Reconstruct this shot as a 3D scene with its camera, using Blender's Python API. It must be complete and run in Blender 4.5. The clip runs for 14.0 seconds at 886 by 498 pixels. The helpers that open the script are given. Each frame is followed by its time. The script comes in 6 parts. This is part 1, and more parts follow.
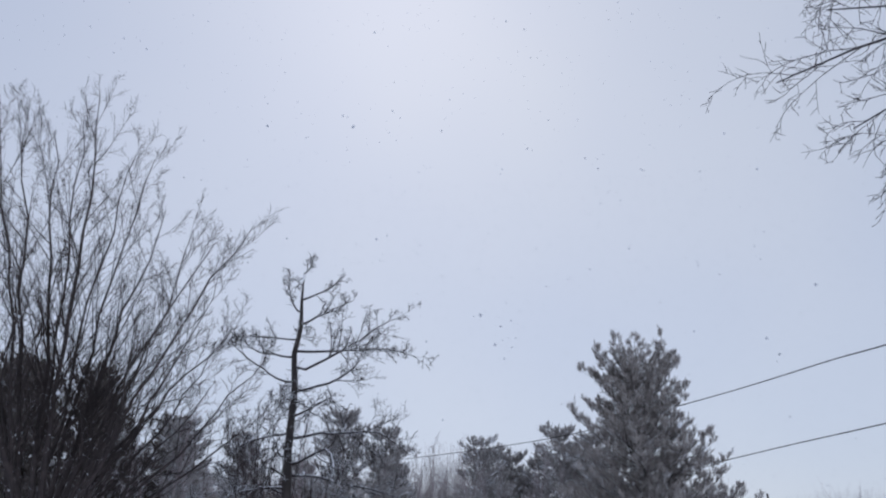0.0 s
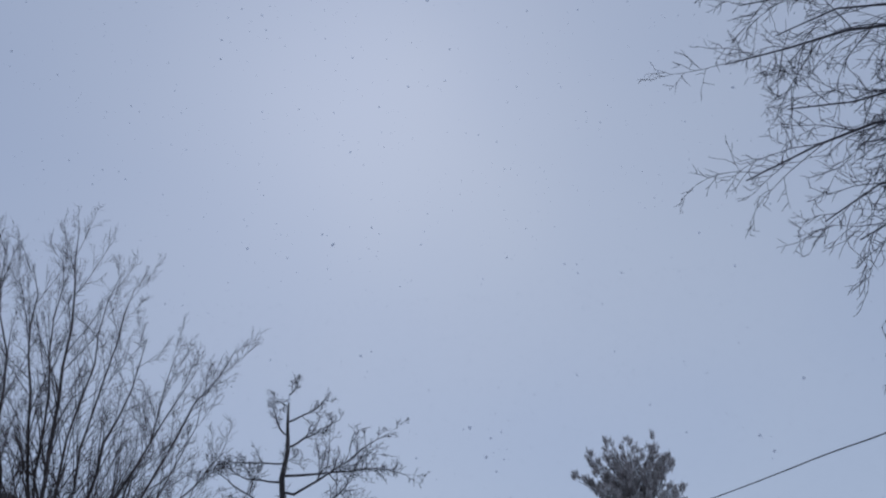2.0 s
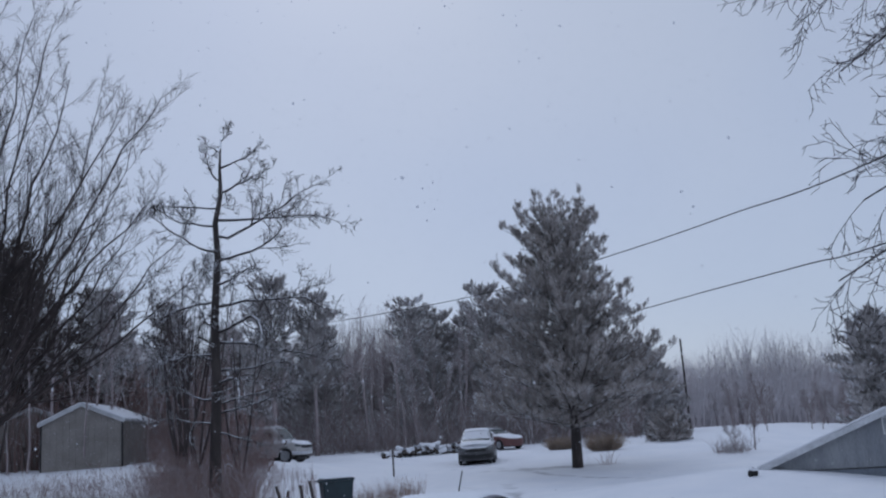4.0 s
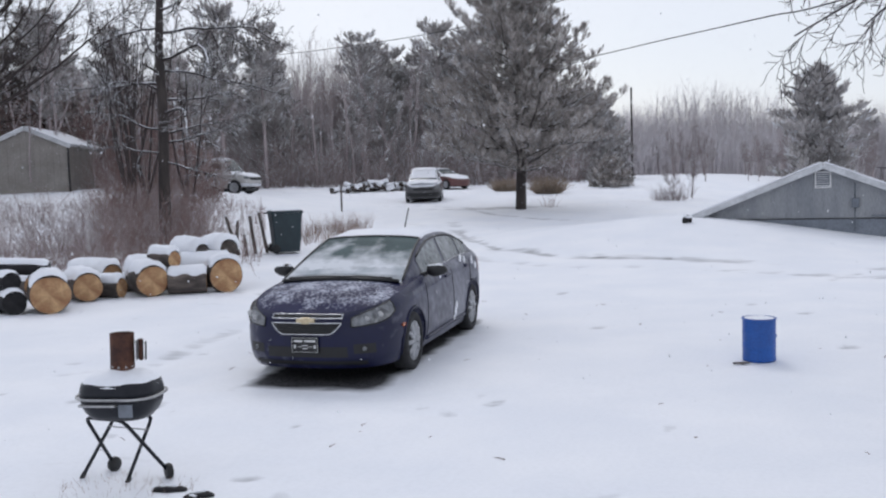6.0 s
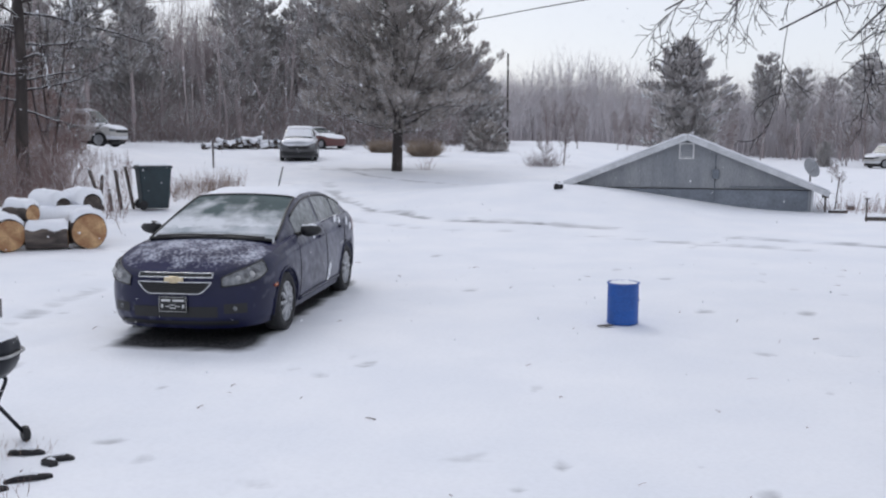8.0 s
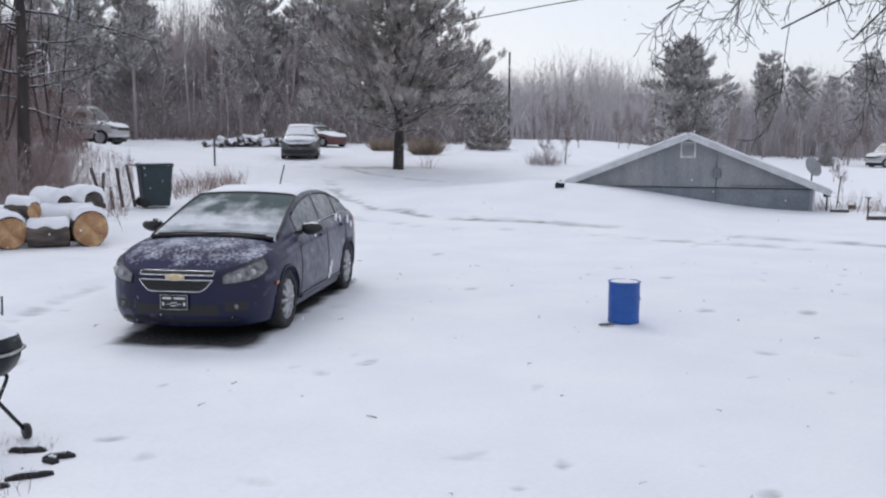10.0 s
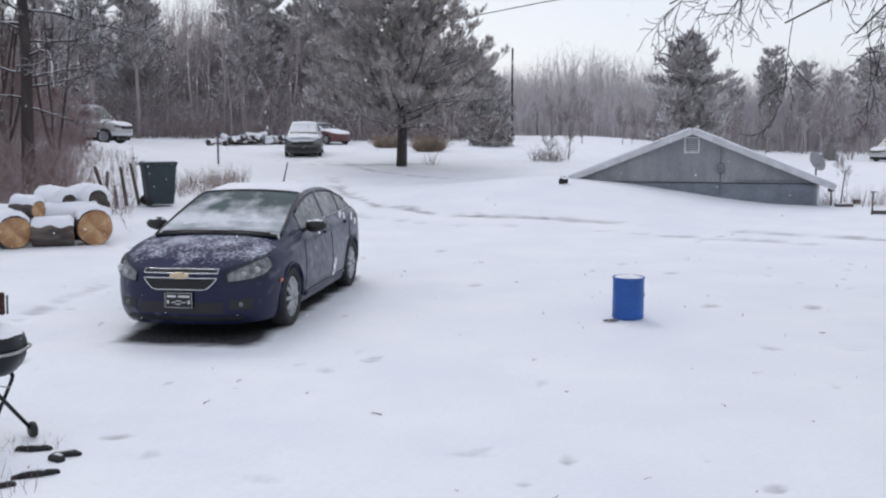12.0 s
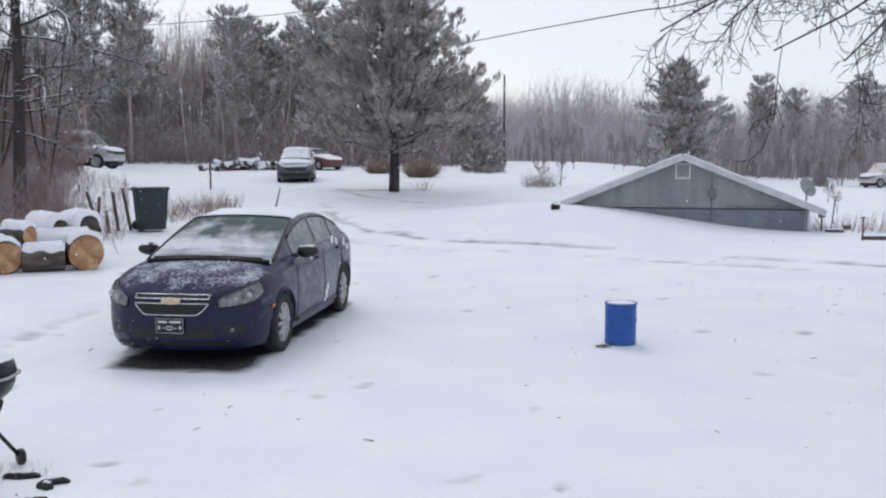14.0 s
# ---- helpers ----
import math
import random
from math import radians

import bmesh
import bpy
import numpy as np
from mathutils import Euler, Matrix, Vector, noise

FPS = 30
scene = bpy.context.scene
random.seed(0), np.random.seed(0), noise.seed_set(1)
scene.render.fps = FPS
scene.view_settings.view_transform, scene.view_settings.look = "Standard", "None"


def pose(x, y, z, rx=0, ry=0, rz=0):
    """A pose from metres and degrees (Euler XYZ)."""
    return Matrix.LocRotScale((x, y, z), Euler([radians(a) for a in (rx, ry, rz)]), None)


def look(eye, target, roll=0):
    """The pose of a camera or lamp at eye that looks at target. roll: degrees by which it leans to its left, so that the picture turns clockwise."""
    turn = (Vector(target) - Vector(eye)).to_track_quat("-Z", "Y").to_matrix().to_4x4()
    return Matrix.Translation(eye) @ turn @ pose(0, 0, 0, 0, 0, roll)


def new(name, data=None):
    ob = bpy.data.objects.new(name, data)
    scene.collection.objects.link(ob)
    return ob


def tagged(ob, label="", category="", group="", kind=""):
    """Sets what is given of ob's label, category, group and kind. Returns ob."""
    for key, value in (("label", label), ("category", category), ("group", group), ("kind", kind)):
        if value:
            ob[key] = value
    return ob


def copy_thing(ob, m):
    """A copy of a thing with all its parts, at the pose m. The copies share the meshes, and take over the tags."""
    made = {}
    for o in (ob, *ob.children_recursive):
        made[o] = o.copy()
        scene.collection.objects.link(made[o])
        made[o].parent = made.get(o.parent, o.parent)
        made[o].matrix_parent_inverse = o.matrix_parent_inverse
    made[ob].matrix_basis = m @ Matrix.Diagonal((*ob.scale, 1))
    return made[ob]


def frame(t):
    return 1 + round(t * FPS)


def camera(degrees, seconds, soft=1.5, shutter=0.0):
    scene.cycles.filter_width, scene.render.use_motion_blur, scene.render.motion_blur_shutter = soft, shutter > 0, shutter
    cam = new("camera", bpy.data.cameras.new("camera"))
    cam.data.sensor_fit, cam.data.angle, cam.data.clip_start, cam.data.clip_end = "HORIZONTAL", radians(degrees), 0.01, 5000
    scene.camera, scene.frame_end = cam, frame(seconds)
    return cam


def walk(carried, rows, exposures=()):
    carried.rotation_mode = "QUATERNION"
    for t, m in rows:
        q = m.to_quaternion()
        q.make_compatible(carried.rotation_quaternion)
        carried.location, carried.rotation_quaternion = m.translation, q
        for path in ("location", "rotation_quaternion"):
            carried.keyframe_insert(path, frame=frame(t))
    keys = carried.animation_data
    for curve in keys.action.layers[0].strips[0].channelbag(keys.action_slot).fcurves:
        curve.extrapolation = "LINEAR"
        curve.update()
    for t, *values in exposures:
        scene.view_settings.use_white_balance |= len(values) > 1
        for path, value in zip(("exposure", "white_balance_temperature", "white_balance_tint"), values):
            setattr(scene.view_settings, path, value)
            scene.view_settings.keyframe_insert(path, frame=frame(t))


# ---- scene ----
cam = camera(50.53, 14.0, soft=2.2)
PATH = [
    (0.00, pose(0, 0, 2.10, 110.088, 0.821, 14.933)),
    (0.50, pose(0, 0, 2.10, 113.189, 2.766, 15.715)),
    (1.00, pose(0, 0, 2.10, 115.925, 4.299, 16.745)),
    (1.50, pose(0, 0, 2.10, 116.731, 4.220, 15.696)),
    (2.00, pose(0, 0, 2.10, 116.957, 4.021, 15.159)),
    (2.50, pose(0, 0, 2.10, 112.627, 3.393, 13.413)),
    (3.00, pose(0, 0, 2.10, 107.707, 3.145, 11.801)),
    (3.50, pose(0, 0, 2.10, 106.356, 3.102, 11.258)),
    (4.00, pose(0, 0, 2.10, 101.555, 3.880, 10.840)),
    (4.20, pose(0, 0, 2.10, 98.263, 3.764, 10.555)),
    (6.30, pose(0, 0, 2.10, 84.782, 1.118, 7.050)),
    (6.50, pose(0, 0, 2.10, 84.168, 0.913, 6.226)),
    (7.00, pose(0, 0, 2.10, 83.195, 0.254, 3.843)),
    (7.50, pose(0, 0, 2.10, 82.926, -0.203, 1.743)),
    (8.00, pose(0, 0, 2.10, 83.172, -0.171, 0.186)),
    (8.20, pose(0, 0, 2.10, 83.179, -0.179, -0.101)),
    (10.50, pose(0, 0, 2.10, 82.959, -0.263, 0.349)),
    (11.00, pose(0, 0, 2.10, 82.805, -0.145, 0.411)),
    (11.50, pose(0, 0, 2.10, 82.802, 0.017, 0.619)),
    (12.00, pose(0, 0, 2.10, 82.872, 0.064, 0.468)),
    (12.50, pose(0, 0, 2.10, 83.950, 0.558, 0.577)),
    (13.00, pose(0, 0, 2.10, 84.520, 0.363, 0.359)),
    (13.50, pose(0, 0, 2.10, 84.305, 0.155, 0.020)),
    (14.00, pose(0, 0, 2.10, 84.425, 0.000, 0.000)),
]
EXPOSURES = [(0.0, -0.28, 5750, 11), (0.6, -0.62, 5400, 11), (1.5, -0.82, 5250, 11), (2.2, -0.76, 5250, 11), (3.0, -0.66, 5350, 11), (4.2, -0.48, 5500, 11), (5.5, 0.15, 6200, 10),
             (6.5, 0.23, 6350, 11), (14.0, 0.26, 6350, 11)]
walk(cam, PATH, EXPOSURES)

# ---- sky and light ----
world = bpy.data.worlds.new("overcast_sky")
scene.world = world
world.use_nodes = True
wn, wl = world.node_tree.nodes, world.node_tree.links
wn.clear()
w_out = wn.new("ShaderNodeOutputWorld")
sky = wn.new("ShaderNodeTexSky")
sky.sky_type, sky.sun_disc = "NISHITA", False
sky.sun_elevation, sky.sun_rotation = radians(38), radians(-18)
sky.dust_density, sky.air_density = 1.0, 1.0
bg_sky = wn.new("ShaderNodeBackground")
bg_sky.inputs["Strength"].default_value = 0.02
bg_cloud = wn.new("ShaderNodeBackground")
bg_cloud.inputs["Strength"].default_value = 0.62
tc = wn.new("ShaderNodeTexCoord")
cn = wn.new("ShaderNodeTexNoise")
cn.inputs["Scale"].default_value, cn.inputs["Detail"].default_value = 1.6, 3.0
cr = wn.new("ShaderNodeValToRGB")
cr.color_ramp.elements[0].position, cr.color_ramp.elements[0].color = 0.3, (0.80, 0.84, 0.96, 1)
cr.color_ramp.elements[1].position, cr.color_ramp.elements[1].color = 0.72, (0.98, 0.98, 1.0, 1)
wadd = wn.new("ShaderNodeAddShader")
wl.new(tc.outputs["Generated"], cn.inputs["Vector"])
wl.new(cn.outputs["Fac"], cr.inputs["Fac"])
wl.new(cr.outputs["Color"], bg_cloud.inputs["Color"])
wl.new(sky.outputs["Color"], bg_sky.inputs["Color"])
wl.new(bg_sky.outputs[0], wadd.inputs[0])
wl.new(bg_cloud.outputs[0], wadd.inputs[1])
wl.new(wadd.outputs[0], w_out.inputs["Surface"])

sun = new("sun", bpy.data.lights.new("sun", "SUN"))
sun.data.energy, sun.data.angle, sun.data.color = 0.55, radians(25), (1.0, 0.98, 0.96)
sun.matrix_world = look((-10, 30, 30), (0, 0, 0))


# ---- materials ----
def mat(name, c1, c2=None, rough=0.7, metal=0.0, scale=6.0, fine=60.0, bump=0.15, depth=0.01, stretch=(1, 1, 1), coat=0.0, spec=0.5, c3=None,
        top_snow=0.0, rand=0.0, island=0.0, grain=0.6):
    """A procedural surface: two colours mixed by coarse noise, fine grain and relief, and, where asked, snow lying on its upper faces."""
    m = bpy.data.materials.new(name)
    m.use_nodes = True
    n, l = m.node_tree.nodes, m.node_tree.links
    b = n["Principled BSDF"]
    b.inputs["Roughness"].default_value, b.inputs["Metallic"].default_value = rough, metal
    b.inputs["Coat Weight"].default_value, b.inputs["Specular IOR Level"].default_value = coat, spec
    tex = n.new("ShaderNodeTexCoord")
    mp = n.new("ShaderNodeMapping")
    mp.inputs["Scale"].default_value = stretch
    l.new(tex.outputs["Object"], mp.inputs["Vector"])
    big, small = n.new("ShaderNodeTexNoise"), n.new("ShaderNodeTexNoise")
    big.inputs["Scale"].default_value, big.inputs["Detail"].default_value = scale, 5
    small.inputs["Scale"].default_value, small.inputs["Detail"].default_value = fine, 4
    l.new(mp.outputs[0], big.inputs["Vector"])
    l.new(mp.outputs[0], small.inputs["Vector"])
    c2 = c2 or tuple(v * 0.75 for v in c1)
    ramp = n.new("ShaderNodeValToRGB")
    ramp.color_ramp.elements[0].position, ramp.color_ramp.elements[1].position = 0.36, 0.66
    ramp.color_ramp.elements[0].color, ramp.color_ramp.elements[1].color = (*c2, 1), (*c1, 1)
    l.new(big.outputs["Fac"], ramp.inputs["Fac"])
    mix = n.new("ShaderNodeMix")
    mix.data_type, mix.blend_type = "RGBA", "MULTIPLY"
    mix.inputs["Factor"].default_value = grain
    gr = n.new("ShaderNodeValToRGB")
    gr.color_ramp.elements[0].position, gr.color_ramp.elements[1].position = 0.3, 0.6
    gr.color_ramp.elements[0].color, gr.color_ramp.elements[1].color = (0.62, 0.62, 0.62, 1), (1, 1, 1, 1)
    l.new(small.outputs["Fac"], gr.inputs["Fac"])
    l.new(ramp.outputs["Color"], mix.inputs["A"])
    l.new(gr.outputs["Color"], mix.inputs["B"])
    col = mix.outputs["Result"]
    if rand or island:
        hsv = n.new("ShaderNodeHueSaturation")
        src = n.new("ShaderNodeObjectInfo") if rand else n.new("ShaderNodeNewGeometry")
        mr = n.new("ShaderNodeMapRange")
        k = rand or island
        mr.inputs["To Min"].default_value, mr.inputs["To Max"].default_value = 1 - k, 1 + k
        l.new(src.outputs["Random" if rand else "Random Per Island"], mr.inputs["Value"])
        l.new(mr.outputs[0], hsv.inputs["Value"])
        l.new(col, hsv.inputs["Color"])
        col = hsv.outputs["Color"]
    if top_snow:
        geo = n.new("ShaderNodeNewGeometry")
        sep = n.new("ShaderNodeSeparateXYZ")
        l.new(geo.outputs["Normal"], sep.inputs[0])
        ad = n.new("ShaderNodeMath")
        ad.operation = "MULTIPLY_ADD"
        ad.inputs[1].default_value = 0.9
        l.new(big.outputs["Fac"], ad.inputs[0])
        l.new(sep.outputs["Z"], ad.inputs[2])
        sr = n.new("ShaderNodeValToRGB")
        sr.color_ramp.elements[0].position = min(0.98, 1.15 - 0.5 * top_snow)
        sr.color_ramp.elements[1].position = min(1.0, 1.35 - 0.5 * top_snow)
        l.new(ad.outputs[0], sr.inputs["Fac"])
        ms = n.new("ShaderNodeMix")
        ms.data_type = "RGBA"
        ms.inputs["B"].default_value = (0.84, 0.86, 0.9, 1)
        l.new(sr.outputs["Color"], ms.inputs["Factor"])
        l.new(col, ms.inputs["A"])
        col = ms.outputs["Result"]
    l.new(col, b.inputs["Base Color"])
    bp = n.new("ShaderNodeBump")
    bp.inputs["Strength"].default_value, bp.inputs["Distance"].default_value = bump, depth
    sm = n.new("ShaderNodeMath")
    sm.operation = "MULTIPLY_ADD"
    sm.inputs[1].default_value = 0.5
    l.new(small.outputs["Fac"], sm.inputs[0])
    l.new(big.outputs["Fac"], sm.inputs[2])
    l.new(sm.outputs[0], bp.inputs["Height"])
    l.new(bp.outputs[0], b.inputs["Normal"])
    return m


def snow_mat(name, bare=False):
    """Fresh snow; with bare, gravel and dead grass show through by the mesh's 'bare' attribute, which also holds the
    car's painted shadow.
    """
    m = mat(name, (0.88, 0.89, 0.92), (0.82, 0.84, 0.885), rough=0.75, scale=0.7, fine=26.0, bump=0.3, depth=0.02, spec=0.25, grain=0.10)
    if bare:
        n, l = m.node_tree.nodes, m.node_tree.links
        b = n["Principled BSDF"]
        old = b.inputs["Base Color"].links[0].from_socket
        at = n.new("ShaderNodeAttribute")
        at.attribute_name = "bare"
        tex = n.new("ShaderNodeTexCoord")
        ns, nf = n.new("ShaderNodeTexNoise"), n.new("ShaderNodeTexNoise")
        ns.inputs["Scale"].default_value, ns.inputs["Detail"].default_value = 2.2, 6
        nf.inputs["Scale"].default_value, nf.inputs["Detail"].default_value = 30, 3
        mp = n.new("ShaderNodeMapping")
        mp.inputs["Scale"].default_value = (0.6, 1.2, 1)
        l.new(tex.outputs["Object"], mp.inputs["Vector"])
        l.new(mp.outputs[0], ns.inputs["Vector"])
        l.new(tex.outputs["Object"], nf.inputs["Vector"])
        ma = n.new("ShaderNodeMath")
        ma.operation = "MULTIPLY_ADD"
        ma.inputs[1].default_value = 1.3
        l.new(ns.outputs["Fac"], ma.inputs[0])
        l.new(at.outputs["Fac"], ma.inputs[2])
        rp = n.new("ShaderNodeMapRange")
        rp.inputs["From Min"].default_value, rp.inputs["From Max"].default_value = 0.95, 1.75
        l.new(ma.outputs[0], rp.inputs["Value"])
        dr = n.new("ShaderNodeValToRGB")
        # wet gravel, taken darker for the shadow painted under the car
        dr.color_ramp.elements[0].color, dr.color_ramp.elements[1].color = (0.02, 0.02, 0.023, 1), (0.085, 0.084, 0.09, 1)
        dr.color_ramp.elements[0].position, dr.color_ramp.elements[1].position = 0.35, 0.6
        l.new(nf.outputs["Fac"], dr.inputs["Fac"])
        ms = n.new("ShaderNodeMix")
        ms.data_type = "RGBA"
        l.new(rp.outputs[0], ms.inputs["Factor"])
        l.new(old, ms.inputs["A"])
        l.new(dr.outputs["Color"], ms.inputs["B"])
        l.new(ms.outputs["Result"], b.inputs["Base Color"])
    return m


def glass_mat(name, tint=(0.03, 0.045, 0.045)):
    m = bpy.data.materials.new(name)
    m.use_nodes = True
    b = m.node_tree.nodes["Principled BSDF"]
    b.inputs["Base Color"].default_value = (*tint, 1)
    b.inputs["Roughness"].default_value = 0.06
    return m


M_SNOW = snow_mat("snow")
M_GROUND = snow_mat("snow_ground", bare=True)
M_PAINT = mat("blue_car_paint", (0.007, 0.009, 0.040), (0.005, 0.006, 0.030), rough=0.38, spec=0.3, scale=2.5, fine=200, bump=0.02, depth=0.002, coat=0.08)
M_BLACK = mat("black_plastic", (0.012, 0.012, 0.013), rough=0.5, scale=12, fine=120, bump=0.1, depth=0.002)
M_RUBBER = mat("tyre_rubber", (0.016, 0.016, 0.017), (0.03, 0.03, 0.032), rough=0.85, scale=14, fine=90, bump=0.3, depth=0.004)
M_CHROME = mat("chrome", (0.72, 0.73, 0.75), rough=0.18, metal=1.0, scale=10, fine=100, bump=0.02, depth=0.001)
M_ALLOY = mat("silver_wheel_paint", (0.52, 0.53, 0.55), (0.4, 0.41, 0.43), rough=0.4, metal=0.3, scale=10, fine=60, bump=0.05, depth=0.002)
M_GOLD = mat("gold_emblem", (0.72, 0.60, 0.40), rough=0.35, metal=0.6, scale=20, fine=100, bump=0.02, depth=0.001)
M_GLASS = glass_mat("dark_window_glass")
M_LENS = mat("headlight_lens", (0.26, 0.27, 0.285), (0.09, 0.092, 0.10), rough=0.15, metal=0.2, scale=14, fine=40, bump=0.05, depth=0.002, coat=0.3)
M_AMBER = mat("amber_reflector", (0.5, 0.12, 0.03), rough=0.2, scale=30, fine=100, bump=0.05, depth=0.001)
M_REDLENS = mat("red_lens", (0.32, 0.02, 0.02), rough=0.2, scale=30, fine=100, bump=0.05, depth=0.001)
M_WHITE = mat("white_print", (0.78, 0.78, 0.78), rough=0.5, scale=8, fine=80, bump=0.03, depth=0.001)
M_BARK = mat("grey_brown_bark", (0.07, 0.058, 0.054), (0.036, 0.03, 0.029), rough=0.95, scale=5, fine=30, bump=0.9, depth=0.03, stretch=(1, 1, 0.25), top_snow=0.35)
M_TWIG = mat("bare_twigs", (0.082, 0.064, 0.061), (0.048, 0.039, 0.038), rough=0.95, scale=3, fine=30, bump=0.2, depth=0.005)
M_TWIG_SNOW = mat("snowy_twigs", (0.065, 0.053, 0.052), (0.038, 0.032, 0.032), rough=0.95, scale=3, fine=30, bump=0.2, depth=0.005, top_snow=0.4)
# far twigs: base colour lightened to stand for the haze before the woods
M_FARTWIG = mat("far_hazed_twigs", (0.47, 0.405, 0.405), (0.36, 0.31, 0.312), rough=1.0, scale=0.6, fine=12, bump=0.1, depth=0.01, top_snow=0.35, rand=0.12)
# snow-dusted needles, with the haze of the snowfall put into a paler colour
M_NEEDLE = mat("snowy_hazed_pine_needles", (0.50, 0.455, 0.425), (0.27, 0.245, 0.23), rough=0.85, scale=1.2, fine=14, bump=0.1, depth=0.01, top_snow=0.8, island=0.3)
M_DARKNEEDLE = mat("dark_pine_needles", (0.20, 0.17, 0.15), (0.12, 0.103, 0.095), rough=0.9, scale=1.0, fine=12, bump=0.1, depth=0.01, top_snow=0.3, island=0.3)
# snow on the far needles is real; distance haze is painted in besides
M_FARNEEDLE = mat("far_snowy_hazed_needles", (0.49, 0.46, 0.445), (0.36, 0.34, 0.33), rough=0.9, scale=0.7, fine=10, bump=0.1, depth=0.01, top_snow=0.95, island=0.2)
# palest twigs: the haze beyond the field is painted into this colour
M_HAZETWIG = mat("twigs_paled_for_haze", (0.70, 0.655, 0.67), (0.58, 0.545, 0.56), rough=1.0, scale=0.4, fine=9, bump=0.1, depth=0.01, top_snow=0.7)
M_BRUSH = mat("brown_brush", (0.33, 0.222, 0.204), (0.20, 0.138, 0.128), rough=1.0, scale=0.8, fine=20, bump=0.1, depth=0.01, top_snow=0.22)
M_WOODCUT = mat("fresh_cut_wood", (0.56, 0.36, 0.19), (0.33, 0.17, 0.085), rough=0.85, scale=4.5, fine=26, bump=0.4, depth=0.008)
M_LOGBARK = mat("log_bark", (0.14, 0.115, 0.10), (0.06, 0.05, 0.046), rough=0.95, scale=7, fine=30, bump=1.0, depth=0.03, stretch=(0.3, 1, 1), rand=0.2)
M_ENAMEL = mat("black_enamel", (0.012, 0.014, 0.02), (0.02, 0.022, 0.028), rough=0.34, spec=0.25, scale=6, fine=60, bump=0.05, depth=0.002)
M_RUST = mat("rusty_steel", (0.13, 0.055, 0.032), (0.05, 0.022, 0.018), rough=0.75, metal=0.3, scale=9, fine=50, bump=0.3, depth=0.003)
M_STEEL = mat("galvanised_steel", (0.5, 0.5, 0.5), (0.35, 0.35, 0.36), rough=0.4, metal=0.8, scale=12, fine=60, bump=0.1, depth=0.002)
M_BLUEDRUM = mat("blue_plastic", (0.010, 0.10, 0.42), (0.009, 0.078, 0.33), rough=0.45, scale=3, fine=40, bump=0.08, depth=0.003)
M_BIN = mat("dark_green_plastic", (0.016, 0.034, 0.042), (0.012, 0.025, 0.032), rough=0.5, scale=4, fine=40, bump=0.08, depth=0.003)
M_OLDWOOD = mat("weathered_wood", (0.15, 0.125, 0.11), (0.075, 0.062, 0.056), rough=0.95, scale=4, fine=30, bump=0.6, depth=0.01, stretch=(1, 1, 0.2))
M_SHEDWALL = mat("grey_painted_boards", (0.34, 0.35, 0.365), (0.245, 0.258, 0.28), rough=0.8, scale=0.9, fine=18, bump=0.2, depth=0.01, stretch=(2, 1, 0.4))
M_SHEDTRIM = mat("pale_trim_paint", (0.66, 0.67, 0.69), (0.52, 0.53, 0.55), rough=0.7, scale=3, fine=30, bump=0.1, depth=0.004)
M_METALWALL = mat("tan_metal_siding", (0.34, 0.312, 0.288), (0.26, 0.24, 0.22), rough=0.6, metal=0.1, scale=1.5, fine=14, bump=0.1, depth=0.004)
M_CABLE = mat("black_cable", (0.02, 0.02, 0.022), rough=0.7, scale=8, fine=40, bump=0.1, depth=0.002)
M_STRAW = mat("dry_straw_grass", (0.46, 0.37, 0.29), (0.30, 0.235, 0.185), rough=0.95, scale=2, fine=20, bump=0.1, depth=0.004, island=0.25)
M_DRYWEED = mat("reddish_dry_weeds", (0.37, 0.27, 0.225), (0.23, 0.165, 0.14), rough=0.95, scale=2, fine=20, bump=0.1, depth=0.004, island=0.25)
M_CHAR = mat("blackened_bark", (0.022, 0.021, 0.023), (0.012, 0.012, 0.014), rough=0.9, scale=8, fine=40, bump=0.8, depth=0.02)
M_FLAKE = mat("snow_flake", (0.86, 0.87, 0.9), (0.8, 0.81, 0.85), rough=0.9, scale=8, fine=60, bump=0.0, depth=0.001)
M_GREYPAINT = mat("dark_grey_car_paint", (0.09, 0.09, 0.095), (0.06, 0.06, 0.065), rough=0.35, scale=2, fine=60, bump=0.03, depth=0.002, coat=0.4, top_snow=0.8)
M_REDPAINT = mat("faded_red_paint", (0.17, 0.07, 0.066), (0.12, 0.054, 0.052), rough=0.5, scale=3, fine=60, bump=0.03, depth=0.002, top_snow=0.6)
M_PALEPAINT = mat("pale_truck_paint", (0.55, 0.54, 0.52), (0.45, 0.44, 0.43), rough=0.45, scale=2, fine=60, bump=0.03, depth=0.002, top_snow=0.8)
M_SHEDPANEL = mat("bluish_grey_panel", (0.23, 0.255, 0.295), (0.16, 0.178, 0.207), rough=0.8, scale=1.6, fine=18, bump=0.2, depth=0.01)
M_UNDER = mat("grey_brown_undergrowth", (0.36, 0.30, 0.295), (0.26, 0.216, 0.212), rough=1.0, scale=0.7, fine=14, bump=0.1, depth=0.01, top_snow=0.3)
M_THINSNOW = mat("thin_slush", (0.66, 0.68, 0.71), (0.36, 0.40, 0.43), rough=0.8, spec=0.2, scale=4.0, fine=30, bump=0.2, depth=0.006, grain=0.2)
M_YARDTWIG = mat("dark_wet_twigs", (0.05, 0.042, 0.046), (0.03, 0.026, 0.03), rough=0.8, scale=3, fine=40, bump=0.3, depth=0.004)


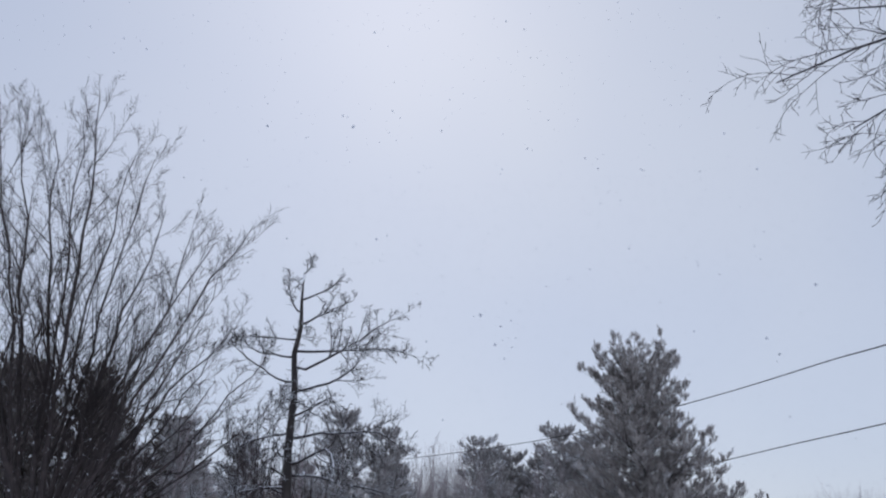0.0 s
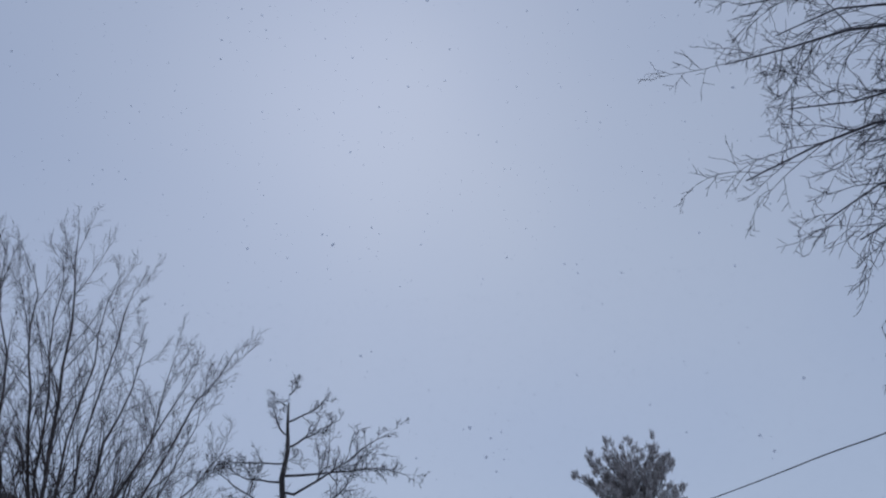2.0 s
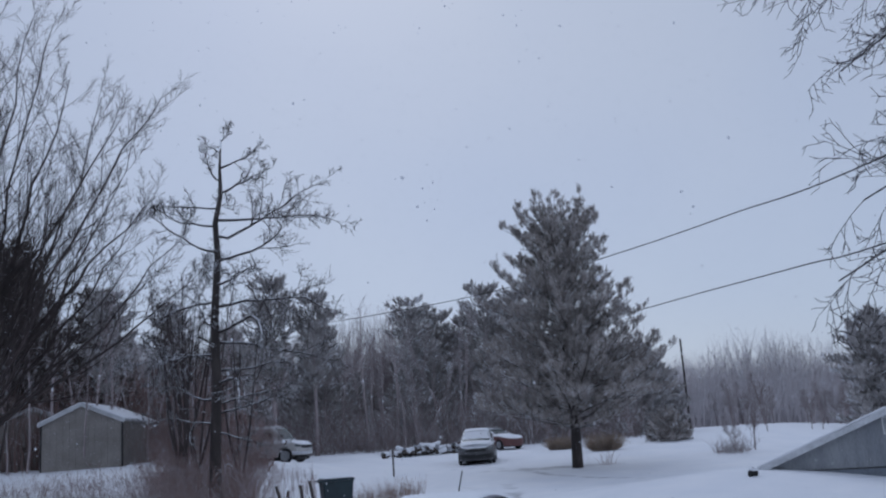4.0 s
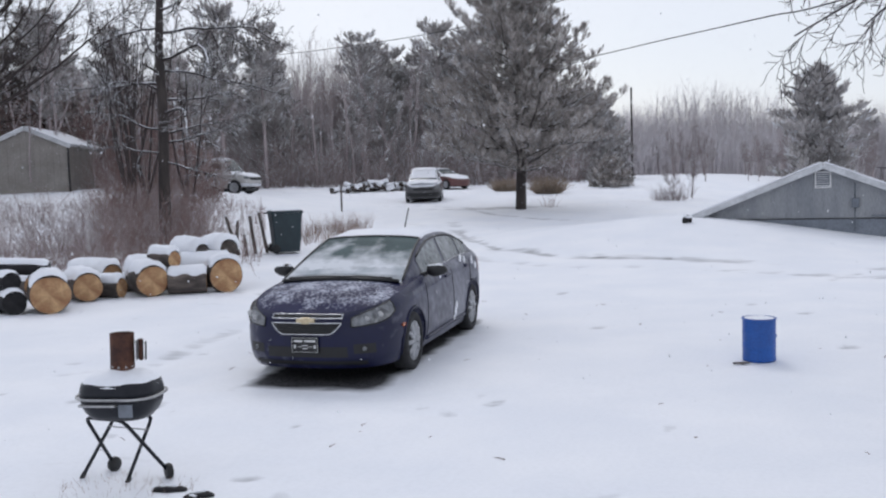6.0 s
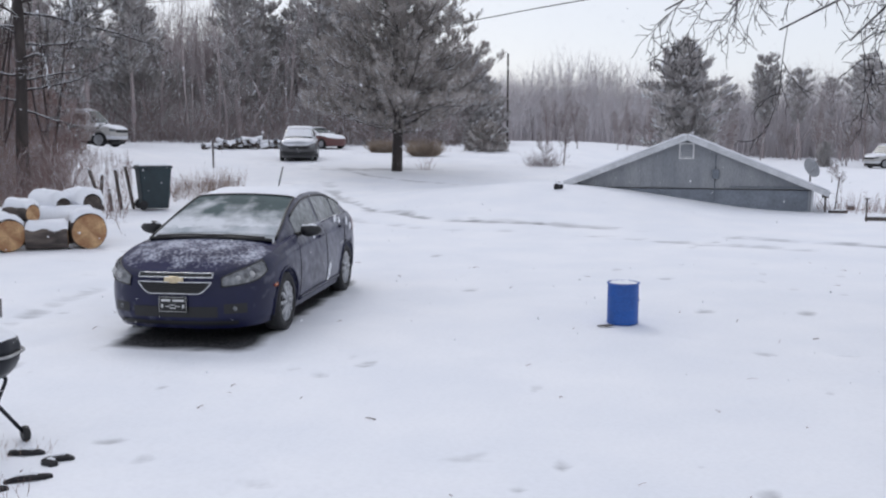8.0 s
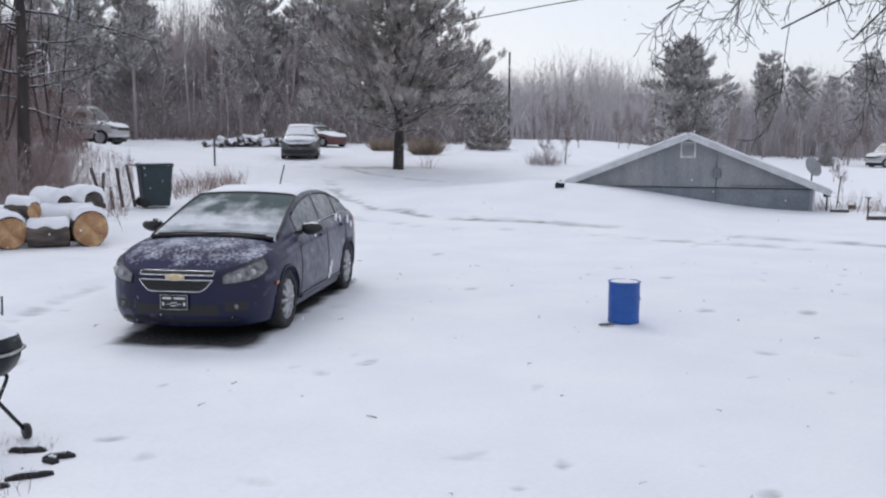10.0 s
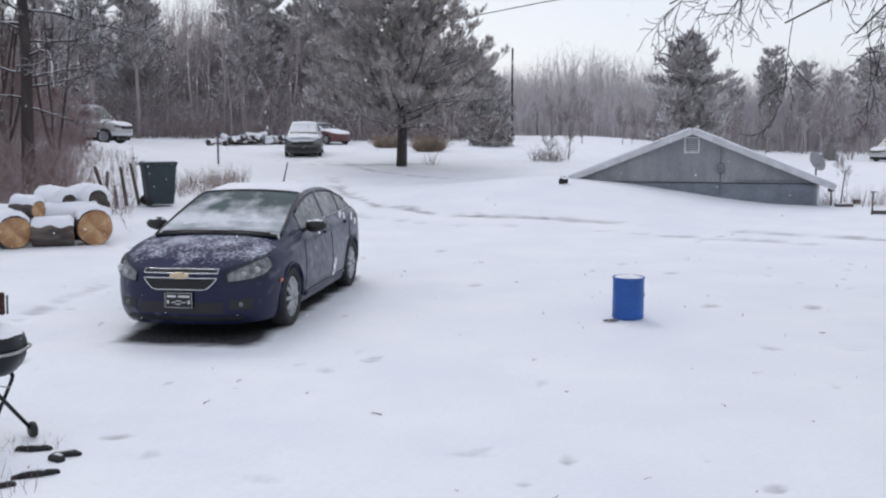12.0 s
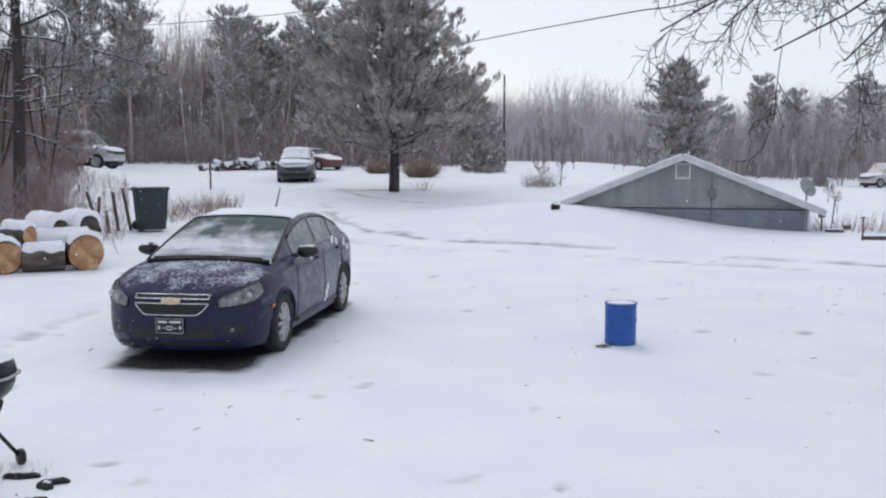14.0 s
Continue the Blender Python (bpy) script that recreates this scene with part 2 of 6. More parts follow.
# ---- mesh helpers ----
def mesh_from(name, verts, faces, material, smooth=True):
    me = bpy.data.meshes.new(name)
    me.from_pydata([tuple(v) for v in verts], [], faces)
    for m in (material if isinstance(material, (list, tuple)) else [material]):
        me.materials.append(m)
    if smooth:
        me.polygons.foreach_set("use_smooth", [True] * len(me.polygons))
    me.update()
    return me


def part_mesh(name, me, parent, label=""):
    ob = new(name, me)
    ob.parent = parent
    return tagged(ob, label) if label else ob


def part(name, bm, material, parent, label="", smooth=False):
    """Links a bmesh as one mesh object under a thing or under a part."""
    me = bpy.data.meshes.new(name)
    bm.to_mesh(me)
    bm.free()
    for m in (material if isinstance(material, (list, tuple)) else [material]):
        me.materials.append(m)
    if smooth:
        me.polygons.foreach_set("use_smooth", [True] * len(me.polygons))
    return part_mesh(name, me, parent, label)


def thing(name, m, label, category, group="", kind=""):
    ob = new(name)
    ob.empty_display_size = 0.2
    ob.matrix_world = m
    return tagged(ob, label, category, group, kind)


def box(bm, x0, x1, y0, y1, z0, z1, bevel=0.0, m=None):
    r = bmesh.ops.create_cube(bm, size=1)
    mt = Matrix.Translation(((x0 + x1) / 2, (y0 + y1) / 2, (z0 + z1) / 2)) @ Matrix.Diagonal((x1 - x0, y1 - y0, z1 - z0, 1))
    bmesh.ops.transform(bm, matrix=(m @ mt) if m else mt, verts=r["verts"])
    if bevel:
        es = list({e for v in r["verts"] for e in v.link_edges})
        bmesh.ops.bevel(bm, geom=es, offset=bevel, segments=2, affect="EDGES", profile=0.5)
    return bm


def boxed(*a, **k):
    return box(bmesh.new(), *a, **k)


def lathe(profile, sides=24, axis="z", wob=0.0, seed=0):
    """A turned shape from (radius, height) pairs, as verts and faces."""
    rng = random.Random(seed)
    v, f = [], []
    ph = [rng.uniform(0, 6.28) for _ in range(3)]
    for r, h in profile:
        for i in range(sides):
            a = 2 * math.pi * i / sides
            q = r * (1 + wob * (math.sin(2 * a + ph[0]) + 0.6 * math.sin(3 * a + ph[1]) + 0.4 * math.sin(5 * a + ph[2])))
            p = (q * math.cos(a), q * math.sin(a), h)
            v.append({"z": p, "y": (p[0], p[2], p[1]), "x": (p[2], p[0], p[1])}[axis])
    for k in range(len(profile) - 1):
        for i in range(sides):
            j = (i + 1) % sides
            f.append((k * sides + i, k * sides + j, (k + 1) * sides + j, (k + 1) * sides + i))
    f.append(tuple(range(sides - 1, -1, -1)))
    f.append(tuple((len(profile) - 1) * sides + i for i in range(sides)))
    return v, f


def tube(V, F, pts, radii, sides=5, cap=True):
    """Adds a tapered tube along pts to the lists V and F."""
    base = len(V)
    n = len(pts)
    ref = Vector((0.31, 0.17, 0.93))
    for i in range(n):
        d = (pts[min(i + 1, n - 1)] - pts[max(i - 1, 0)])
        if d.length < 1e-9:
            d = Vector((0, 0, 1))
        d.normalize()
        a = d.cross(ref)
        if a.length < 0.05:
            a = d.cross(Vector((1, 0, 0)))
        a.normalize()
        b = d.cross(a)
        for k in range(sides):
            w = 2 * math.pi * k / sides
            V.append(pts[i] + (a * math.cos(w) + b * math.sin(w)) * radii[i])
    for i in range(n - 1):
        for k in range(sides):
            q = (k + 1) % sides
            F.append((base + i * sides + k, base + i * sides + q, base + (i + 1) * sides + q, base + (i + 1) * sides + k))
    if cap:
        F.append(tuple(base + k for k in range(sides - 1, -1, -1)))
        F.append(tuple(base + (n - 1) * sides + k for k in range(sides)))


def tube_part(name, paths, radius, material, parent, label="", sides=6):
    V, F = [], []
    for p in paths:
        p = [Vector(q) for q in p]
        tube(V, F, p, [radius] * len(p), sides)
    return part_mesh(name, mesh_from(name, V, F, material), parent, label)


def rounded(pts, r=0.06, n=4):
    """A polyline with its corners rounded off."""
    pts = [Vector(p) for p in pts]
    out = [pts[0]]
    for a, b, c in zip(pts, pts[1:], pts[2:]):
        p, q = b + (a - b).normalized() * r, b + (c - b).normalized() * r
        for i in range(n + 1):
            t = i / n
            out.append(p * (1 - t) ** 2 + b * 2 * t * (1 - t) + q * t * t)
    return out + [pts[-1]]


def grid_faces(nu, nv, base=0, flip=False, wrap=False):
    f = []
    for i in range(nu - 1):
        for j in range(nv if wrap else nv - 1):
            k = (j + 1) % nv
            q = (base + i * nv + j, base + i * nv + k, base + (i + 1) * nv + k, base + (i + 1) * nv + j)
            f.append(q[::-1] if flip else q)
    return f


# ---- ground ----
def sstep(a, b, v):
    t = min(1.0, max(0.0, (v - a) / (b - a)))
    return t * t * (3 - 2 * t)


def ground_z(x, y):
    """Height of the snow: flat yard, a slow rise towards the woods, a bank by the sheds, a fall to the far field."""
    u = x / max(y, 1.0)
    z = 1.55 * sstep(18, 75, y) * (1 - 1.3 * sstep(0.12, 0.36, u))
    z += 1.5 * sstep(-9, -21, x) * sstep(19, 35, y) * (1 - 0.8 * sstep(40, 56, y))
    z += 0.64 * math.exp(-((x - 3.0) / 4.7) ** 2 - ((y - 27.5) / 3.6) ** 2)
    return z


def seg_dist(x, y, pts):
    best = 1e9
    for (ax, ay), (bx, by) in zip(pts, pts[1:]):
        dx, dy = bx - ax, by - ay
        t = max(0.0, min(1.0, ((x - ax) * dx + (y - ay) * dy) / (dx * dx + dy * dy)))
        best = min(best, math.hypot(x - ax - t * dx, y - ay - t * dy))
    return best


# wheel ruts: round the bend to the lane, and along the yard to the parked car
RUTS = [
    [(-4.5, 36), (-3.6, 30.5), (-2.9, 27.0), (-1.9, 24.6), (-0.2, 22.9), (2.2, 22.0), (5.0, 20.6), (8.2, 18.2), (13, 15.0)],
    [(-6.0, 36), (-4.9, 30.3), (-4.1, 26.4), (-2.7, 23.2), (-0.6, 21.3), (2.4, 20.2), (5.0, 18.9), (8.0, 16.6), (13, 13.2)],
    [(-5.0, 9.5), (-4.9, 12.5), (-4.6, 15.5), (-4.3, 18.5), (-4.6, 22)],
    [(-9.0, 46.0), (-5.5, 44.0), (-3.0, 42.4), (-0.5, 42.2)],
    [(-6.5, 43.2), (-4.2, 41.4), (-3.0, 38.6), (-1.2, 36.2), (0.4, 35.0)],
]


def build_ground():
    def axis(stops):
        out = []
        for (a, s), (b, _) in zip(stops, stops[1:]):
            n = max(1, round((b - a) / s))
            out += [a + (b - a) * i / n for i in range(n)]
        return out + [stops[-1][0]]

    xs = axis([(-700, 100), (-200, 20), (-60, 3), (-26, 0.8), (-10, 0.16), (-6, 0.075), (7.5, 0.16), (10, 0.5), (28, 3), (80, 20), (200, 100), (700, 1)])
    ys = axis([(-300, 60), (-40, 6), (-4, 1.0), (3, 0.075), (13, 0.14), (18, 0.2), (30, 0.5), (60, 1.5), (110, 10), (250, 60), (1200, 1)])
    rng = random.Random(5)
    dents = {}
    for k in range(860):
        x, y = (rng.uniform(-7, 9.5), 3.6 + 16 * rng.random() ** 1.5) if k < 620 else (rng.uniform(-5, -0.8), rng.uniform(4.4, 9.5))
        d = (x, y, rng.uniform(0.05, 0.14), 0.004 + (0.026 if k < 620 else 0.015) * rng.random() ** 2, rng.uniform(0, 3.14))
        for i in (-1, 0, 1):
            for j in (-1, 0, 1):
                dents.setdefault((math.floor(x) + i, math.floor(y) + j), []).append(d)
    V, bare = [], []
    for y in ys:
        for x in xs:
            z, w = ground_z(x, y), 0.0
            if abs(x) < 40 and -5 < y < 90:
                z += 0.035 * noise.noise((x * 0.35, y * 0.35, 1.3)) + 0.006 * noise.noise((x * 1.7, y * 1.7, 4.1))
                z += 0.0035 * noise.noise((x * 6, y * 6, 2.0)) + 0.0025 * noise.noise((x * 2.9, y * 4.5, 8.0)) + 0.03 * sstep(15, 22, y) * noise.noise((x * 0.5, y * 1.1, 7.7))
                # trodden snow between the car, the grill and the logs
                tread = sstep(-0.5, -3.5, x) * sstep(3, 6, y) * (1 - sstep(15, 19, y))
                z += tread * (0.012 * noise.noise((x * 2.6, y * 2.6, 3.3)) + 0.008 * noise.noise((x * 7, y * 7, 5.1)))
                w = max(w, 0.32 * tread * max(0.0, noise.noise((x * 1.3, y * 2.2, 6.2))))
                for k, r in enumerate(RUTS):
                    d = seg_dist(x, y, r)
                    if d < 1.2:
                        z -= (0.03 if k < 2 else 0.016) * math.exp(-(d / 0.17) ** 2)
                        z += 0.012 * math.exp(-((d - 0.34) / 0.12) ** 2)
                        w = max(w, (0.0, 0.0, 0.36, 0.5, 0.6)[k] * math.exp(-(d / 0.25) ** 2), (0.5 if k < 2 else 0.0) * (0.7 + 1.0 * noise.noise((x * 0.35, y * 0.9, 9.0 + k))) * math.exp(-(d / 0.42) ** 2))
                d = seg_dist(x, y, RUTS[0][1:6])
                w = max(w, 1.1 * math.exp(-(d / 0.16) ** 2) * (0.6 + 0.9 * noise.noise((x * 0.8, y * 0.8, 3.0))))
                # scraped ground by the great pine
                w = max(w, 0.75 * math.exp(-((x + 3.2) / 2.8) ** 2 - ((y - 42.6) / 0.9) ** 2))
                # under the car: bare wet ground with the car's shadow painted in
                cx, cy = x + 2.42, y - 11.5
                ca, sa = math.cos(radians(8.5)), math.sin(radians(8.5))
                lx, ly = cx * ca - cy * sa, cx * sa + cy * ca
                w = max(w, 1.4 * (1 - sstep(0.55, 0.9, abs(lx - 0.08))) * (1 - sstep(2.05, 2.55, abs(ly + 0.05))))
                for dx, dy, dr, dz, da in dents.get((math.floor(x), math.floor(y)), ()):
                    ex, ey = x - dx, y - dy
                    px, py = ex * math.cos(da) + ey * math.sin(da), -ex * math.sin(da) + ey * math.cos(da)
                    g = math.exp(-(px / (dr * 1.5)) ** 2 - (py / dr) ** 2)
                    z -= dz * g
                    w = max(w, 0.55 * g if dz > 0.02 else 0)
            V.append((x, y, z))
            bare.append(w)
    me = mesh_from("ground", V, grid_faces(len(ys), len(xs)), M_GROUND)
    at = me.attributes.new("bare", "FLOAT", "POINT")
    at.data.foreach_set("value", bare)
    ob = tagged(new("ground", me), "snow-covered yard and field with faint wheel ruts", "ground", kind="structure")
    return ob


ground = build_ground()


# ---- trees ----
def bend(rng, p, d, length, n, wob, up, droop=0.0):
    """A wandering line from p along d; up pulls it to the sky, droop to the ground towards its end."""
    pts, d, st = [p.copy()], d.normalized(), length / n
    for i in range(n):
        d = d + Vector((rng.gauss(0, wob), rng.gauss(0, wob), rng.gauss(0, wob) + up - droop * (i / n)))
        d.normalize()
        p = p + d * st
        pts.append(p)
    return pts


def sprout(V, F, rng, pts, r0, r1, lvl, P):
    """A limb along pts with its twigs, level by level."""
    n = len(pts)
    tube(V, F, pts, [r0 + (r1 - r0) * i / (n - 1) for i in range(n)], P["sides"][min(lvl, len(P["sides"]) - 1)], cap=lvl == 0)
    if lvl >= len(P["kids"]):
        return
    length = sum((b - a).length for a, b in zip(pts, pts[1:]))
    count = P["kids"][lvl]
    count = max(1, round(count * (0.5 + 0.5 * min(1.5, length / P["ref"][lvl]))))
    for k in range(count):
        t = P["from"][lvl] + (1 - P["from"][lvl]) * (k + rng.random()) / count
        f = t * (n - 1)
        i = min(n - 2, int(f))
        p = pts[i].lerp(pts[i + 1], f - i)
        d = (pts[i + 1] - pts[i]).normalized()
        a = d.cross(Vector((rng.gauss(0, 1), rng.gauss(0, 1), rng.gauss(0, 1))))
        if a.length < 1e-3:
            continue
        a.normalize()
        ang = radians(rng.uniform(*P["angle"][lvl]))
        d2 = d * math.cos(ang) + a * math.sin(ang)
        ln = length * P["ratio"][lvl] * (1.15 - 0.75 * t) * rng.uniform(0.6, 1.25)
        ln = max(ln, P["least"][lvl])
        rr = max(P["rmin"], (r0 + (r1 - r0) * t) * P["thin"])
        q = bend(rng, p, d2, ln, P["segs"][lvl], P["wob"][lvl], P["up"][lvl], P["droop"][lvl])
        sprout(V, F, rng, q, rr, max(P["rmin"] * 0.6, rr * 0.3), lvl + 1, P)


def habit(kids, ratio, angle, up, wob, start, ref, least, sides=(7, 5, 4, 3, 3), segs=(5, 4, 3, 3), droop=(0, 0, 0, 0), rmin=0.006, thin=0.55):
    return {"kids": kids, "ratio": ratio, "angle": angle, "up": up, "wob": wob, "from": start, "ref": ref, "least": least, "sides": sides, "segs": segs,
            "droop": droop, "rmin": rmin, "thin": thin}


def tree_thing(name, m, label, category, trunk, crown, trunk_mat, crown_mat, group="", crown_label=""):
    t = thing(name, m, label, category, group)
    part_mesh("trunk", mesh_from("trunk", *trunk, trunk_mat), t)
    if crown[0]:
        part_mesh("crown", mesh_from("crown", *crown, crown_mat), t, crown_label)
    return t


def bare_oak():
    """The dark bare tree by the log pile: one stem, wavering level limbs."""
    rng = random.Random(21)
    V, F, CV, CF = [], [], [], []
    stem = [Vector(q) for q in ((0, 0, -0.3), (0.05, 0, 2), (0.12, 0.02, 4), (0.1, 0, 6), (0.22, 0.05, 8), (0.18, 0, 9.1), (0.36, 0.05, 10.0), (0.36, 0.02, 10.9), (0.42, 0, 11.9))]
    tube(V, F, stem, [0.22, 0.175, 0.15, 0.13, 0.105, 0.09, 0.07, 0.048, 0.014], 9)
    P = habit((11, 7, 4), (0.40, 0.5, 0.6), ((25, 65), (25, 70), (25, 70)), (0.03, 0.04, 0.04), (0.17, 0.2, 0.2), (0.25, 0.2, 0.15), (3, 1.2, 0.5), (0.3, 0.18, 0.1),
              sides=(6, 4, 3, 3), segs=(6, 5, 4), rmin=0.0085, thin=0.58)
    for z, az, ln, up in ((2.5, 15, 1.9, -0.09), (2.8, 200, 2.0, -0.08), (3.4, 60, 2.6, -0.1), (4.0, 330, 3.2, -0.09), (4.7, 225, 2.6, -0.08), (5.3, 30, 3.6, -0.09), (3.1, -10, 2.4, -0.05), (3.6, 170, 2.6, -0.03), (4.4, 20, 2.6, -0.09), (4.9, 195, 3.0, -0.05), (5.6, 0, 3.8, -0.1), (5.9, 150, 2.6, 0.0), (6.4, 15, 4.3, -0.02), (6.6, 185, 2.8, -0.06),
                          (7.1, -20, 3.3, 0.02), (7.4, 90, 2.4, 0), (7.9, 10, 3.4, -0.03), (8.2, 190, 2.6, 0.0), (8.7, 5, 3.6, -0.02), (9.0, 172, 2.4, 0.0), (9.2, 20, 3.6, -0.02), (9.6, 190, 1.8, 0.05),
                          (10.1, -15, 2.6, 0.0), (10.5, 200, 1.6, 0.04), (10.9, 10, 2.2, 0.0), (11.4, 170, 1.0, 0.15), (11.8, 30, 0.8, 0.2), (5.2, 260, 2.2, 0), (7.7, 280, 2.4, 0), (9.4, 100, 1.9, 0.1)):
        i = max(k for k in range(len(stem) - 1) if stem[k].z <= z)
        p = stem[i].lerp(stem[i + 1], (z - stem[i].z) / (stem[i + 1].z - stem[i].z))
        a = radians(az + rng.uniform(-12, 12))
        d = Vector((math.cos(a), math.sin(a), 0.05 + 0.5 * max(0.0, z - 9.8) / 2.5 + 0.25 * max(0.0, 6.5 - z) / 4))
        q = bend(rng, p, d, ln * (1.12 if z < 9.9 else 0.72), 10, 0.16, up + 0.01)
        sprout(CV, CF, rng, q, 0.020 + 0.0085 * ln, 0.010, 0, P)
    return V, F, CV, CF


def fan_maple():
    """A great many-stemmed bare tree, its stems fanning out from near the ground."""
    rng = random.Random(8)
    V, F, CV, CF = [], [], [], []
    tube(V, F, [Vector((0, 0, -0.4)), Vector((0, 0, 0.8)), Vector((0.05, 0, 2.0))], [0.62, 0.5, 0.46], 12)
    P = habit((18, 10, 7), (0.26, 0.42, 0.5), ((18, 46), (18, 50), (20, 55)), (0.05, 0.07, 0.05), (0.05, 0.08, 0.1), (0.2, 0.18, 0.1), (14, 4, 1.6), (0.8, 0.4, 0.25),
              sides=(7, 5, 3, 3), segs=(6, 5, 3), rmin=0.0066, thin=0.48)
    e = Vector((0.77, 0.63, 0))
    g = Vector((-0.63, 0.77, 0))
    for i in range(17):
        a = -8.6 + 15.4 * i / 16 + rng.uniform(-0.4, 0.4)
        h = 19.0 - 0.16 * a * a + rng.uniform(-1.2, 0.2)
        b = rng.uniform(-3, 3)
        p0 = Vector((0.25 * rng.uniform(-1, 1), 0.25 * rng.uniform(-1, 1), rng.uniform(0.8, 2.4)))
        tip = e * a + g * b + Vector((0, 0, h))
        mid = p0.lerp(tip, 0.5) + e * (-a * 0.10) + Vector((0, 0, 0.4))
        pts = []
        for k in range(13):
            t = k / 12
            pts.append(p0 * (1 - t) ** 2 + mid * 2 * t * (1 - t) + tip * t * t + Vector((rng.gauss(0, 0.09), rng.gauss(0, 0.09), 0)) * min(1, t * 3))
        sprout(CV, CF, rng, pts, rng.uniform(0.075, 0.125), 0.012, 0, P)
    for a, h in ((4.5, 14.2), (5.4, 12.2), (6.2, 10.6), (7.0, 9.2), (7.7, 7.8), (5.8, 8.8), (3.9, 11.6)):
        p0 = Vector((0.2, 0.1, rng.uniform(1.6, 2.6)))
        tip = e * a + g * rng.uniform(-2, 2) + Vector((0, 0, h))
        mid = p0.lerp(tip, 0.5) + e * (a * 0.12)
        pts = [p0 * (1 - t) ** 2 + mid * 2 * t * (1 - t) + tip * t * t + Vector((rng.gauss(0, 0.08), rng.gauss(0, 0.08), 0)) * min(1, t * 3) for t in span_(0, 1, 11)]
        sprout(CV, CF, rng, pts, 0.07, 0.011, 0, P)
    return V, F, CV, CF


def bare_tree(seed, height, stems=1, spread=0.32, dense=1.0):
    """A smaller bare wood-edge tree."""
    rng = random.Random(seed)
    V, F, CV, CF = [], [], [], []
    P = habit((round(11 * dense), round(6 * dense), 4), (0.34, 0.45, 0.5), ((20, 55), (25, 60), (25, 60)), (0.06, 0.06, 0.04), (0.07, 0.1, 0.12), (0.3, 0.2, 0.1),
              (height, height * 0.3, height * 0.12), (0.5, 0.3, 0.2), sides=(6, 4, 3, 3), segs=(5, 3, 2), rmin=0.009, thin=0.5)
    for s in range(stems):
        d = Vector((rng.gauss(0, spread * (stems > 1) + 0.04), rng.gauss(0, spread * (stems > 1) + 0.04), 1))
        h = height * rng.uniform(0.75, 1.0)
        r = 0.007 * h + 0.015
        pts = bend(rng, Vector((rng.uniform(-0.1, 0.1), rng.uniform(-0.1, 0.1), -0.25)), d, h, 10, 0.05, 0.05)
        cut = 5
        tube(V, F, pts[:cut + 1], [r * (1 - 0.08 * i) for i in range(cut + 1)], 7)
        sprout(CV, CF, rng, pts[2:], r * 0.84, 0.012, 0, P)
    return V, F, CV, CF


def tuft(V, F, rng, p, d, size, blades=9, wide=0.09):
    """A spray of needles about the direction d."""
    d = d.normalized()
    a = d.cross(Vector((0.2, 0.5, 0.8))).normalized()
    b = d.cross(a)
    for _ in range(blades):
        w, o = rng.uniform(0, 6.28), rng.uniform(0.15, 0.75)
        q = (d + (a * math.cos(w) + b * math.sin(w)) * o).normalized()
        side = q.cross(Vector((rng.gauss(0, 1), rng.gauss(0, 1), rng.gauss(0, 1)))).normalized() * size * wide
        k = len(V)
        root = p + d * size * rng.uniform(-0.5, 0.3)
        tip = root + q * size * rng.uniform(0.7, 1.2)
        mid = root.lerp(tip, 0.55)
        V.extend((root, mid + side, tip, mid - side))
        F.append((k, k + 1, k + 2, k + 3))


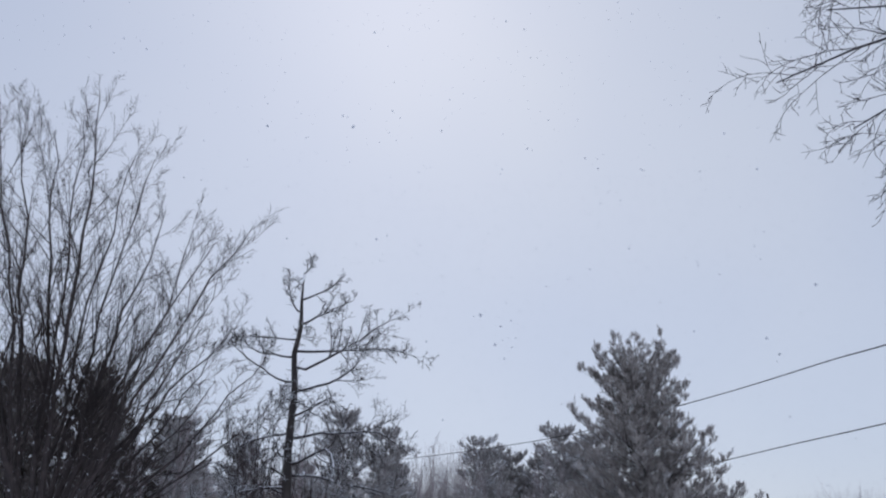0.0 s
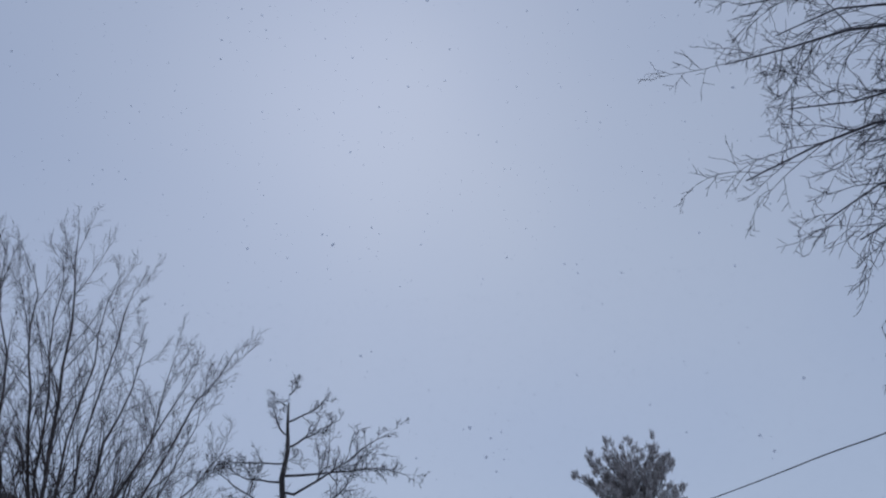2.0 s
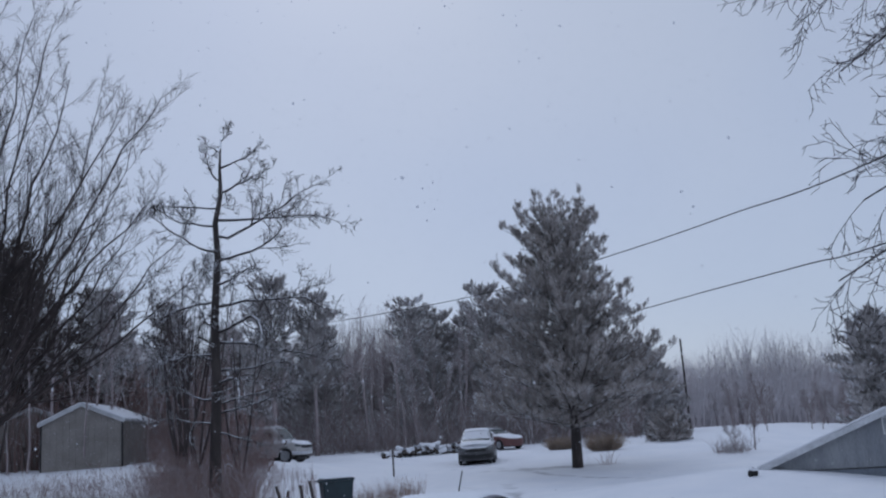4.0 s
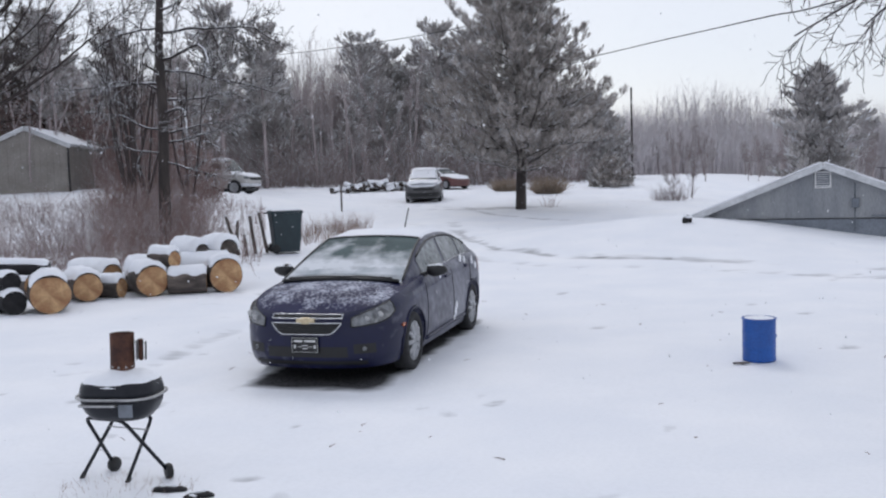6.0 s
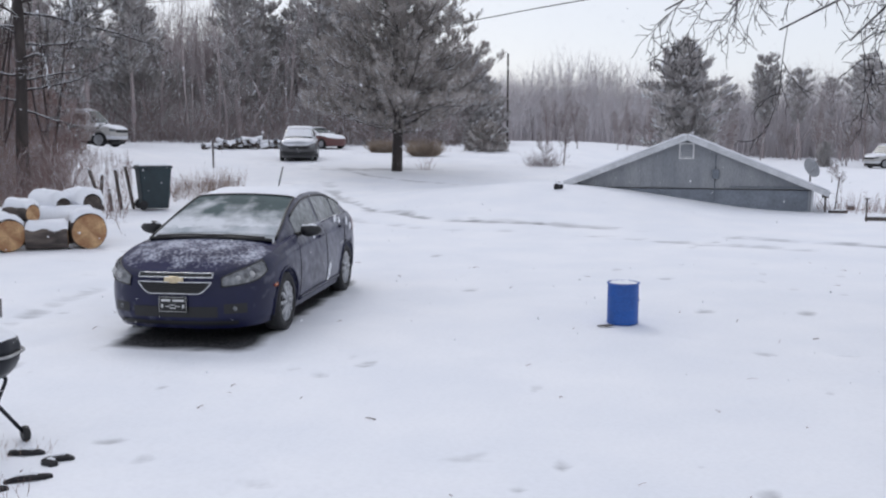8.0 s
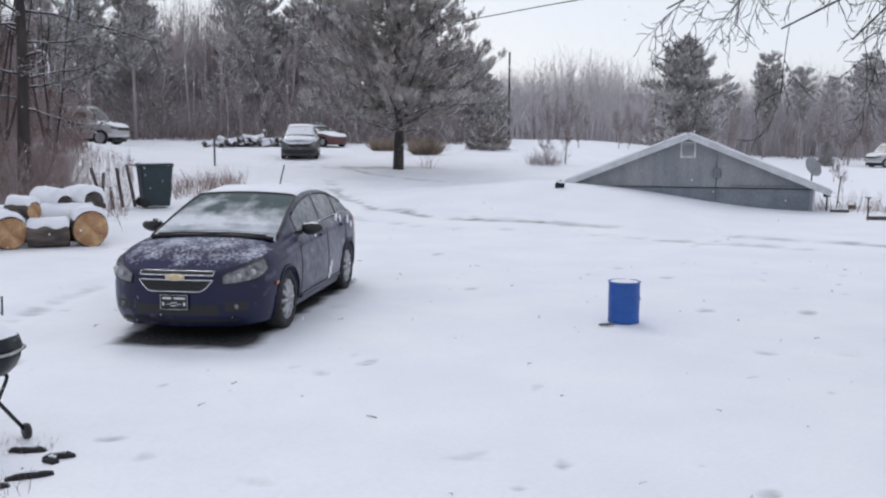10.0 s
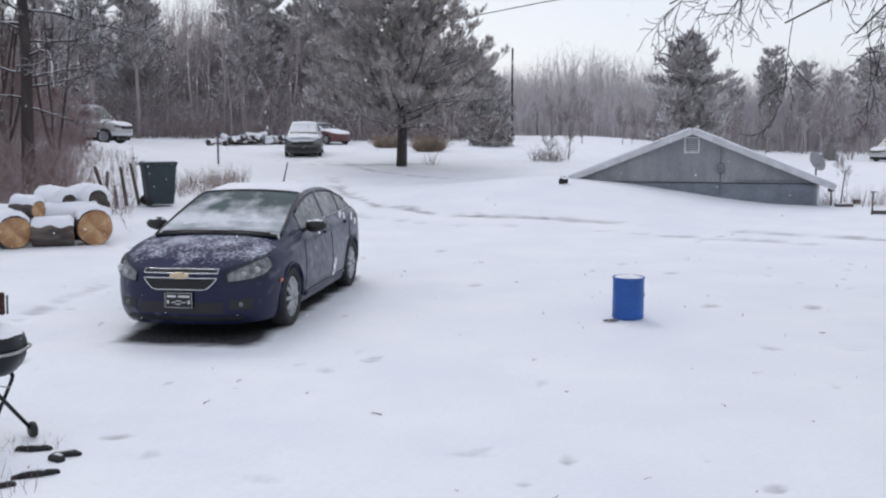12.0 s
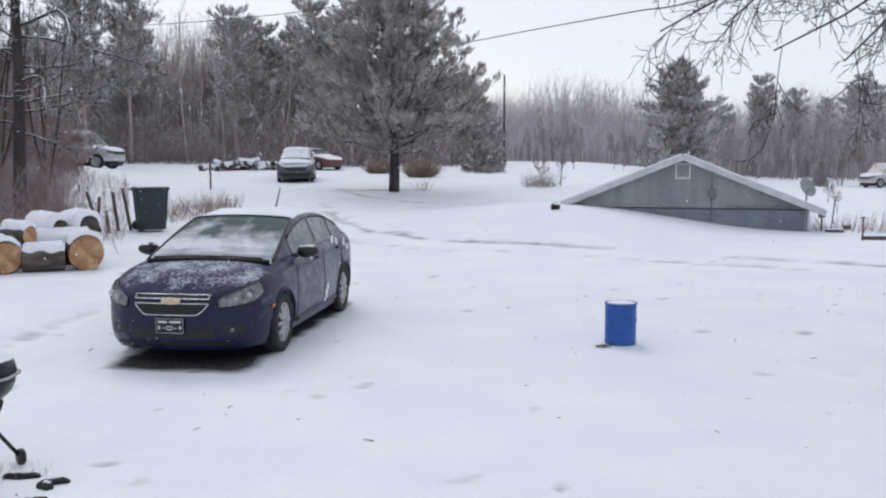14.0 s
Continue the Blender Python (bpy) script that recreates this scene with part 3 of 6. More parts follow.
def pine(seed, height, table, whorl=0.45, limbs=6, rise=0.18, size=0.34, per=1.0, blades=9, lean=(0, 0), wide=0.09, clear=0.12, trunk_r=None):
    """A conifer: trunk, limbs in uneven tiers out to table's radii (parts of the height, metres), needles in sprays on their twigs."""
    rng = random.Random(seed)
    V, F, NV, NF = [], [], [], []
    r = trunk_r or 0.022 * height
    stem = [Vector((lean[0] * t * t + 0.04 * math.sin(7 * t), lean[1] * t * t, -0.4 + (height + 0.4) * t)) for t in span_(0, 1, 12)]
    tube(V, F, stem, [r * (1 - t) ** 0.8 + 0.02 for t in span_(0, 1, 12)], 9)

    def reach(t):
        for (a, u), (b, v) in zip(table, table[1:]):
            if a <= t <= b:
                return u + (v - u) * (t - a) / (b - a)
        return 0.2

    z = height * clear
    while z < height * 0.985:
        t = z / height
        R = reach(t)
        a0 = rng.uniform(0, 6.28)
        n = max(3, round(limbs * rng.uniform(0.7, 1.2)))
        for k in range(n):
            a = a0 + 6.283 * (k + rng.uniform(-0.3, 0.3)) / n
            ln = R * (rng.uniform(0.62, 1.12) if rng.random() < 0.8 else rng.uniform(1.05, 1.3))
            p = stem[min(11, int(t * 12))].lerp(stem[min(12, int(t * 12) + 1)], t * 12 - int(t * 12))
            el = rise + 0.35 * max(0, t - 0.72) * 1.2 + rng.gauss(0, 0.17)
            d = Vector((math.cos(a), math.sin(a), el if t > 0.35 else max(el, 0.06)))
            pts = bend(rng, p, d, ln, 6, 0.06, 0.035)
            tube(V, F, pts, [max(0.007, 0.011 * ln ** 0.8 + 0.005) * (1 - 0.13 * i) for i in range(7)], 4)
            m = max(3, round(ln * 5.0 * per))
            for j in range(m):
                f = (0.14 + 0.86 * (j + rng.random()) / m) * 6
                i = min(5, int(f))
                q = pts[i].lerp(pts[i + 1], f - i)
                dd = (pts[i + 1] - pts[i]).normalized()
                sd = dd.cross(Vector((0, 0, 1))).normalized() * rng.choice((-1, 1))
                off = rng.uniform(0.05, 0.42) * min(1.2, 0.35 * ln) * (1.15 - f / 6 * 0.6)
                c = q + sd * off + dd * off * 0.6 + Vector((0, 0, rng.uniform(-0.12, 0.16) * min(1, R)))
                tuft(NV, NF, rng, c, dd * 0.6 + sd * 0.5 + Vector((0, 0, 0.75)), size * rng.uniform(0.7, 1.25), blades, wide)
            tuft(NV, NF, rng, pts[-1], (pts[-1] - pts[-2]).normalized() + Vector((0, 0, 0.8)), size * 1.1, blades, wide)
        z += whorl * rng.uniform(0.7, 1.3)
    for _ in range(4):
        tuft(NV, NF, rng, stem[-1] + Vector((rng.gauss(0, 0.1), rng.gauss(0, 0.1), -0.1)), Vector((0, 0, 1)), size * 1.2, blades, wide)
    return V, F, NV, NF


def yard_pine(seed, height, table, whorl, limbs, trunk_r, clear):
    """A full-crowned pine: uneven limbs carry side twigs, and the needles sit in clusters on the twigs' outer ends, leaving gaps between."""
    rng = random.Random(seed)
    V, F, NV, NF = [], [], [], []
    stem = [Vector((0.05 * math.sin(6 * t), 0.04 * math.sin(9 * t), -0.4 + (height + 0.1) * t)) for t in span_(0, 1, 12)]
    tube(V, F, stem, [trunk_r * (1 - t) ** 0.8 + 0.02 for t in span_(0, 1, 12)], 10)
    z = height * clear
    while z < height * 0.97:
        t = z / height
        R = 0.2
        for (a, u), (b, v) in zip(table, table[1:]):
            if a <= t <= b:
                R = u + (v - u) * (t - a) / (b - a)
        n = max(3, round(limbs * rng.uniform(0.6, 1.25)))
        a0 = rng.uniform(0, 6.28)
        for k in range(n):
            a = a0 + 6.283 * (k + rng.uniform(-0.35, 0.35)) / n
            ln = R * rng.uniform(0.55, 1.12)
            i = min(11, int(t * 12))
            p = stem[i].lerp(stem[i + 1], t * 12 - i)
            el = 0.06 + 2.6 * max(0.0, t - 0.74) + 0.25 * max(0.0, t - 0.4) + rng.gauss(0, 0.16)
            pts = bend(rng, p, Vector((math.cos(a), math.sin(a), max(el, -0.02 if t > 0.3 else 0.05))), ln, 7, 0.07, 0.03 + 0.05 * t)
            tube(V, F, pts, [max(0.007, 0.010 * ln ** 0.8 + 0.006) * (1 - 0.11 * j) for j in range(8)], 4)
            m = max(3, round(ln * 3.0))
            for j in range(m + 1):
                f = 7 * (0.2 + 0.8 * (j + 0.8 * rng.random()) / m) if j < m else 6.99
                f = min(f, 6.99)
                i = int(f)
                q = pts[i].lerp(pts[i + 1], f - i)
                dd = (pts[i + 1] - pts[i]).normalized()
                sd = dd.cross(Vector((0, 0, 1))).normalized() * (1 if j % 2 else -1)
                tl = rng.uniform(0.35, 0.8) * min(1.0, 0.3 + 0.25 * ln) * (1.15 - 0.07 * f)
                d = dd * rng.uniform(0.4, 0.9) + sd * (rng.uniform(0.4, 0.9) if j < m else 0.1) + Vector((0, 0, rng.uniform(0.1, 0.6)))
                tw = bend(rng, q, d, tl, 3, 0.1, 0.12)
                tube(V, F, tw, [0.008, 0.007, 0.006, 0.004], 3, cap=False)
                for _ in range(6):
                    g = rng.uniform(1.1, 3.0)
                    c = tw[min(2, int(g))].lerp(tw[min(2, int(g)) + 1], g - min(2, int(g)))
                    c = c + Vector((rng.gauss(0, 0.07), rng.gauss(0, 0.07), rng.gauss(0, 0.05)))
                    tuft(NV, NF, rng, c, (tw[3] - tw[1]).normalized() + Vector((0, 0, 0.55)), rng.uniform(0.17, 0.29), 11, 0.05)
        z += whorl * rng.uniform(0.6, 1.4)
    return V, F, NV, NF


def span_(a, b, n):
    return [a + (b - a) * i / n for i in range(n + 1)]


def on_ground(x, y, rz=0, s=1.0, sink=0.0):
    return pose(x, y, ground_z(x, y) - sink, 0, 0, rz) @ Matrix.Diagonal((s, s, s, 1))


# the great pine on the rise
v, f, nv, nf = yard_pine(4, 10.75, [(0, 3.0), (0.14, 4.3), (0.24, 4.9), (0.36, 4.6), (0.46, 3.3), (0.54, 2.9), (0.60, 3.7), (0.66, 3.5), (0.70, 2.4), (0.75, 2.4), (0.82, 2.8), (0.90, 2.6), (0.96, 2.0), (1.0, 1.2)],
                         0.22, 7, 0.23, 0.19)
tree_thing("pine_tree", on_ground(-2.18, 41.64), "tall dark green pine dusted with snow, standing on the rise", "tree", (v, f), (nv, nf), M_BARK, M_NEEDLE, crown_label="snow-dusted pine needles, paled for haze")

v, f, cv, cf = bare_oak()
tree_thing("bare_oak_tree", on_ground(-12.3, 27.3), "bare dark tree with crooked level limbs behind the logs", "tree", (v, f), (cv, cf), M_BARK, M_TWIG_SNOW)
v, f, cv, cf = fan_maple()
tree_thing("bare_maple_tree", on_ground(-20.6, 26.4), "tall bare many-stemmed tree with fine reddish twigs", "tree", (v, f), (cv, cf), M_BARK, M_TWIG)


def overhang():
    """The yard tree beside the viewer: its limbs reach in overhead and trail long drooping twigs."""
    rng = random.Random(12)
    V, F, CV, CF = [], [], [], []
    base = Vector((9.6, 8.2, 0))
    tube(V, F, [base + Vector(q) for q in ((0, 0, -0.3), (0, 0, 1.0), (-0.1, 0.05, 3), (-0.3, 0.1, 5.5), (-0.5, 0.2, 8.0), (-0.6, 0.2, 11))], [0.42, 0.34, 0.3, 0.25, 0.18, 0.06], 12)
    P = habit((20, 9, 4), (0.25, 0.46, 0.55), ((20, 58), (20, 58), (22, 60)), (0.0, 0.03, 0.04), (0.09, 0.12, 0.14), (0.35, 0.2, 0.15), (8, 2.2, 0.9), (0.4, 0.22, 0.12),
              sides=(7, 5, 3, 3), segs=(7, 6, 5), droop=(0.20, 0.12, 0.05), rmin=0.0040, thin=0.46)
    for z0, tip, arch, r in ((7.6, (1.0, 9.0, 8.35), 0.9, 0.06), (6.8, (0.95, 9.0, 6.9), 1.0, 0.065), (7.2, (1.4, 9.4, 9.5), 0.8, 0.05), (6.0, (1.45, 8.9, 6.3), 1.3, 0.05), (5.2, (2.4, 8.8, 5.5), 1.2, 0.045),
                             (4.8, (2.1, 8.8, 3.95), 1.7, 0.045), (4.6, (2.2, 8.7, 3.3), 1.9, 0.04), (4.4, (1.55, 8.4, 3.15), 1.5, 0.045), (4.2, (2.4, 7.6, 2.95), 1.5, 0.035),
                             (4.3, (2.8, 7.5, 2.85), 1.6, 0.035), (4.0, (3.3, 7.3, 2.85), 1.5, 0.035), (5.5, (2.3, 8.2, 4.4), 1.5, 0.04), (8.6, (2.2, 10.2, 10.6), 0.8, 0.05), (6.4, (2.2, 9.4, 7.3), 0.9, 0.045), (7.0, (1.5, 9.2, 7.7), 0.7, 0.05), (7.9, (1.7, 9.3, 8.9), 0.6, 0.05), (5.0, (2.6, 8.6, 4.7), 1.3, 0.04), (4.7, (2.9, 8.0, 3.6), 1.6, 0.035), (4.9, (3.4, 7.8, 3.3), 1.7, 0.035), (6.2, (1.8, 8.9, 6.0), 1.1, 0.04), (6.6, (2.1, 8.8, 6.7), 0.9, 0.04), (5.7, (2.0, 8.7, 5.2), 1.3, 0.04)):
        p0 = base + Vector((-0.25, 0.1, z0))
        tip = Vector(tip)
        mid = p0.lerp(tip, 0.55) + Vector((0, 0.2, arch))
        pts = []
        for k in range(13):
            t = k / 12
            pts.append(p0 * (1 - t) ** 2 + mid * 2 * t * (1 - t) + tip * t * t + Vector((rng.gauss(0, 0.05), rng.gauss(0, 0.07), rng.gauss(0, 0.05))) * min(1, t * 2))
        sprout(CV, CF, rng, pts, r, 0.007, 0, P)
    return V, F, CV, CF


v, f, cv, cf = overhang()
tree_thing("yard_tree", pose(0.28, 0, 0), "bare yard tree with long drooping twigs overhead", "tree", (v, f), (cv, cf), M_BARK, M_YARDTWIG)

# ---- woods behind the lane: bare trees and pines, each a tree of its own ----
rng = random.Random(77)
kinds = []
for k in range(5):
    v, f, cv, cf = bare_tree(100 + k, 11.0, 1 + (k == 3) * 2, dense=1.0)
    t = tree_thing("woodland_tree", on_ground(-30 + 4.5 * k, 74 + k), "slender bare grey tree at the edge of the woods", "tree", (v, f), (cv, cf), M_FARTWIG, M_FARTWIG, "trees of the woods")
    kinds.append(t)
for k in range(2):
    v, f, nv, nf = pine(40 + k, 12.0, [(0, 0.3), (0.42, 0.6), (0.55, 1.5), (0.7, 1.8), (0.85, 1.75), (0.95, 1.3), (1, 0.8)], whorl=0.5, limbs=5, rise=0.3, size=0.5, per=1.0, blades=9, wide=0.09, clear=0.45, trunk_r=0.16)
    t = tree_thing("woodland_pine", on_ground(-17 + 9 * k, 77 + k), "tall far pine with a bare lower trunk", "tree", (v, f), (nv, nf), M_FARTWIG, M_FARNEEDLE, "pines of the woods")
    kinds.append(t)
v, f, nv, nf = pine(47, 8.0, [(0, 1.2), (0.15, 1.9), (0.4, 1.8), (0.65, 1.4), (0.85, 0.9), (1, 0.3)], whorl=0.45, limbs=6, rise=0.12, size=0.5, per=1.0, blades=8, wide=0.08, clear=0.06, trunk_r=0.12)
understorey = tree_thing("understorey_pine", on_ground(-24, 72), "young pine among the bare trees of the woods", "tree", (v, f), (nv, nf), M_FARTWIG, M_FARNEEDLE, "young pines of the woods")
wr = random.Random(91)
for i in range(46):
    az, d = radians(wr.uniform(-37, -1.5)), wr.uniform(67, 92)
    if d < 72 and az > radians(-20):
        d += 10
    copy_thing(understorey, on_ground(d * math.sin(az), d * math.cos(az), wr.uniform(0, 360), wr.uniform(0.55, 1.25), 0.1))
v, f, cv, cf = bare_tree(150, 10.5, 3, 0.10, 1.1)
bank_tree = tree_thing("bank_tree", on_ground(-18.0, 36.5, 20, 0.9), "slim dark bare tree on the bank", "tree", (v, f), (cv, cf), M_TWIG, M_TWIG, "slim trees of the bank")
for i in range(230):
    az = radians(rng.uniform(-38, 0.3))
    d = rng.uniform(64, 100) if rng.random() < 0.65 else rng.uniform(44, 64)
    x, y = d * math.sin(az), d * math.cos(az)
    if d < 66 and az > radians(-21.5):
        continue
    k = kinds[5 + rng.randrange(2)] if d > 80 and rng.random() < 0.14 else kinds[rng.randrange(5)]
    copy_thing(k, on_ground(x, y, rng.uniform(0, 360), rng.uniform(0.6, 1.08) * (0.8 if d < 60 else 1.0), 0.1))
for x, y, s in ((-25, 43, 0.7), (-22.5, 45, 0.66), (-19.6, 47, 0.5)):
    copy_thing(kinds[5], on_ground(x, y, x * 13, s, 0.1))
v, f, nv, nf = pine(43, 11.0, [(0, 1.6), (0.2, 2.3), (0.45, 2.4), (0.7, 2.0), (0.88, 1.4), (1, 0.6)], whorl=0.38, limbs=7, rise=0.2, size=0.36, per=1.6, blades=9, wide=0.08, clear=0.08, trunk_r=0.15)
dark_pine = tree_thing("bank_pine", on_ground(-29.5, 42), "dark dense pine behind the bare maple", "tree", (v, f), (nv, nf), M_BARK, M_DARKNEEDLE, "dark pines of the bank")
for x, y, s in ((-32.5, 40.5, 1.05), (-35.5, 43, 1.12), (-27.3, 46, 0.85), (-38.5, 42, 1.1), (-31.5, 46, 0.95)):
    copy_thing(dark_pine, on_ground(x, y, x * 47, s, 0.1))
for x, y, s in ((-15.2, 31.5, 0.86), (-16.5, 34, 1.0), (-16.9, 36, 0.9), (-19.2, 39.5, 0.85), (-16.0, 38, 0.9), (-24, 33, 0.8), (-26.5, 36, 0.9)):
    copy_thing(bank_tree, on_ground(x, y, x * 71, s, 0.1))
WOOD_PINES = ((-23.4, 61.7, 1.0), (-21.0, 63.5, 0.92), (-10.9, 79.2, 1.08), (-9.4, 80.5, 0.95), (-15.6, 82.6, 0.95), (-17.5, 84, 1.0), (-13.2, 82, 0.9))
# pines that stand clear of the woods' roofline
for x, y, s in WOOD_PINES:
    copy_thing(kinds[5 + (x < -5)], on_ground(x, y, x * 31, s, 0.1))


def thicket(name, label, seed, count, az, dist, height, width, material, lean=0.05, forks=5):
    """The mass of stems behind, past counting."""
    rng = random.Random(seed)
    V, F = [], []
    for _ in range(count):
        a, d = radians(rng.uniform(*az)), rng.uniform(*dist)
        x, y = d * math.sin(a), d * math.cos(a)
        h = rng.uniform(*height) * (0.75 + 0.5 * noise.noise((x * 0.06, y * 0.06, seed)))
        p = Vector((x, y, ground_z(x, y) - 0.2))
        pts = bend(rng, p, Vector((rng.gauss(0, lean), rng.gauss(0, lean), 1)), h, 4, lean, 0.03)
        w = rng.uniform(*width)
        tube(V, F, pts, [w, w * 0.8, w * 0.6, w * 0.4, w * 0.15], 3, cap=False)
        for _k in range(forks):
            i = rng.randrange(1, 4)
            q = bend(rng, pts[i], Vector((rng.gauss(0, 0.7), rng.gauss(0, 0.7), 0.8)), h * rng.uniform(0.2, 0.4), 2, 0.1, 0.1)
            tube(V, F, q, [w * 0.4, w * 0.26, w * 0.1], 3, cap=False)
    return tagged(new(name, mesh_from(name, V, F, material)), label, "woods", kind="stuff")


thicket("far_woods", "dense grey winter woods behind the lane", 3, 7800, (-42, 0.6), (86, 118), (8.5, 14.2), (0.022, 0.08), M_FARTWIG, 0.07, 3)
thicket("far_woods", "winter woods beyond the field, colour paled for haze", 4, 8600, (0.5, 32), (125, 180), (7.5, 13.0), (0.035, 0.10), M_HAZETWIG, 0.08, 4)
thicket("brush", "brown leafless brush on the bank beside the logs", 5, 1300, (-28.0, -21.8), (25, 38), (0.3, 2.6), (0.004, 0.010), M_BRUSH, 0.35)
thicket("brush", "low brown brush before the metal sheds", 25, 1900, (-37.5, -28.0), (24, 37), (0.4, 1.9), (0.004, 0.010), M_BRUSH, 0.4)
thicket("brush", "tangled brown scrub before the metal sheds", 18, 700, (-27.6, -22.2), (29, 36), (0.8, 3.2), (0.005, 0.014), M_BRUSH, 0.3, 9)
thicket("brush", "dark brown scrub beside the parked truck", 19, 800, (-27.6, -21.1), (41, 47), (1.5, 4.2), (0.006, 0.018), M_BRUSH, 0.2, 8)
thicket("brush", "tall brown thicket behind the metal sheds", 8, 3300, (-40, -22.3), (48, 66), (2.5, 8.5), (0.012, 0.036), M_BRUSH, 0.14, 4)
thicket("undergrowth", "grey-brown undergrowth at the edge of the woods", 9, 6600, (-38, 0.8), (66, 88), (1.5, 7.0), (0.012, 0.036), M_UNDER, 0.25, 4)
thicket("brush", "thin leafless stalks in the snow behind the logs", 6, 260, (-36, -19), (21, 29), (0.4, 1.5), (0.003, 0.008), M_BRUSH, 0.2)
thicket("brush", "low brown brush along the edge of the lane", 7, 700, (-22.5, -18.5), (29, 42), (0.3, 1.1), (0.005, 0.012), M_BRUSH)
thicket("leafless_bush", "dense grey leafless bush in the snowy field", 10, 110, (5.0, 6.6), (44.4, 46.0), (0.6, 1.9), (0.008, 0.016), M_UNDER, 0.25)

# right: the dark cedar, smaller trees and pines of the far side
v, f, nv, nf = pine(9, 9.6, [(0, 2.4), (0.12, 3.0), (0.4, 2.9), (0.55, 3.3), (0.7, 2.4), (0.85, 1.5), (1, 0.3)], whorl=0.5, limbs=7, rise=0.2, size=0.6, per=0.8, blades=9, wide=0.12, clear=0.05, trunk_r=0.22)
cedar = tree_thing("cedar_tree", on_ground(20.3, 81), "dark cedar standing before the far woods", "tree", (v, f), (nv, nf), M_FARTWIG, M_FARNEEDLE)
rng = random.Random(31)
for i in range(60):
    az, d = radians(rng.uniform(6, 33)), rng.uniform(105, 150)
    copy_thing(kinds[rng.choice((0, 1, 2, 3, 4, 0, 1, 2, 5, 6))], on_ground(d * math.sin(az), d * math.cos(az), rng.uniform(0, 360), rng.uniform(0.6, 0.8) + 0.22 * sstep(10, 18, math.degrees(az)), 0.1))
for i in range(10):
    az, d = radians(14.5 + 15.5 * (i + rng.random()) / 10), rng.uniform(114, 134)
    copy_thing(kinds[5 + i % 2], on_ground(d * math.sin(az), d * math.cos(az), rng.uniform(0, 360), rng.uniform(0.7, 0.92), 0.1))
for x, y, s in ((3.1, 75, 0.54), (1.6, 72, 0.7), (33.5, 83.5, 0.24)):
    copy_thing(cedar, on_ground(x, y, x * 17, s, 0.1))
v, f, cv, cf = bare_tree(201, 4.6, 2, 0.08, 1.7)
young = tree_thing("young_tree", on_ground(5.65, 45.2, 0, 0.52), "small bushy bare tree in the snowy field", "tree", (v, f), (cv, cf), M_UNDER, M_UNDER, "small field trees")
for x, y, s in ((8.6, 62, 0.9), (12.7, 70, 0.8), (13.6, 71, 0.6), (20.5, 50, 0.55), (16.3, 38.8, 0.5), (14.8, 47, 0.4), (13.2, 46, 0.38), (4.7, 44.5, 0.75)):
    copy_thing(young, on_ground(x, y, x * 57, s, 0.05))
v, f, nv, nf = pine(15, 3.0, [(0, 1.6), (0.3, 1.9), (0.7, 1.5), (1, 0.5)], whorl=0.3, limbs=8, rise=0.35, size=0.36, per=1.2, blades=9, wide=0.1, clear=0.02, trunk_r=0.06)
rng = random.Random(55)
for i in range(46):
    az, d = radians(rng.uniform(4.6, 33)), rng.uniform(92, 130)
    copy_thing(young, on_ground(d * math.sin(az), d * math.cos(az), rng.uniform(0, 360), rng.uniform(1.5, 2.3), 0.1))
bush = tree_thing("evergreen_bush", on_ground(2.45, 57.5, 0, 0.58, 0.1), "dark rounded evergreen bush in the snow", "bush", (v, f), (nv, nf), M_FARTWIG, M_NEEDLE)
for x, y, s in ((3.4, 58.3, 0.52), (1.55, 58.6, 0.5)):
    copy_thing(bush, on_ground(x, y, x * 91, s, 0.05))


# ---- vehicles ----
def lerp_table(tab, x):
    if x >= tab[0][0]:
        return tab[0][1]
    for (a, u), (b, v) in zip(tab, tab[1:]):
        if x >= b:
            t = (x - a) / (b - a)
            return u + (v - u) * t
    return tab[-1][1]


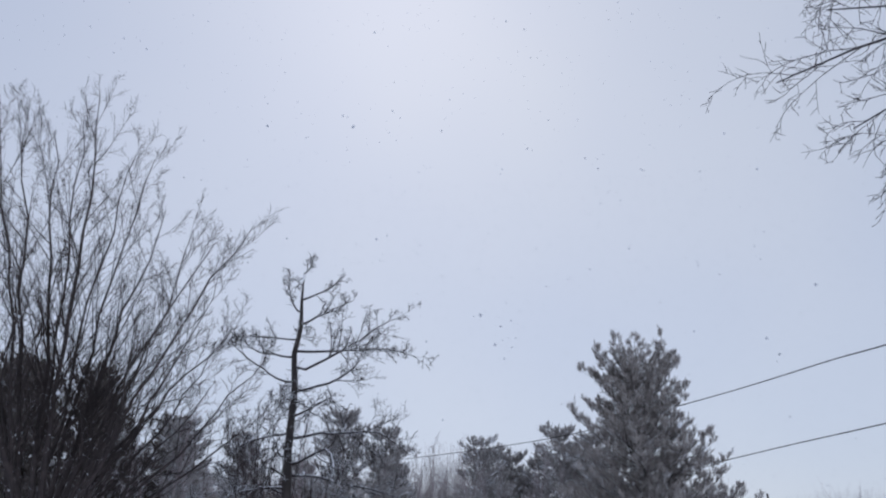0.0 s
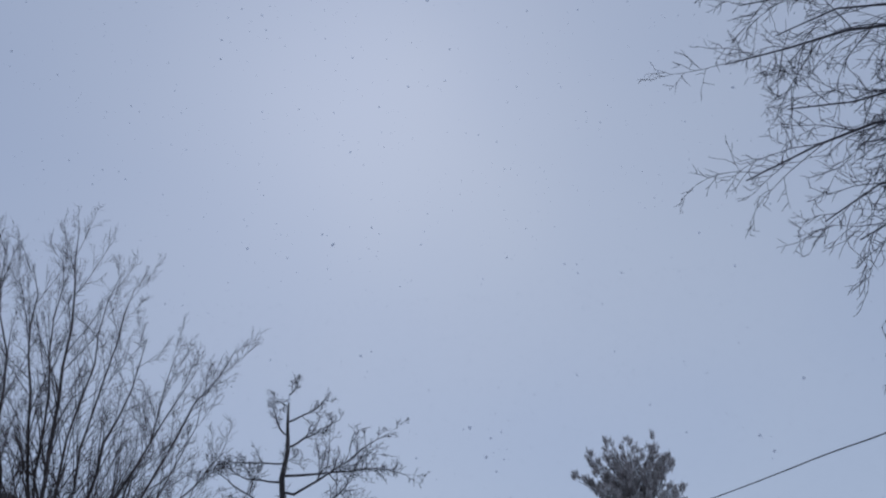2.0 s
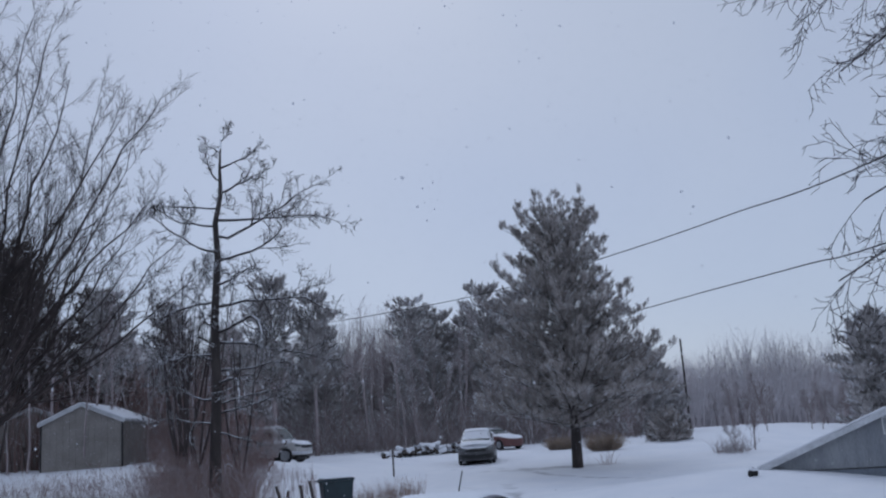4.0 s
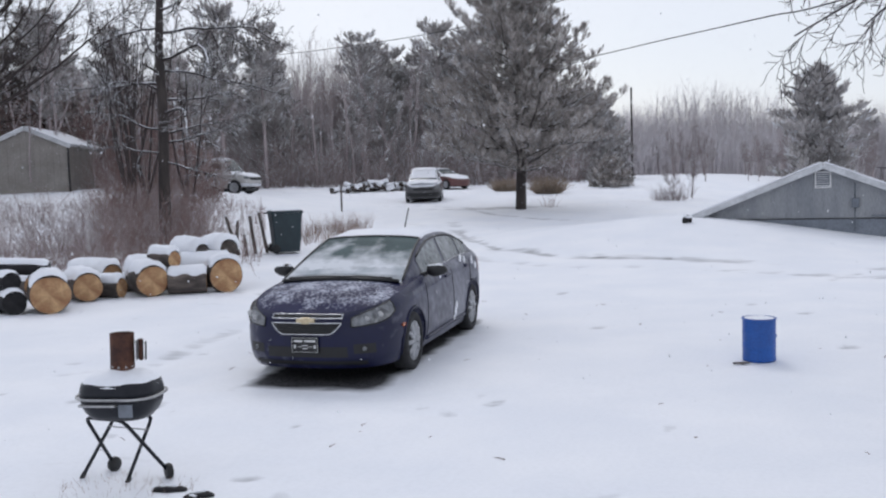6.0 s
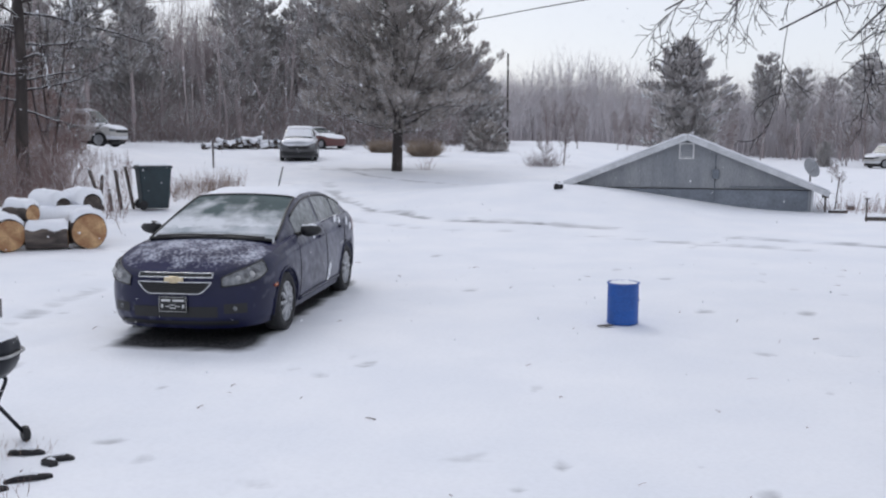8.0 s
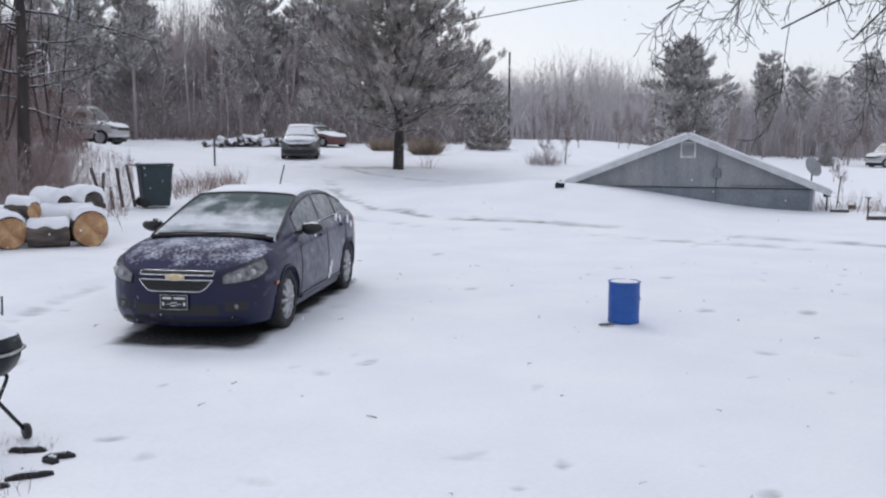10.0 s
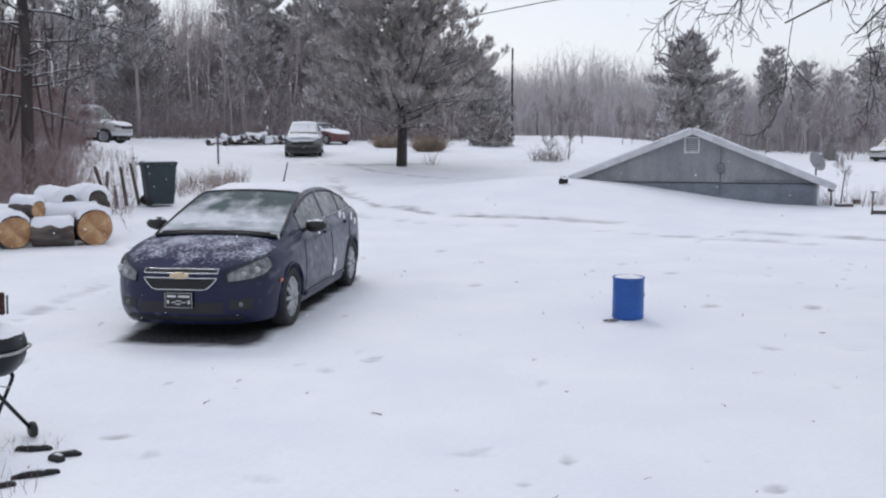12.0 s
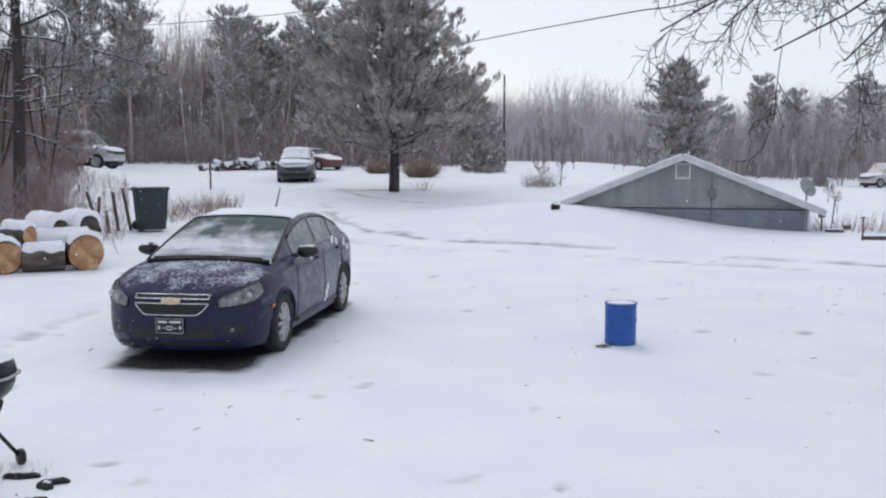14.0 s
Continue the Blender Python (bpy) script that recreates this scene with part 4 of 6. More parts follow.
class Shape:
    """The form of a vehicle. x forward from the front axle, y to its left, z up."""

    def __init__(self, nose, tail, half, base, top, cabin, sill=0.2, belt_in=0.12, lean=0.40, wheel=0.32, p=2.6):
        self.nose, self.tail, self.half, self.base = nose, tail, half, base
        self.top, self.cabin, self.sill = top, cabin, sill
        self.belt_in, self.lean, self.wheel, self.p = belt_in, lean, wheel, p

    def plan(self, s):
        """The outline seen from above, s from 0 (nose) to 1 (tail), left half."""
        length = self.nose - self.tail
        if s < 0.25:
            a = s / 0.25 * math.pi / 2
            c, w = max(0.0, math.cos(a)), max(0.0, math.sin(a))
            return self.nose - 1.03 + 1.03 * c ** (2 / self.p), self.half * w ** (2 / self.p)
        if s > 0.78:
            a = (1 - s) / 0.22 * math.pi / 2
            c, w = max(0.0, math.cos(a)), max(0.0, math.sin(a))
            return self.tail + 0.8 - 0.8 * c ** (2 / 3.4), self.half * w ** (2 / 3.4)
        t = (s - 0.25) / 0.53
        return (self.nose - 1.03) + (self.tail + 0.8 - self.nose + 1.03) * t, self.half

    def inset(self, k):
        return lerp_table([(1.0, 0.10), (0.93, 0.045), (0.85, 0.02), (0.6, 0.0), (0.4, 0.0), (0.22, 0.012), (0.12, 0.03), (0.0, 0.075)], k)

    def wall(self, s, k, off=0.0):
        """A point of the body's side: s along the outline, k from the sill (0) to the shoulder (1)."""
        x, y = self.plan(s)
        e = 0.004
        xa, ya = self.plan(max(0, s - e))
        xb, yb = self.plan(min(1, s + e))
        t = Vector((xb - xa, yb - ya))
        t = t.normalized() if t.length > 1e-9 else Vector((0, 1))
        n = Vector((-t.y, t.x))
        n = Vector((n.x if s > 0.002 else 1.0, n.y if s > 0.002 else 0.0))
        if s < 0.5 and n.x < 0 or s > 0.5 and n.x > 0 and s > 0.8:
            n = -n
        if n.y < -1e-6:
            n = -n
        d = self.inset(k) - off
        z = self.sill + (lerp_table(self.top, x) - self.sill) * k
        return Vector((x - n.x * d, max(0.0, y - n.y * d), z))

    def s_at(self, x):
        """Where along the outline the side stands at x."""
        lo, hi = 0.0, 1.0
        for _ in range(40):
            mid = (lo + hi) / 2
            if self.plan(mid)[0] > x:
                lo = mid
            else:
                hi = mid
        return (lo + hi) / 2

    def k_at(self, x, z):
        return (z - self.sill) / (lerp_table(self.top, x) - self.sill)

    def cab(self, x, v, off=0.0):
        """A point of the cabin: v 0 to 1 over the roof from its middle to its edge, 1 to 2 down the side."""
        zc = lerp_table(self.cabin, x)
        zb = lerp_table(self.top, x) - 0.01
        yb = self.half - self.belt_in
        yt = yb - max(0.0, zc - zb) * self.lean
        if v <= 1:
            w = min(1.0, v)
            p = Vector((x, yt * w, zc - 0.03 * w ** 2 - 0.012 * max(0, (w - 0.8) / 0.2) ** 2))
            return p + Vector((0, off * 0.3 * w, off))
        t = v - 1
        ze = zc - 0.042
        p = Vector((x, yt + (yb - yt) * t ** 0.9, ze + (min(zb, ze) - ze) * t))
        return p + Vector((0, off, off * 0.3))


def both(fn, us, vs, name, material, parent, label="", one=0, smooth=True, thick=0.0):
    """A panel over the grid us x vs of fn(u, v), on both sides (one=0), the left (1) or the right (-1)."""
    V, F = [], []
    for side in ((1, -1) if one == 0 else (one,)):
        base = len(V)
        for u in us:
            for v in vs:
                p = fn(u, v)
                V.append(Vector((p.x, p.y * side, p.z)))
        F += grid_faces(len(us), len(vs), base, flip=side < 0)
    me = mesh_from(name, V, F, material, smooth)
    bm = bmesh.new()
    bm.from_mesh(me)
    bmesh.ops.remove_doubles(bm, verts=bm.verts, dist=0.0004)
    bmesh.ops.recalc_face_normals(bm, faces=bm.faces)
    bm.to_mesh(me)
    bm.free()
    ob = part_mesh(name, me, parent, label)
    if thick:
        so = ob.modifiers.new("thick", "SOLIDIFY")
        so.thickness, so.offset = thick, 1.0
    return ob


def span(a, b, n):
    return [a + (b - a) * i / n for i in range(n + 1)]


def wheel(parent, r, x, y, side, spokes=10, slots=True):
    """A wheel with tyre and rim, its outer face towards side."""
    w = new("wheel")
    w.empty_display_size = 0.2
    w.parent = parent
    w.location = (x, y, r)
    o = side
    v, f = lathe([(q, h * o) for q, h in ((r * 0.62, -0.09), (r * 0.9, -0.1), (r * 0.985, -0.085), (r, -0.05), (r, 0.05), (r * 0.985, 0.085), (r * 0.92, 0.1), (r * 0.7, 0.095), (r * 0.67, 0.03))], 36, "y")
    part_mesh("tyre", mesh_from("tyre", v, f, M_RUBBER), w)
    v, f = lathe([(r * 0.68, 0.06 * o), (r * 0.68, 0.088 * o), (r * 0.6, 0.084 * o), (r * 0.56, 0.05 * o), (r * 0.2, 0.052 * o), (r * 0.19, 0.085 * o), (r * 0.05, 0.09 * o)], 36, "y")
    V, F = [Vector(q) for q in v], f
    for i in range(spokes):
        a = 2 * math.pi * i / spokes
        c, s = math.cos(a), math.sin(a)
        tube(V, F, [Vector((c * r * 0.15, 0.08 * o, s * r * 0.15)), Vector((c * r * 0.4, 0.085 * o, s * r * 0.4)), Vector((c * r * 0.63, 0.08 * o, s * r * 0.63))],
             [0.028, 0.021, 0.024], 6)
    part_mesh("rim", mesh_from("rim", V, F, M_ALLOY), w)
    for i in range(spokes if slots else 0):
        a = 2 * math.pi * (i + 0.5) / spokes
        c, s = math.cos(a), math.sin(a)
        tube_part("rim_slot", [[(c * r * 0.36, 0.057 * o, s * r * 0.36), (c * r * 0.54, 0.059 * o, s * r * 0.54)]], 0.026, M_BLACK, w)
    return w


def shell(sh, parent, paint, arch=0.365, deck_mat=None):
    """Lower body with wheel wells, bonnet and deck, and the cabin."""
    ss = [0.0] + span(0.004, 0.25, 40) + span(0.25, 0.78, 110)[1:] + span(0.78, 1.0, 26)[1:]
    ks = [0, 0.06, 0.12, 0.17, 0.22, 0.27, 0.31, 0.35, 0.4, 0.45, 0.5, 0.55, 0.6, 0.65, 0.7, 0.75, 0.8, 0.85, 0.89, 0.93, 0.97, 1.0]

    def fn(s, k):
        p = sh.wall(s, k)
        for ax in (0.0, -sh.base):
            dx, dz = p.x - ax, p.z - sh.wheel
            d = math.hypot(dx, dz)
            if d < arch + 0.012 and p.y > 0.3:
                if d > arch - 0.02:
                    q = arch / max(d, 1e-6)
                    p = Vector((ax + dx * q, p.y, sh.wheel + dz * q))
                else:
                    p = Vector((p.x, p.y - 0.3, p.z))
        return p

    both(fn, ss, ks, "body", paint, parent)

    def deck(s, t):
        p = sh.wall(s, 1.0)
        y = p.y * (1 - t)
        q = t * (2 - t)
        return Vector((p.x, y, p.z + 0.055 * q * sstep(sh.nose - 0.02, sh.nose - 0.5, p.x)))

    both(deck, [0.0] + span(0.004, 0.25, 24) + span(0.25, 0.78, 40)[1:] + span(0.78, 1.0, 16)[1:], span(0, 1, 10), "bonnet_and_deck", deck_mat or paint, parent)
    x0, x1 = sh.cabin[0][0], sh.cabin[-1][0]
    both(sh.cab, span(x0, x1, 46), [0, 0.25, 0.5, 0.7, 0.82, 0.9, 0.96, 1.0, 1.1, 1.3, 1.5, 1.7, 1.85, 2.0], "cabin", paint, parent)
    part("underbody", boxed(sh.tail + 0.25, sh.nose - 0.3, -sh.half + 0.22, sh.half - 0.22, 0.16, 0.34, 0.04), M_BLACK, parent)


def sedan(m):
    car = thing("sedan_car", m, "dark blue four-door sedan with snow on its roof and windscreen", "car")
    sh = Shape(0.93, -3.58, 0.90, 2.685,
               [(0.93, 0.735), (0.75, 0.79), (0.4, 0.86), (0.0, 0.915), (-0.5, 0.965), (-1.2, 1.0), (-2.4, 1.04), (-3.1, 1.055), (-3.45, 1.045), (-3.58, 1.02)],
               [(-0.05, 0.965), (-0.4, 1.105), (-0.75, 1.24), (-1.05, 1.34), (-1.28, 1.395), (-1.55, 1.425), (-1.9, 1.435), (-2.25, 1.415), (-2.5, 1.375), (-2.8, 1.28), (-3.05, 1.165), (-3.2, 1.06)], sill=0.165, p=3.1)
    shell(sh, car, M_CARSIDE, deck_mat=M_HOOD)
    for x in (0.0, -2.685):
        for sd in (1, -1):
            wheel(car, 0.32, x, 0.79 * sd, sd)
    # wheel arch lips
    for x in (0.0, -2.685):
        for sd in (1, -1):
            pts = []
            for i in range(17):
                a = math.pi * (i / 16 * 1.16 - 0.08)
                px, pz = x + 0.372 * math.cos(a), 0.32 + 0.372 * math.sin(a)
                w = sh.wall(sh.s_at(px), max(0.0, sh.k_at(px, pz)))
                pts.append((px, (w.y + 0.003) * sd, pz))
            tube_part("arch_lip", [pts], 0.013, M_PAINT, car, sides=6)
    # glass: windscreen, rear window, side windows
    both(lambda u, v: sh.cab(u, v, 0.006), span(-0.07, -1.24, 20), span(0, 0.95, 10), "windscreen", M_FROST, car, "frosted grey-green windscreen")
    both(lambda u, v: sh.cab(u, v, 0.006), span(-2.52, -3.14, 10), span(0, 0.9, 8), "rear_window", M_GLASS, car)
    for sd in (1, -1):
        for a, b, n in ((-0.70, -1.62, "front_side_window"), (-1.72, -2.42, "rear_side_window"), (-2.48, -2.82, "quarter_window")):
            both(lambda u, v: sh.cab(u, v, 0.006), span(a, b, 12), span(1.16, 1.9, 6), n, M_SIDEGLASS, car, one=sd)
        tube_part("window_trim", [[tuple(Vector((1, sd, 1)) * sh.cab(x, 1.95, 0.010)) for x in span(-0.75, -2.95, 20)]], 0.009, M_CHROME, car)
        tube_part("window_frame", [[tuple(Vector((1, sd, 1)) * sh.cab(x, 1.1, 0.006)) for x in span(-0.75, -2.9, 24)]], 0.012, M_BLACK, car)
    # door seams and handles
    for sd in (1, -1):
        for xa, xb in ((-0.52, -0.46), (-1.66, -1.66), (-2.62, -2.28)):
            pts = []
            for i in range(13):
                t = i / 12
                x = xa + (xb - xa) * t ** 2
                p = sh.wall(sh.s_at(x), 0.98 - 0.86 * t, 0.0015)
                pts.append((p.x, p.y * sd, p.z))
            tube_part("door_seam", [pts], 0.005, M_BLACK, car, sides=4)
        for x in (-1.42, -2.42):
            p = sh.wall(sh.s_at(x), 0.86)
            part("door_handle", boxed(x - 0.1, x + 0.1, sd * p.y - 0.012, sd * p.y + 0.032, p.z - 0.016, p.z + 0.016, 0.008), M_PAINT, car)
        pts = [tuple(Vector((1, sd, 1)) * sh.wall(sh.s_at(x), 0.13, 0.006)) for x in span(-0.45, -2.25, 16)]
        tube_part("sill_moulding", [pts], 0.022, M_PAINT, car, sides=6)
    # mirrors
    for sd in (1, -1):
        mi = new("mirror")
        mi.empty_display_size = 0.1
        mi.parent = car
        mi.location = (-0.68, 0.95 * sd, 1.03)
        bm = bmesh.new()
        bmesh.ops.create_icosphere(bm, subdivisions=3, radius=1)
        for v in bm.verts:
            x, y, z = v.co
            v.co = (0.085 * x - (0.02 if x < -0.3 else 0), 0.125 * y * (1 + 0.15 * sd * y), 0.078 * z * (1 - 0.1 * y * sd))
            if v.co.x < -0.045:
                v.co.x = -0.045
        part("mirror_housing", bm, M_BLACK, mi, smooth=True)
        tube_part("mirror_arm", [[(0.0, -0.1 * sd, -0.04), (0.02, -0.2 * sd, -0.07)]], 0.026, M_BLACK, mi)
        v, f = lathe([(0.105, 0.045), (0.09, 0.06), (0.05, 0.072), (0.01, 0.076)], 14, "z", 0.06, 3)
        part_mesh("mirror_snow", mesh_from("mirror_snow", [(q[0] * 0.6, q[1], q[2]) for q in v], f, M_SNOW), mi)
    # face: grille with chrome surround, bar and emblem, lamps, intake, plate
    def face_point(y, z, off):
        lo, hi = 0.0, 0.25
        for _ in range(30):
            mid = (lo + hi) / 2
            if sh.plan(mid)[1] < abs(y):
                lo = mid
            else:
                hi = mid
        s = lo
        x = sh.plan(s)[0]
        p = sh.wall(s, sh.k_at(x, z), off)
        return Vector((p.x, abs(y), z))

    def grille_half(z, z0, z1, top, bottom):
        t = max(0.0, (z - z0) / (z1 - z0))
        return bottom + (top - bottom) * t ** 0.6

    def loop_pts(z0, z1, top, bottom, off, n=14):
        right = [face_point(grille_half(z, z0, z1, top, bottom), z, off) for z in span(z0, z1, n)]
        left = [Vector((p.x, -p.y, p.z)) for p in right]
        topm = [face_point(abs(y), z1, off) * Vector((1, 1, 1)) for y in span(-top, top, 16)]
        topm = [Vector((p.x, y, p.z)) for p, y in zip(topm, span(-top, top, 16))]
        botm = [face_point(abs(y), z0, off) for y in span(-bottom, bottom, 12)]
        botm = [Vector((p.x, y, p.z)) for p, y in zip(botm, span(-bottom, bottom, 12))]
        return [left[::-1] + botm[1:-1] + right + topm[::-1]]

    for nm, z0, z1, tp, bt in (("lower_grille", 0.53, 0.645, 0.385, 0.25), ("upper_grille", 0.69, 0.728, 0.385, 0.385)):
        both(lambda z, t: face_point(grille_half(z, z0, z1, tp, bt) * t, z, 0.006), span(z0, z1, 10), span(0, 1, 14), nm, M_BLACK, car, "black mesh grille")
        tube_part("grille_surround", loop_pts(z0, z1, tp, bt, 0.012), 0.008, M_CHROME, car)
    for z in span(0.555, 0.625, 3):
        w = grille_half(z, 0.53, 0.645, 0.385, 0.25) - 0.02
        tube_part("grille_bar", [[(face_point(abs(y), z, 0.01).x, y, z) for y in span(-w, w, 12)]], 0.004, M_BLACK, car, sides=4)
    both(lambda z, t: face_point(0.385 * t, z, 0.01), span(0.652, 0.684, 3), span(0, 1, 14), "grille_crossbar", M_PAINT, car)
    # emblem: a plain gold bar with a raised middle
    x = face_point(0, 0.675, 0.02).x
    bm = boxed(x - 0.005, x + 0.016, -0.10, 0.10, 0.648, 0.692, 0.006)
    box(bm, x - 0.005, x + 0.02, -0.045, 0.045, 0.636, 0.704, 0.006)
    part("emblem", bm, M_GOLD, car, "plain gold emblem on the grille")
    for sd in (1, -1):
        def lamp(t, v, off=0.008):
            s0 = 0.062 + 0.128 * t
            zl, zh = 0.60 + 0.05 * t + 0.12 * t ** 5, 0.690 + 0.150 * max(0.0, t) ** 0.8
            x = sh.plan(s0)[0]
            return sh.wall(s0, sh.k_at(x, min(zl + (zh - zl) * v, lerp_table(sh.top, x) - 0.01)), off)

        both(lambda t, v: lamp(t, v), span(0, 0.92, 14), span(0, 1, 6), "headlight", M_LENS, car, "clear headlight lens", one=sd)
        pts = [lamp(t, 0, 0.01) for t in span(0, 0.92, 10)] + [lamp(0.92, v, 0.01) for v in span(0, 1, 4)] + [lamp(t, 1, 0.01) for t in span(0.92, 0, 10)] + [lamp(0, v, 0.01) for v in span(1, 0, 4)]
        tube_part("headlight_rim", [[(p.x, p.y * sd, p.z) for p in pts]], 0.006, M_BLACK, car)
        for t0, r0 in ((0.28, 0.03), (0.55, 0.038)):
            p = lamp(t0, 0.5, 0.012)
            bm = bmesh.new()
            bmesh.ops.create_uvsphere(bm, u_segments=14, v_segments=8, radius=r0)
            bmesh.ops.scale(bm, vec=(0.35, 1, 0.9), verts=bm.verts)
            bmesh.ops.translate(bm, vec=(p.x - 0.004, p.y * sd, p.z), verts=bm.verts)
            part("lamp_bulb", bm, M_STEEL, car, smooth=True)
        both(lambda t, v: face_point(0.50 + 0.2 * t, 0.325 + 0.1 * v, 0.005), span(0, 1, 6), span(0, 1, 4), "fog_lamp_recess", M_BLACK, car, one=sd)
        p = face_point(0.60, 0.375, 0.01)
        bm = bmesh.new()
        bmesh.ops.create_uvsphere(bm, u_segments=12, v_segments=6, radius=0.026)
        bmesh.ops.scale(bm, vec=(0.4, 1, 1), verts=bm.verts)
        bmesh.ops.translate(bm, vec=(p.x, p.y * sd, p.z), verts=bm.verts)
        part("fog_lamp", bm, M_LENS, car, smooth=True)
        q = sh.wall(0.205, sh.k_at(0.3, 0.56), 0.004)
        part("side_marker", boxed(q.x - 0.05, q.x + 0.05, q.y * sd - 0.008, q.y * sd + 0.008, q.z - 0.018, q.z + 0.018, 0.006), M_AMBER, car)
        both(lambda u, v: sh.wall(u, v, 0.006), span(0.80, 0.92, 8), span(0.70, 0.9, 5), "tail_light", M_REDLENS, car, one=sd)
    both(lambda z, t: face_point(0.44 * t, z, 0.006), span(0.29, 0.40, 5), span(0, 1, 12), "lower_intake", M_BLACK, car)
    both(lambda z, t: face_point(0.62 * t, z, 0.008), span(0.205, 0.25, 3), span(0, 1, 12), "chin_lip", M_BLACK, car)
    px = face_point(0, 0.43, 0.03).x
    plate = part("front_plate", boxed(px - 0.012, px + 0.004, -0.148, 0.148, 0.345, 0.505, 0.006), M_BLACK, car, "black front plate with white bars")
    for y0, y1, z0, z1 in ((-0.142, 0.142, 0.351, 0.354), (-0.142, 0.142, 0.496, 0.499), (-0.142, -0.139, 0.354, 0.496), (0.139, 0.142, 0.354, 0.496),
                           (-0.118, -0.025, 0.455, 0.475), (0.0, 0.118, 0.455, 0.475), (-0.03, 0.03, 0.416, 0.424), (-0.03, 0.03, 0.385, 0.393), (-0.075, -0.03, 0.402, 0.408), (0.03, 0.075, 0.402, 0.408),
                           (-0.12, -0.1, 0.39, 0.425), (0.1, 0.12, 0.39, 0.425)):
        part("plate_bar", boxed(px + 0.003, px + 0.007, y0, y1, z0, z1), M_WHITE, plate)
    # wipers and aerial
    for y0, y1 in ((0.05, -0.62), (0.62, -0.02)):
        tube_part("wiper", [[tuple(sh.cab(-0.07 - 0.03 * math.sin(3.1 * t), abs(y0 + (y1 - y0) * t) / 0.78, 0.03).to_tuple()[:1]) +
                             (y0 + (y1 - y0) * t, sh.cab(-0.12, abs(y0 + (y1 - y0) * t) / 0.78, 0.022).z) for t in span(0, 1, 10)]], 0.015, M_BLACK, car)
    tube_part("cowl", [[(sh.cab(-0.07, abs(y) / 0.8, 0.012).x, y, sh.cab(-0.09, abs(y) / 0.8, 0.012).z) for y in span(-0.7, 0.7, 16)]], 0.02, M_BLACK, car, "black strip below the windscreen")
    tube_part("aerial", [[(-2.50, 0.0, 1.40), (-2.72, 0.0, 1.68)]], 0.009, M_BLACK, car)
    # snow: a thick pad on the roof, a torn sheet on the windscreen, dusting on the bonnet, clods on the flank

    def pad(u, v):
        edge = min(1.0, (u - -2.62) / 0.2, (-1.22 - u) / 0.1, (0.97 - v) / 0.12)
        h = 0.026 * math.sqrt(max(0.0, edge)) + 0.012 * noise.noise((u * 3, v * 3, 0.7))
        return sh.cab(u, v, max(-0.012, h if edge > 0 else -0.012))

    both(pad, span(-1.22, -2.66, 40), span(0, 1.0, 22), "roof_snow", M_SNOW, car, "soft white snow on the roof")

    def sheet(side):
        def fn(u, v):
            t, y = (u + 0.16) / -1.0, v * side
            lim = 0.20 + 0.12 * noise.noise((y * 2.1, 0.5, 2.2)) + 0.05 * noise.noise((y * 7, 2.5, 7.2))
            h = 0.008 * sstep(0, 0.12, lim - t) - 0.012 * sstep(0, 0.06, t - lim)
            return sh.cab(u, v, 0.005 + h + 0.002 * noise.noise((u * 14, y * 10, 3)))
        return fn

    for sd in (1, -1):
        both(sheet(sd), span(-0.19, -0.7, 30), span(0, 0.93, 34), "windscreen_snow", M_THINSNOW, car, "torn sheet of thin wet snow on the glass", one=sd)
    edge = [sh.cab(u, 0.96, 0.01) for u in span(-0.14, -1.24, 14)]
    loop = [(p.x, p.y, p.z) for p in edge] + [sh.cab(-1.24, v, 0.01).to_tuple() for v in span(0.9, 0, 8)]
    tube_part("windscreen_seal", [loop + [(x, -y, z) for x, y, z in loop[::-1]]], 0.014, M_BLACK, car)
    for x, k, sc in ((-1.0, 0.97, 0.05), (-1.15, 0.9, 0.045), (-2.25, 0.95, 0.06), (-2.4, 0.93, 0.05), (-2.75, 0.88, 0.05), (-1.78, 0.36, 0.04), (-1.74, 0.26, 0.045), (-1.70, 0.17, 0.035), (-2.9, 0.8, 0.04)):
        p = sh.wall(sh.s_at(x), k)
        bm = bmesh.new()
        bmesh.ops.create_icosphere(bm, subdivisions=2, radius=1)
        for v in bm.verts:
            v.co *= 1 + 0.7 * noise.noise(v.co * 1.9 + Vector((x * 5, k * 9, 0)))
        bmesh.ops.scale(bm, vec=(sc, 0.016, sc * 1.25), verts=bm.verts)
        bmesh.ops.translate(bm, vec=(p.x, p.y, p.z), verts=bm.verts)
        part("snow_clod", bm, M_SNOW, car, smooth=True)
    return car


